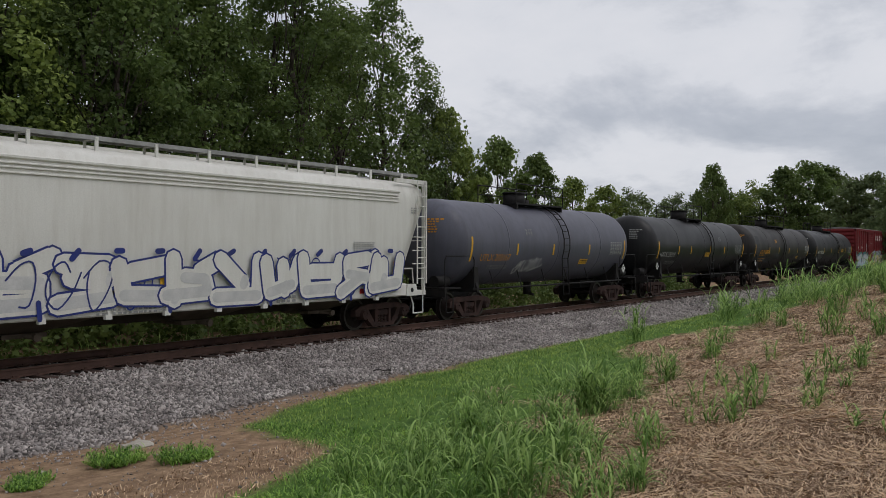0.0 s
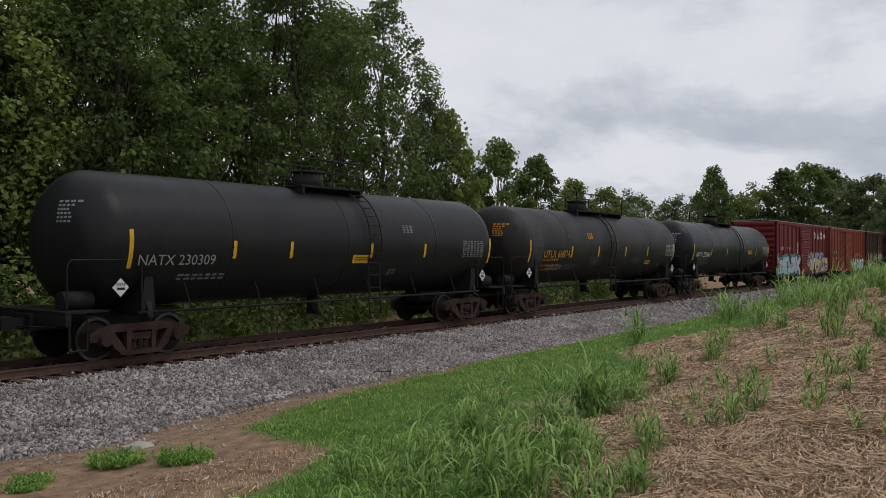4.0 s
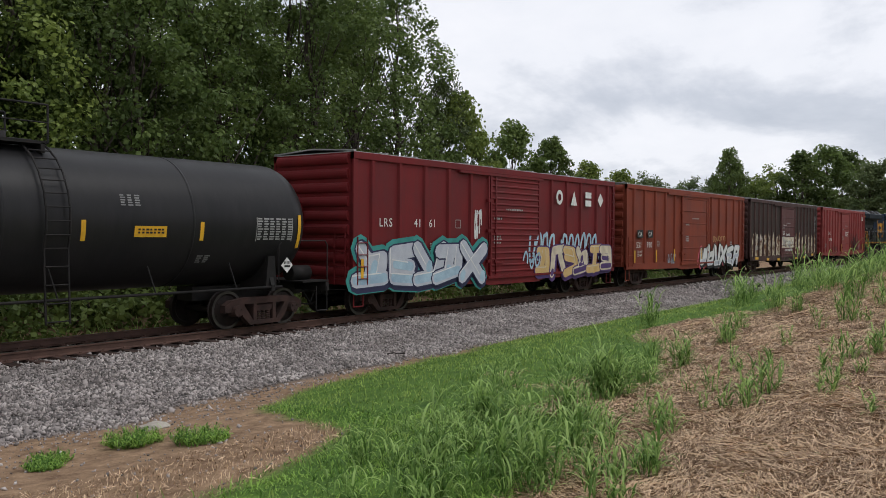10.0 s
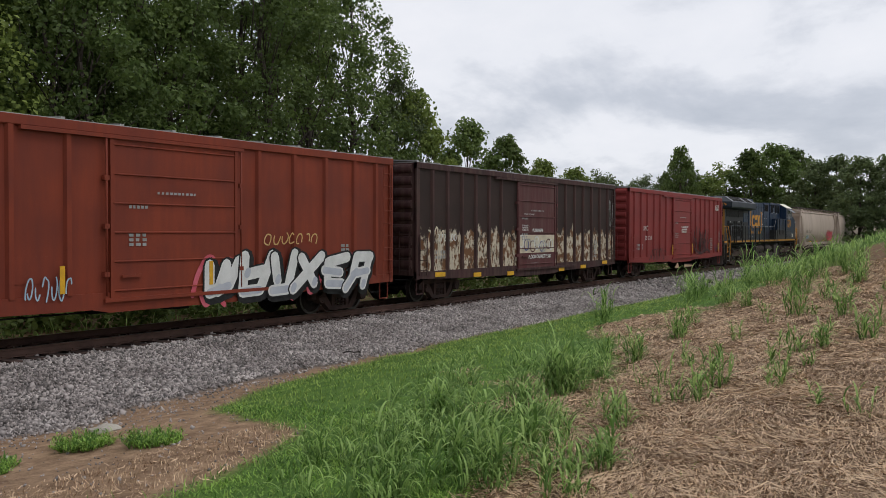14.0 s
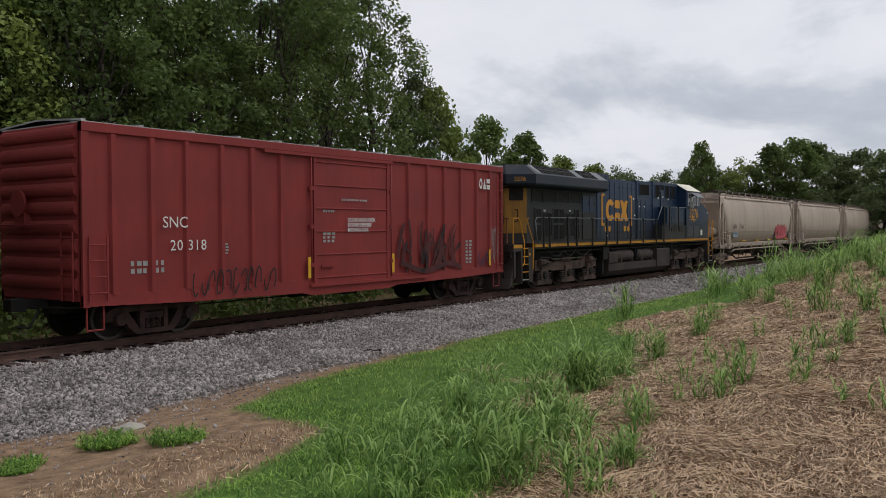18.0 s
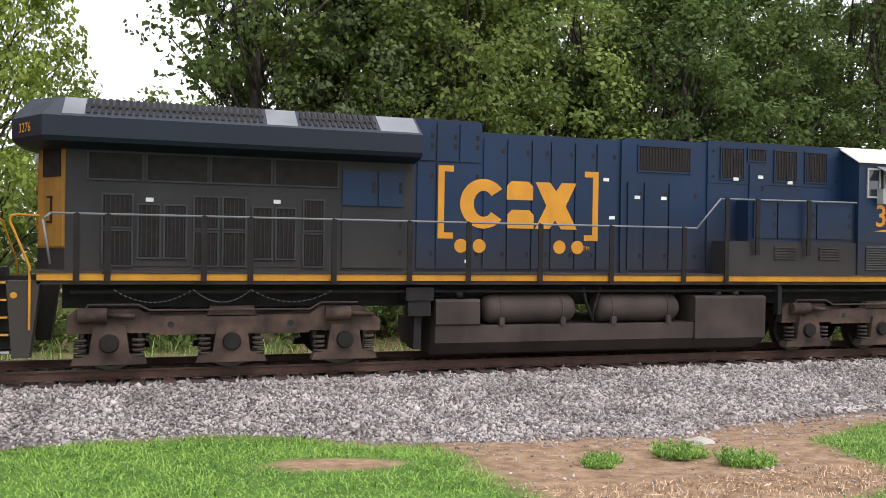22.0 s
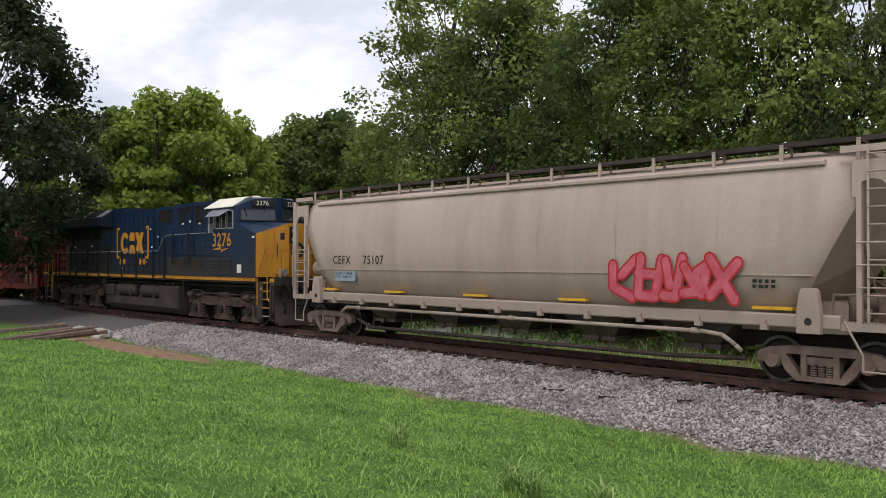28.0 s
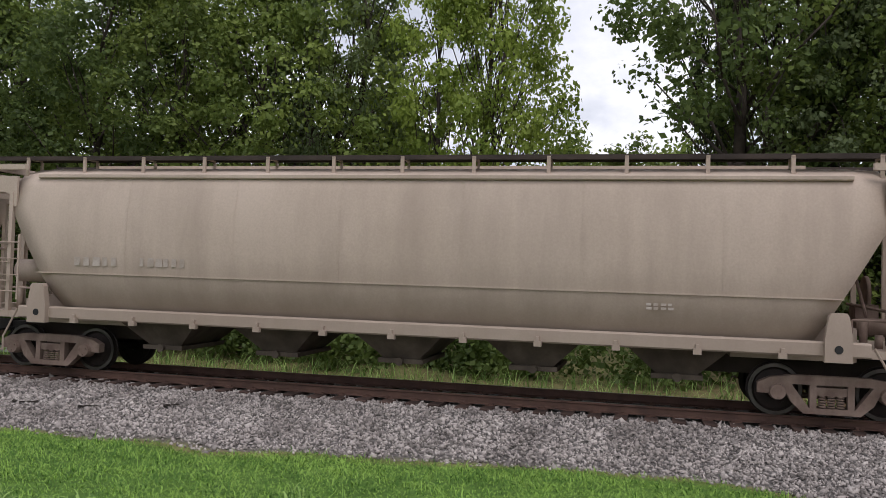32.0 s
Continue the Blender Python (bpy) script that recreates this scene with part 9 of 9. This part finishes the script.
def rock(name, x, y, sx, sy, sz, seed, m=M_ROCK, label="pale rock half sunk in bare earth", category="rock", lift=0.3):
    g = np.random.default_rng(seed)
    bm = B()
    bmesh.ops.create_icosphere(bm, subdivisions=2, radius=1.0)
    for v in bm.verts:
        k = 1 + 0.35 * noise.noise(v.co * 1.3 + Vector((seed, 0, 0))) + g.normal() * 0.03
        v.co = Vector((v.co.x * sx * k, v.co.y * sy * k, max(v.co.z, -0.8) * sz * k))
    ob = part(name, bm, m)
    ob.location = (x, y, float(gz(x, y)) + sz * lift)
    return tagged(ob, label, category)


# loose gravel on the bare earth
gx_, gy_ = scatter(5200, 2.5, 12.5, -11, -4.8, lambda x, y: covers(x, y)[2] * (0.25 + 0.75 * step(2.0, 0.2, toe(x) - y)))
stones("gravel", gx_, gy_, rng.lognormal(math.log(0.024), 0.4, len(gx_)), rng.uniform(0.0, 0.012, len(gx_)))
rock("rock", 7.12, -6.8, 0.24, 0.13, 0.08, 3)
M_DARKWOOD = surf("dark_wood_scrap", (0.05, 0.042, 0.036), (0.03, 0.025, 0.022), 5, 0.9, bump=0.3)


def stick(x, y, length, turn, w=0.06, m=M_DARKWOOD, label="dark scrap of old tie wood on the ballast"):
    bm = B()
    g = np.random.default_rng(int(abs(x) * 100))
    pts = [(-length / 2 + length * i / 5, g.normal() * w * 0.25, g.normal() * w * 0.2) for i in range(6)]
    for i in range(5):
        rod(bm, pts[i], pts[i + 1], w * (0.35 + 0.2 * math.sin(2 + i)), 6, w * (0.35 + 0.2 * math.sin(3 + i)))
    ob = part("wood_scrap", bm, m)
    ob.matrix_basis = pose(x, y, float(gz(x, y)) + 0.05, 0, 0, turn)
    return tagged(ob, label, "wood scrap")


for x, y, ln_, tn_ in ((15.4, -4.3, 0.42, -30), (33.4, -2.6, 0.5, 20), (39.3, -3.8, 0.9, 10), (-11.7, -3.0, 0.5, 8), (-10.3, -3.0, 0.34, 34), (-8.8, -2.6, 0.3, 70)):
    stick(x, y, ln_, tn_)
rock("rock", 46.6, -3.6, 0.16, 0.15, 0.16, 8, M_DARKWOOD, "dark lump on the ballast")
# old timbers, rubble and stones beside the lane
for x, y, ln_, tn_, z in ((-28.6, -8.0, 4.4, -68, 0.07), (-29.0, -7.5, 4.2, -72, 0.07), (-28.8, -7.8, 4.0, -66, 0.2), (-31.5, -8.6, 5.2, -80, 0.07), (-31.0, -7.4, 3.4, -60, 0.07)):
    bm = B(); bbox(bm, -ln_ / 2, ln_ / 2, -0.075, 0.075, -0.065, 0.065, 0.02)
    ob = part("timber", bm, M_WOOD)
    ob.matrix_basis = pose(x, y, float(gz(x, y)) + z, 0, 2, tn_)
    tagged(ob, "weathered old timber lying in a pile", "timber", "timbers beside the lane")
for i, (x, y, q) in enumerate(((-31.6, -5.0, 0.4), (-32.4, -4.6, 0.5), (-30.9, -5.3, 0.3), (-33.2, -5.2, 0.45), (-32.0, -5.6, 0.28), (-31.2, -4.5, 0.25))):
    rock("rock", x, y, q, q * 0.8, q * 0.6, 20 + i, label="pale broken stone beside the timber pile")
# far lane beyond the line
bm = B()
pl = [(-75, 16.0), (-60, 13.5), (-48, 11.2), (-38, 9.6), (-28, 8.6), (-20, 8.4)]
a_ = [bm.verts.new((x, y - 1.9, float(gz(x, y - 1.9)) + 0.08)) for x, y in pl]
b_ = [bm.verts.new((x, y + 1.9, float(gz(x, y + 1.9)) + 0.08)) for x, y in pl]
for i in range(len(pl) - 1):
    bm.faces.new((a_[i], a_[i + 1], b_[i + 1], b_[i]))
tagged(part("road", bm, M_ROAD), "pale worn lane beyond the railway line", "road", kind="structure")


def motions():
    """The train rolls along the line; its wheels turn with it."""
    ts, ss = [t for t, s in RUN], [s for t, s in RUN]
    for car, place in MOVERS:
        walk(car, [(t, pose(place + s, 0, 0)) for t, s in RUN])
    times = [i / 15 for i in range(481)]
    along = np.interp(times, ts, ss)
    for wheel, (x, y, z), r in SPINNERS:
        walk(wheel, [(t, pose(x, y, z, 0, math.degrees(s / r) % 360, 0)) for t, s in zip(times, along)])


motions()
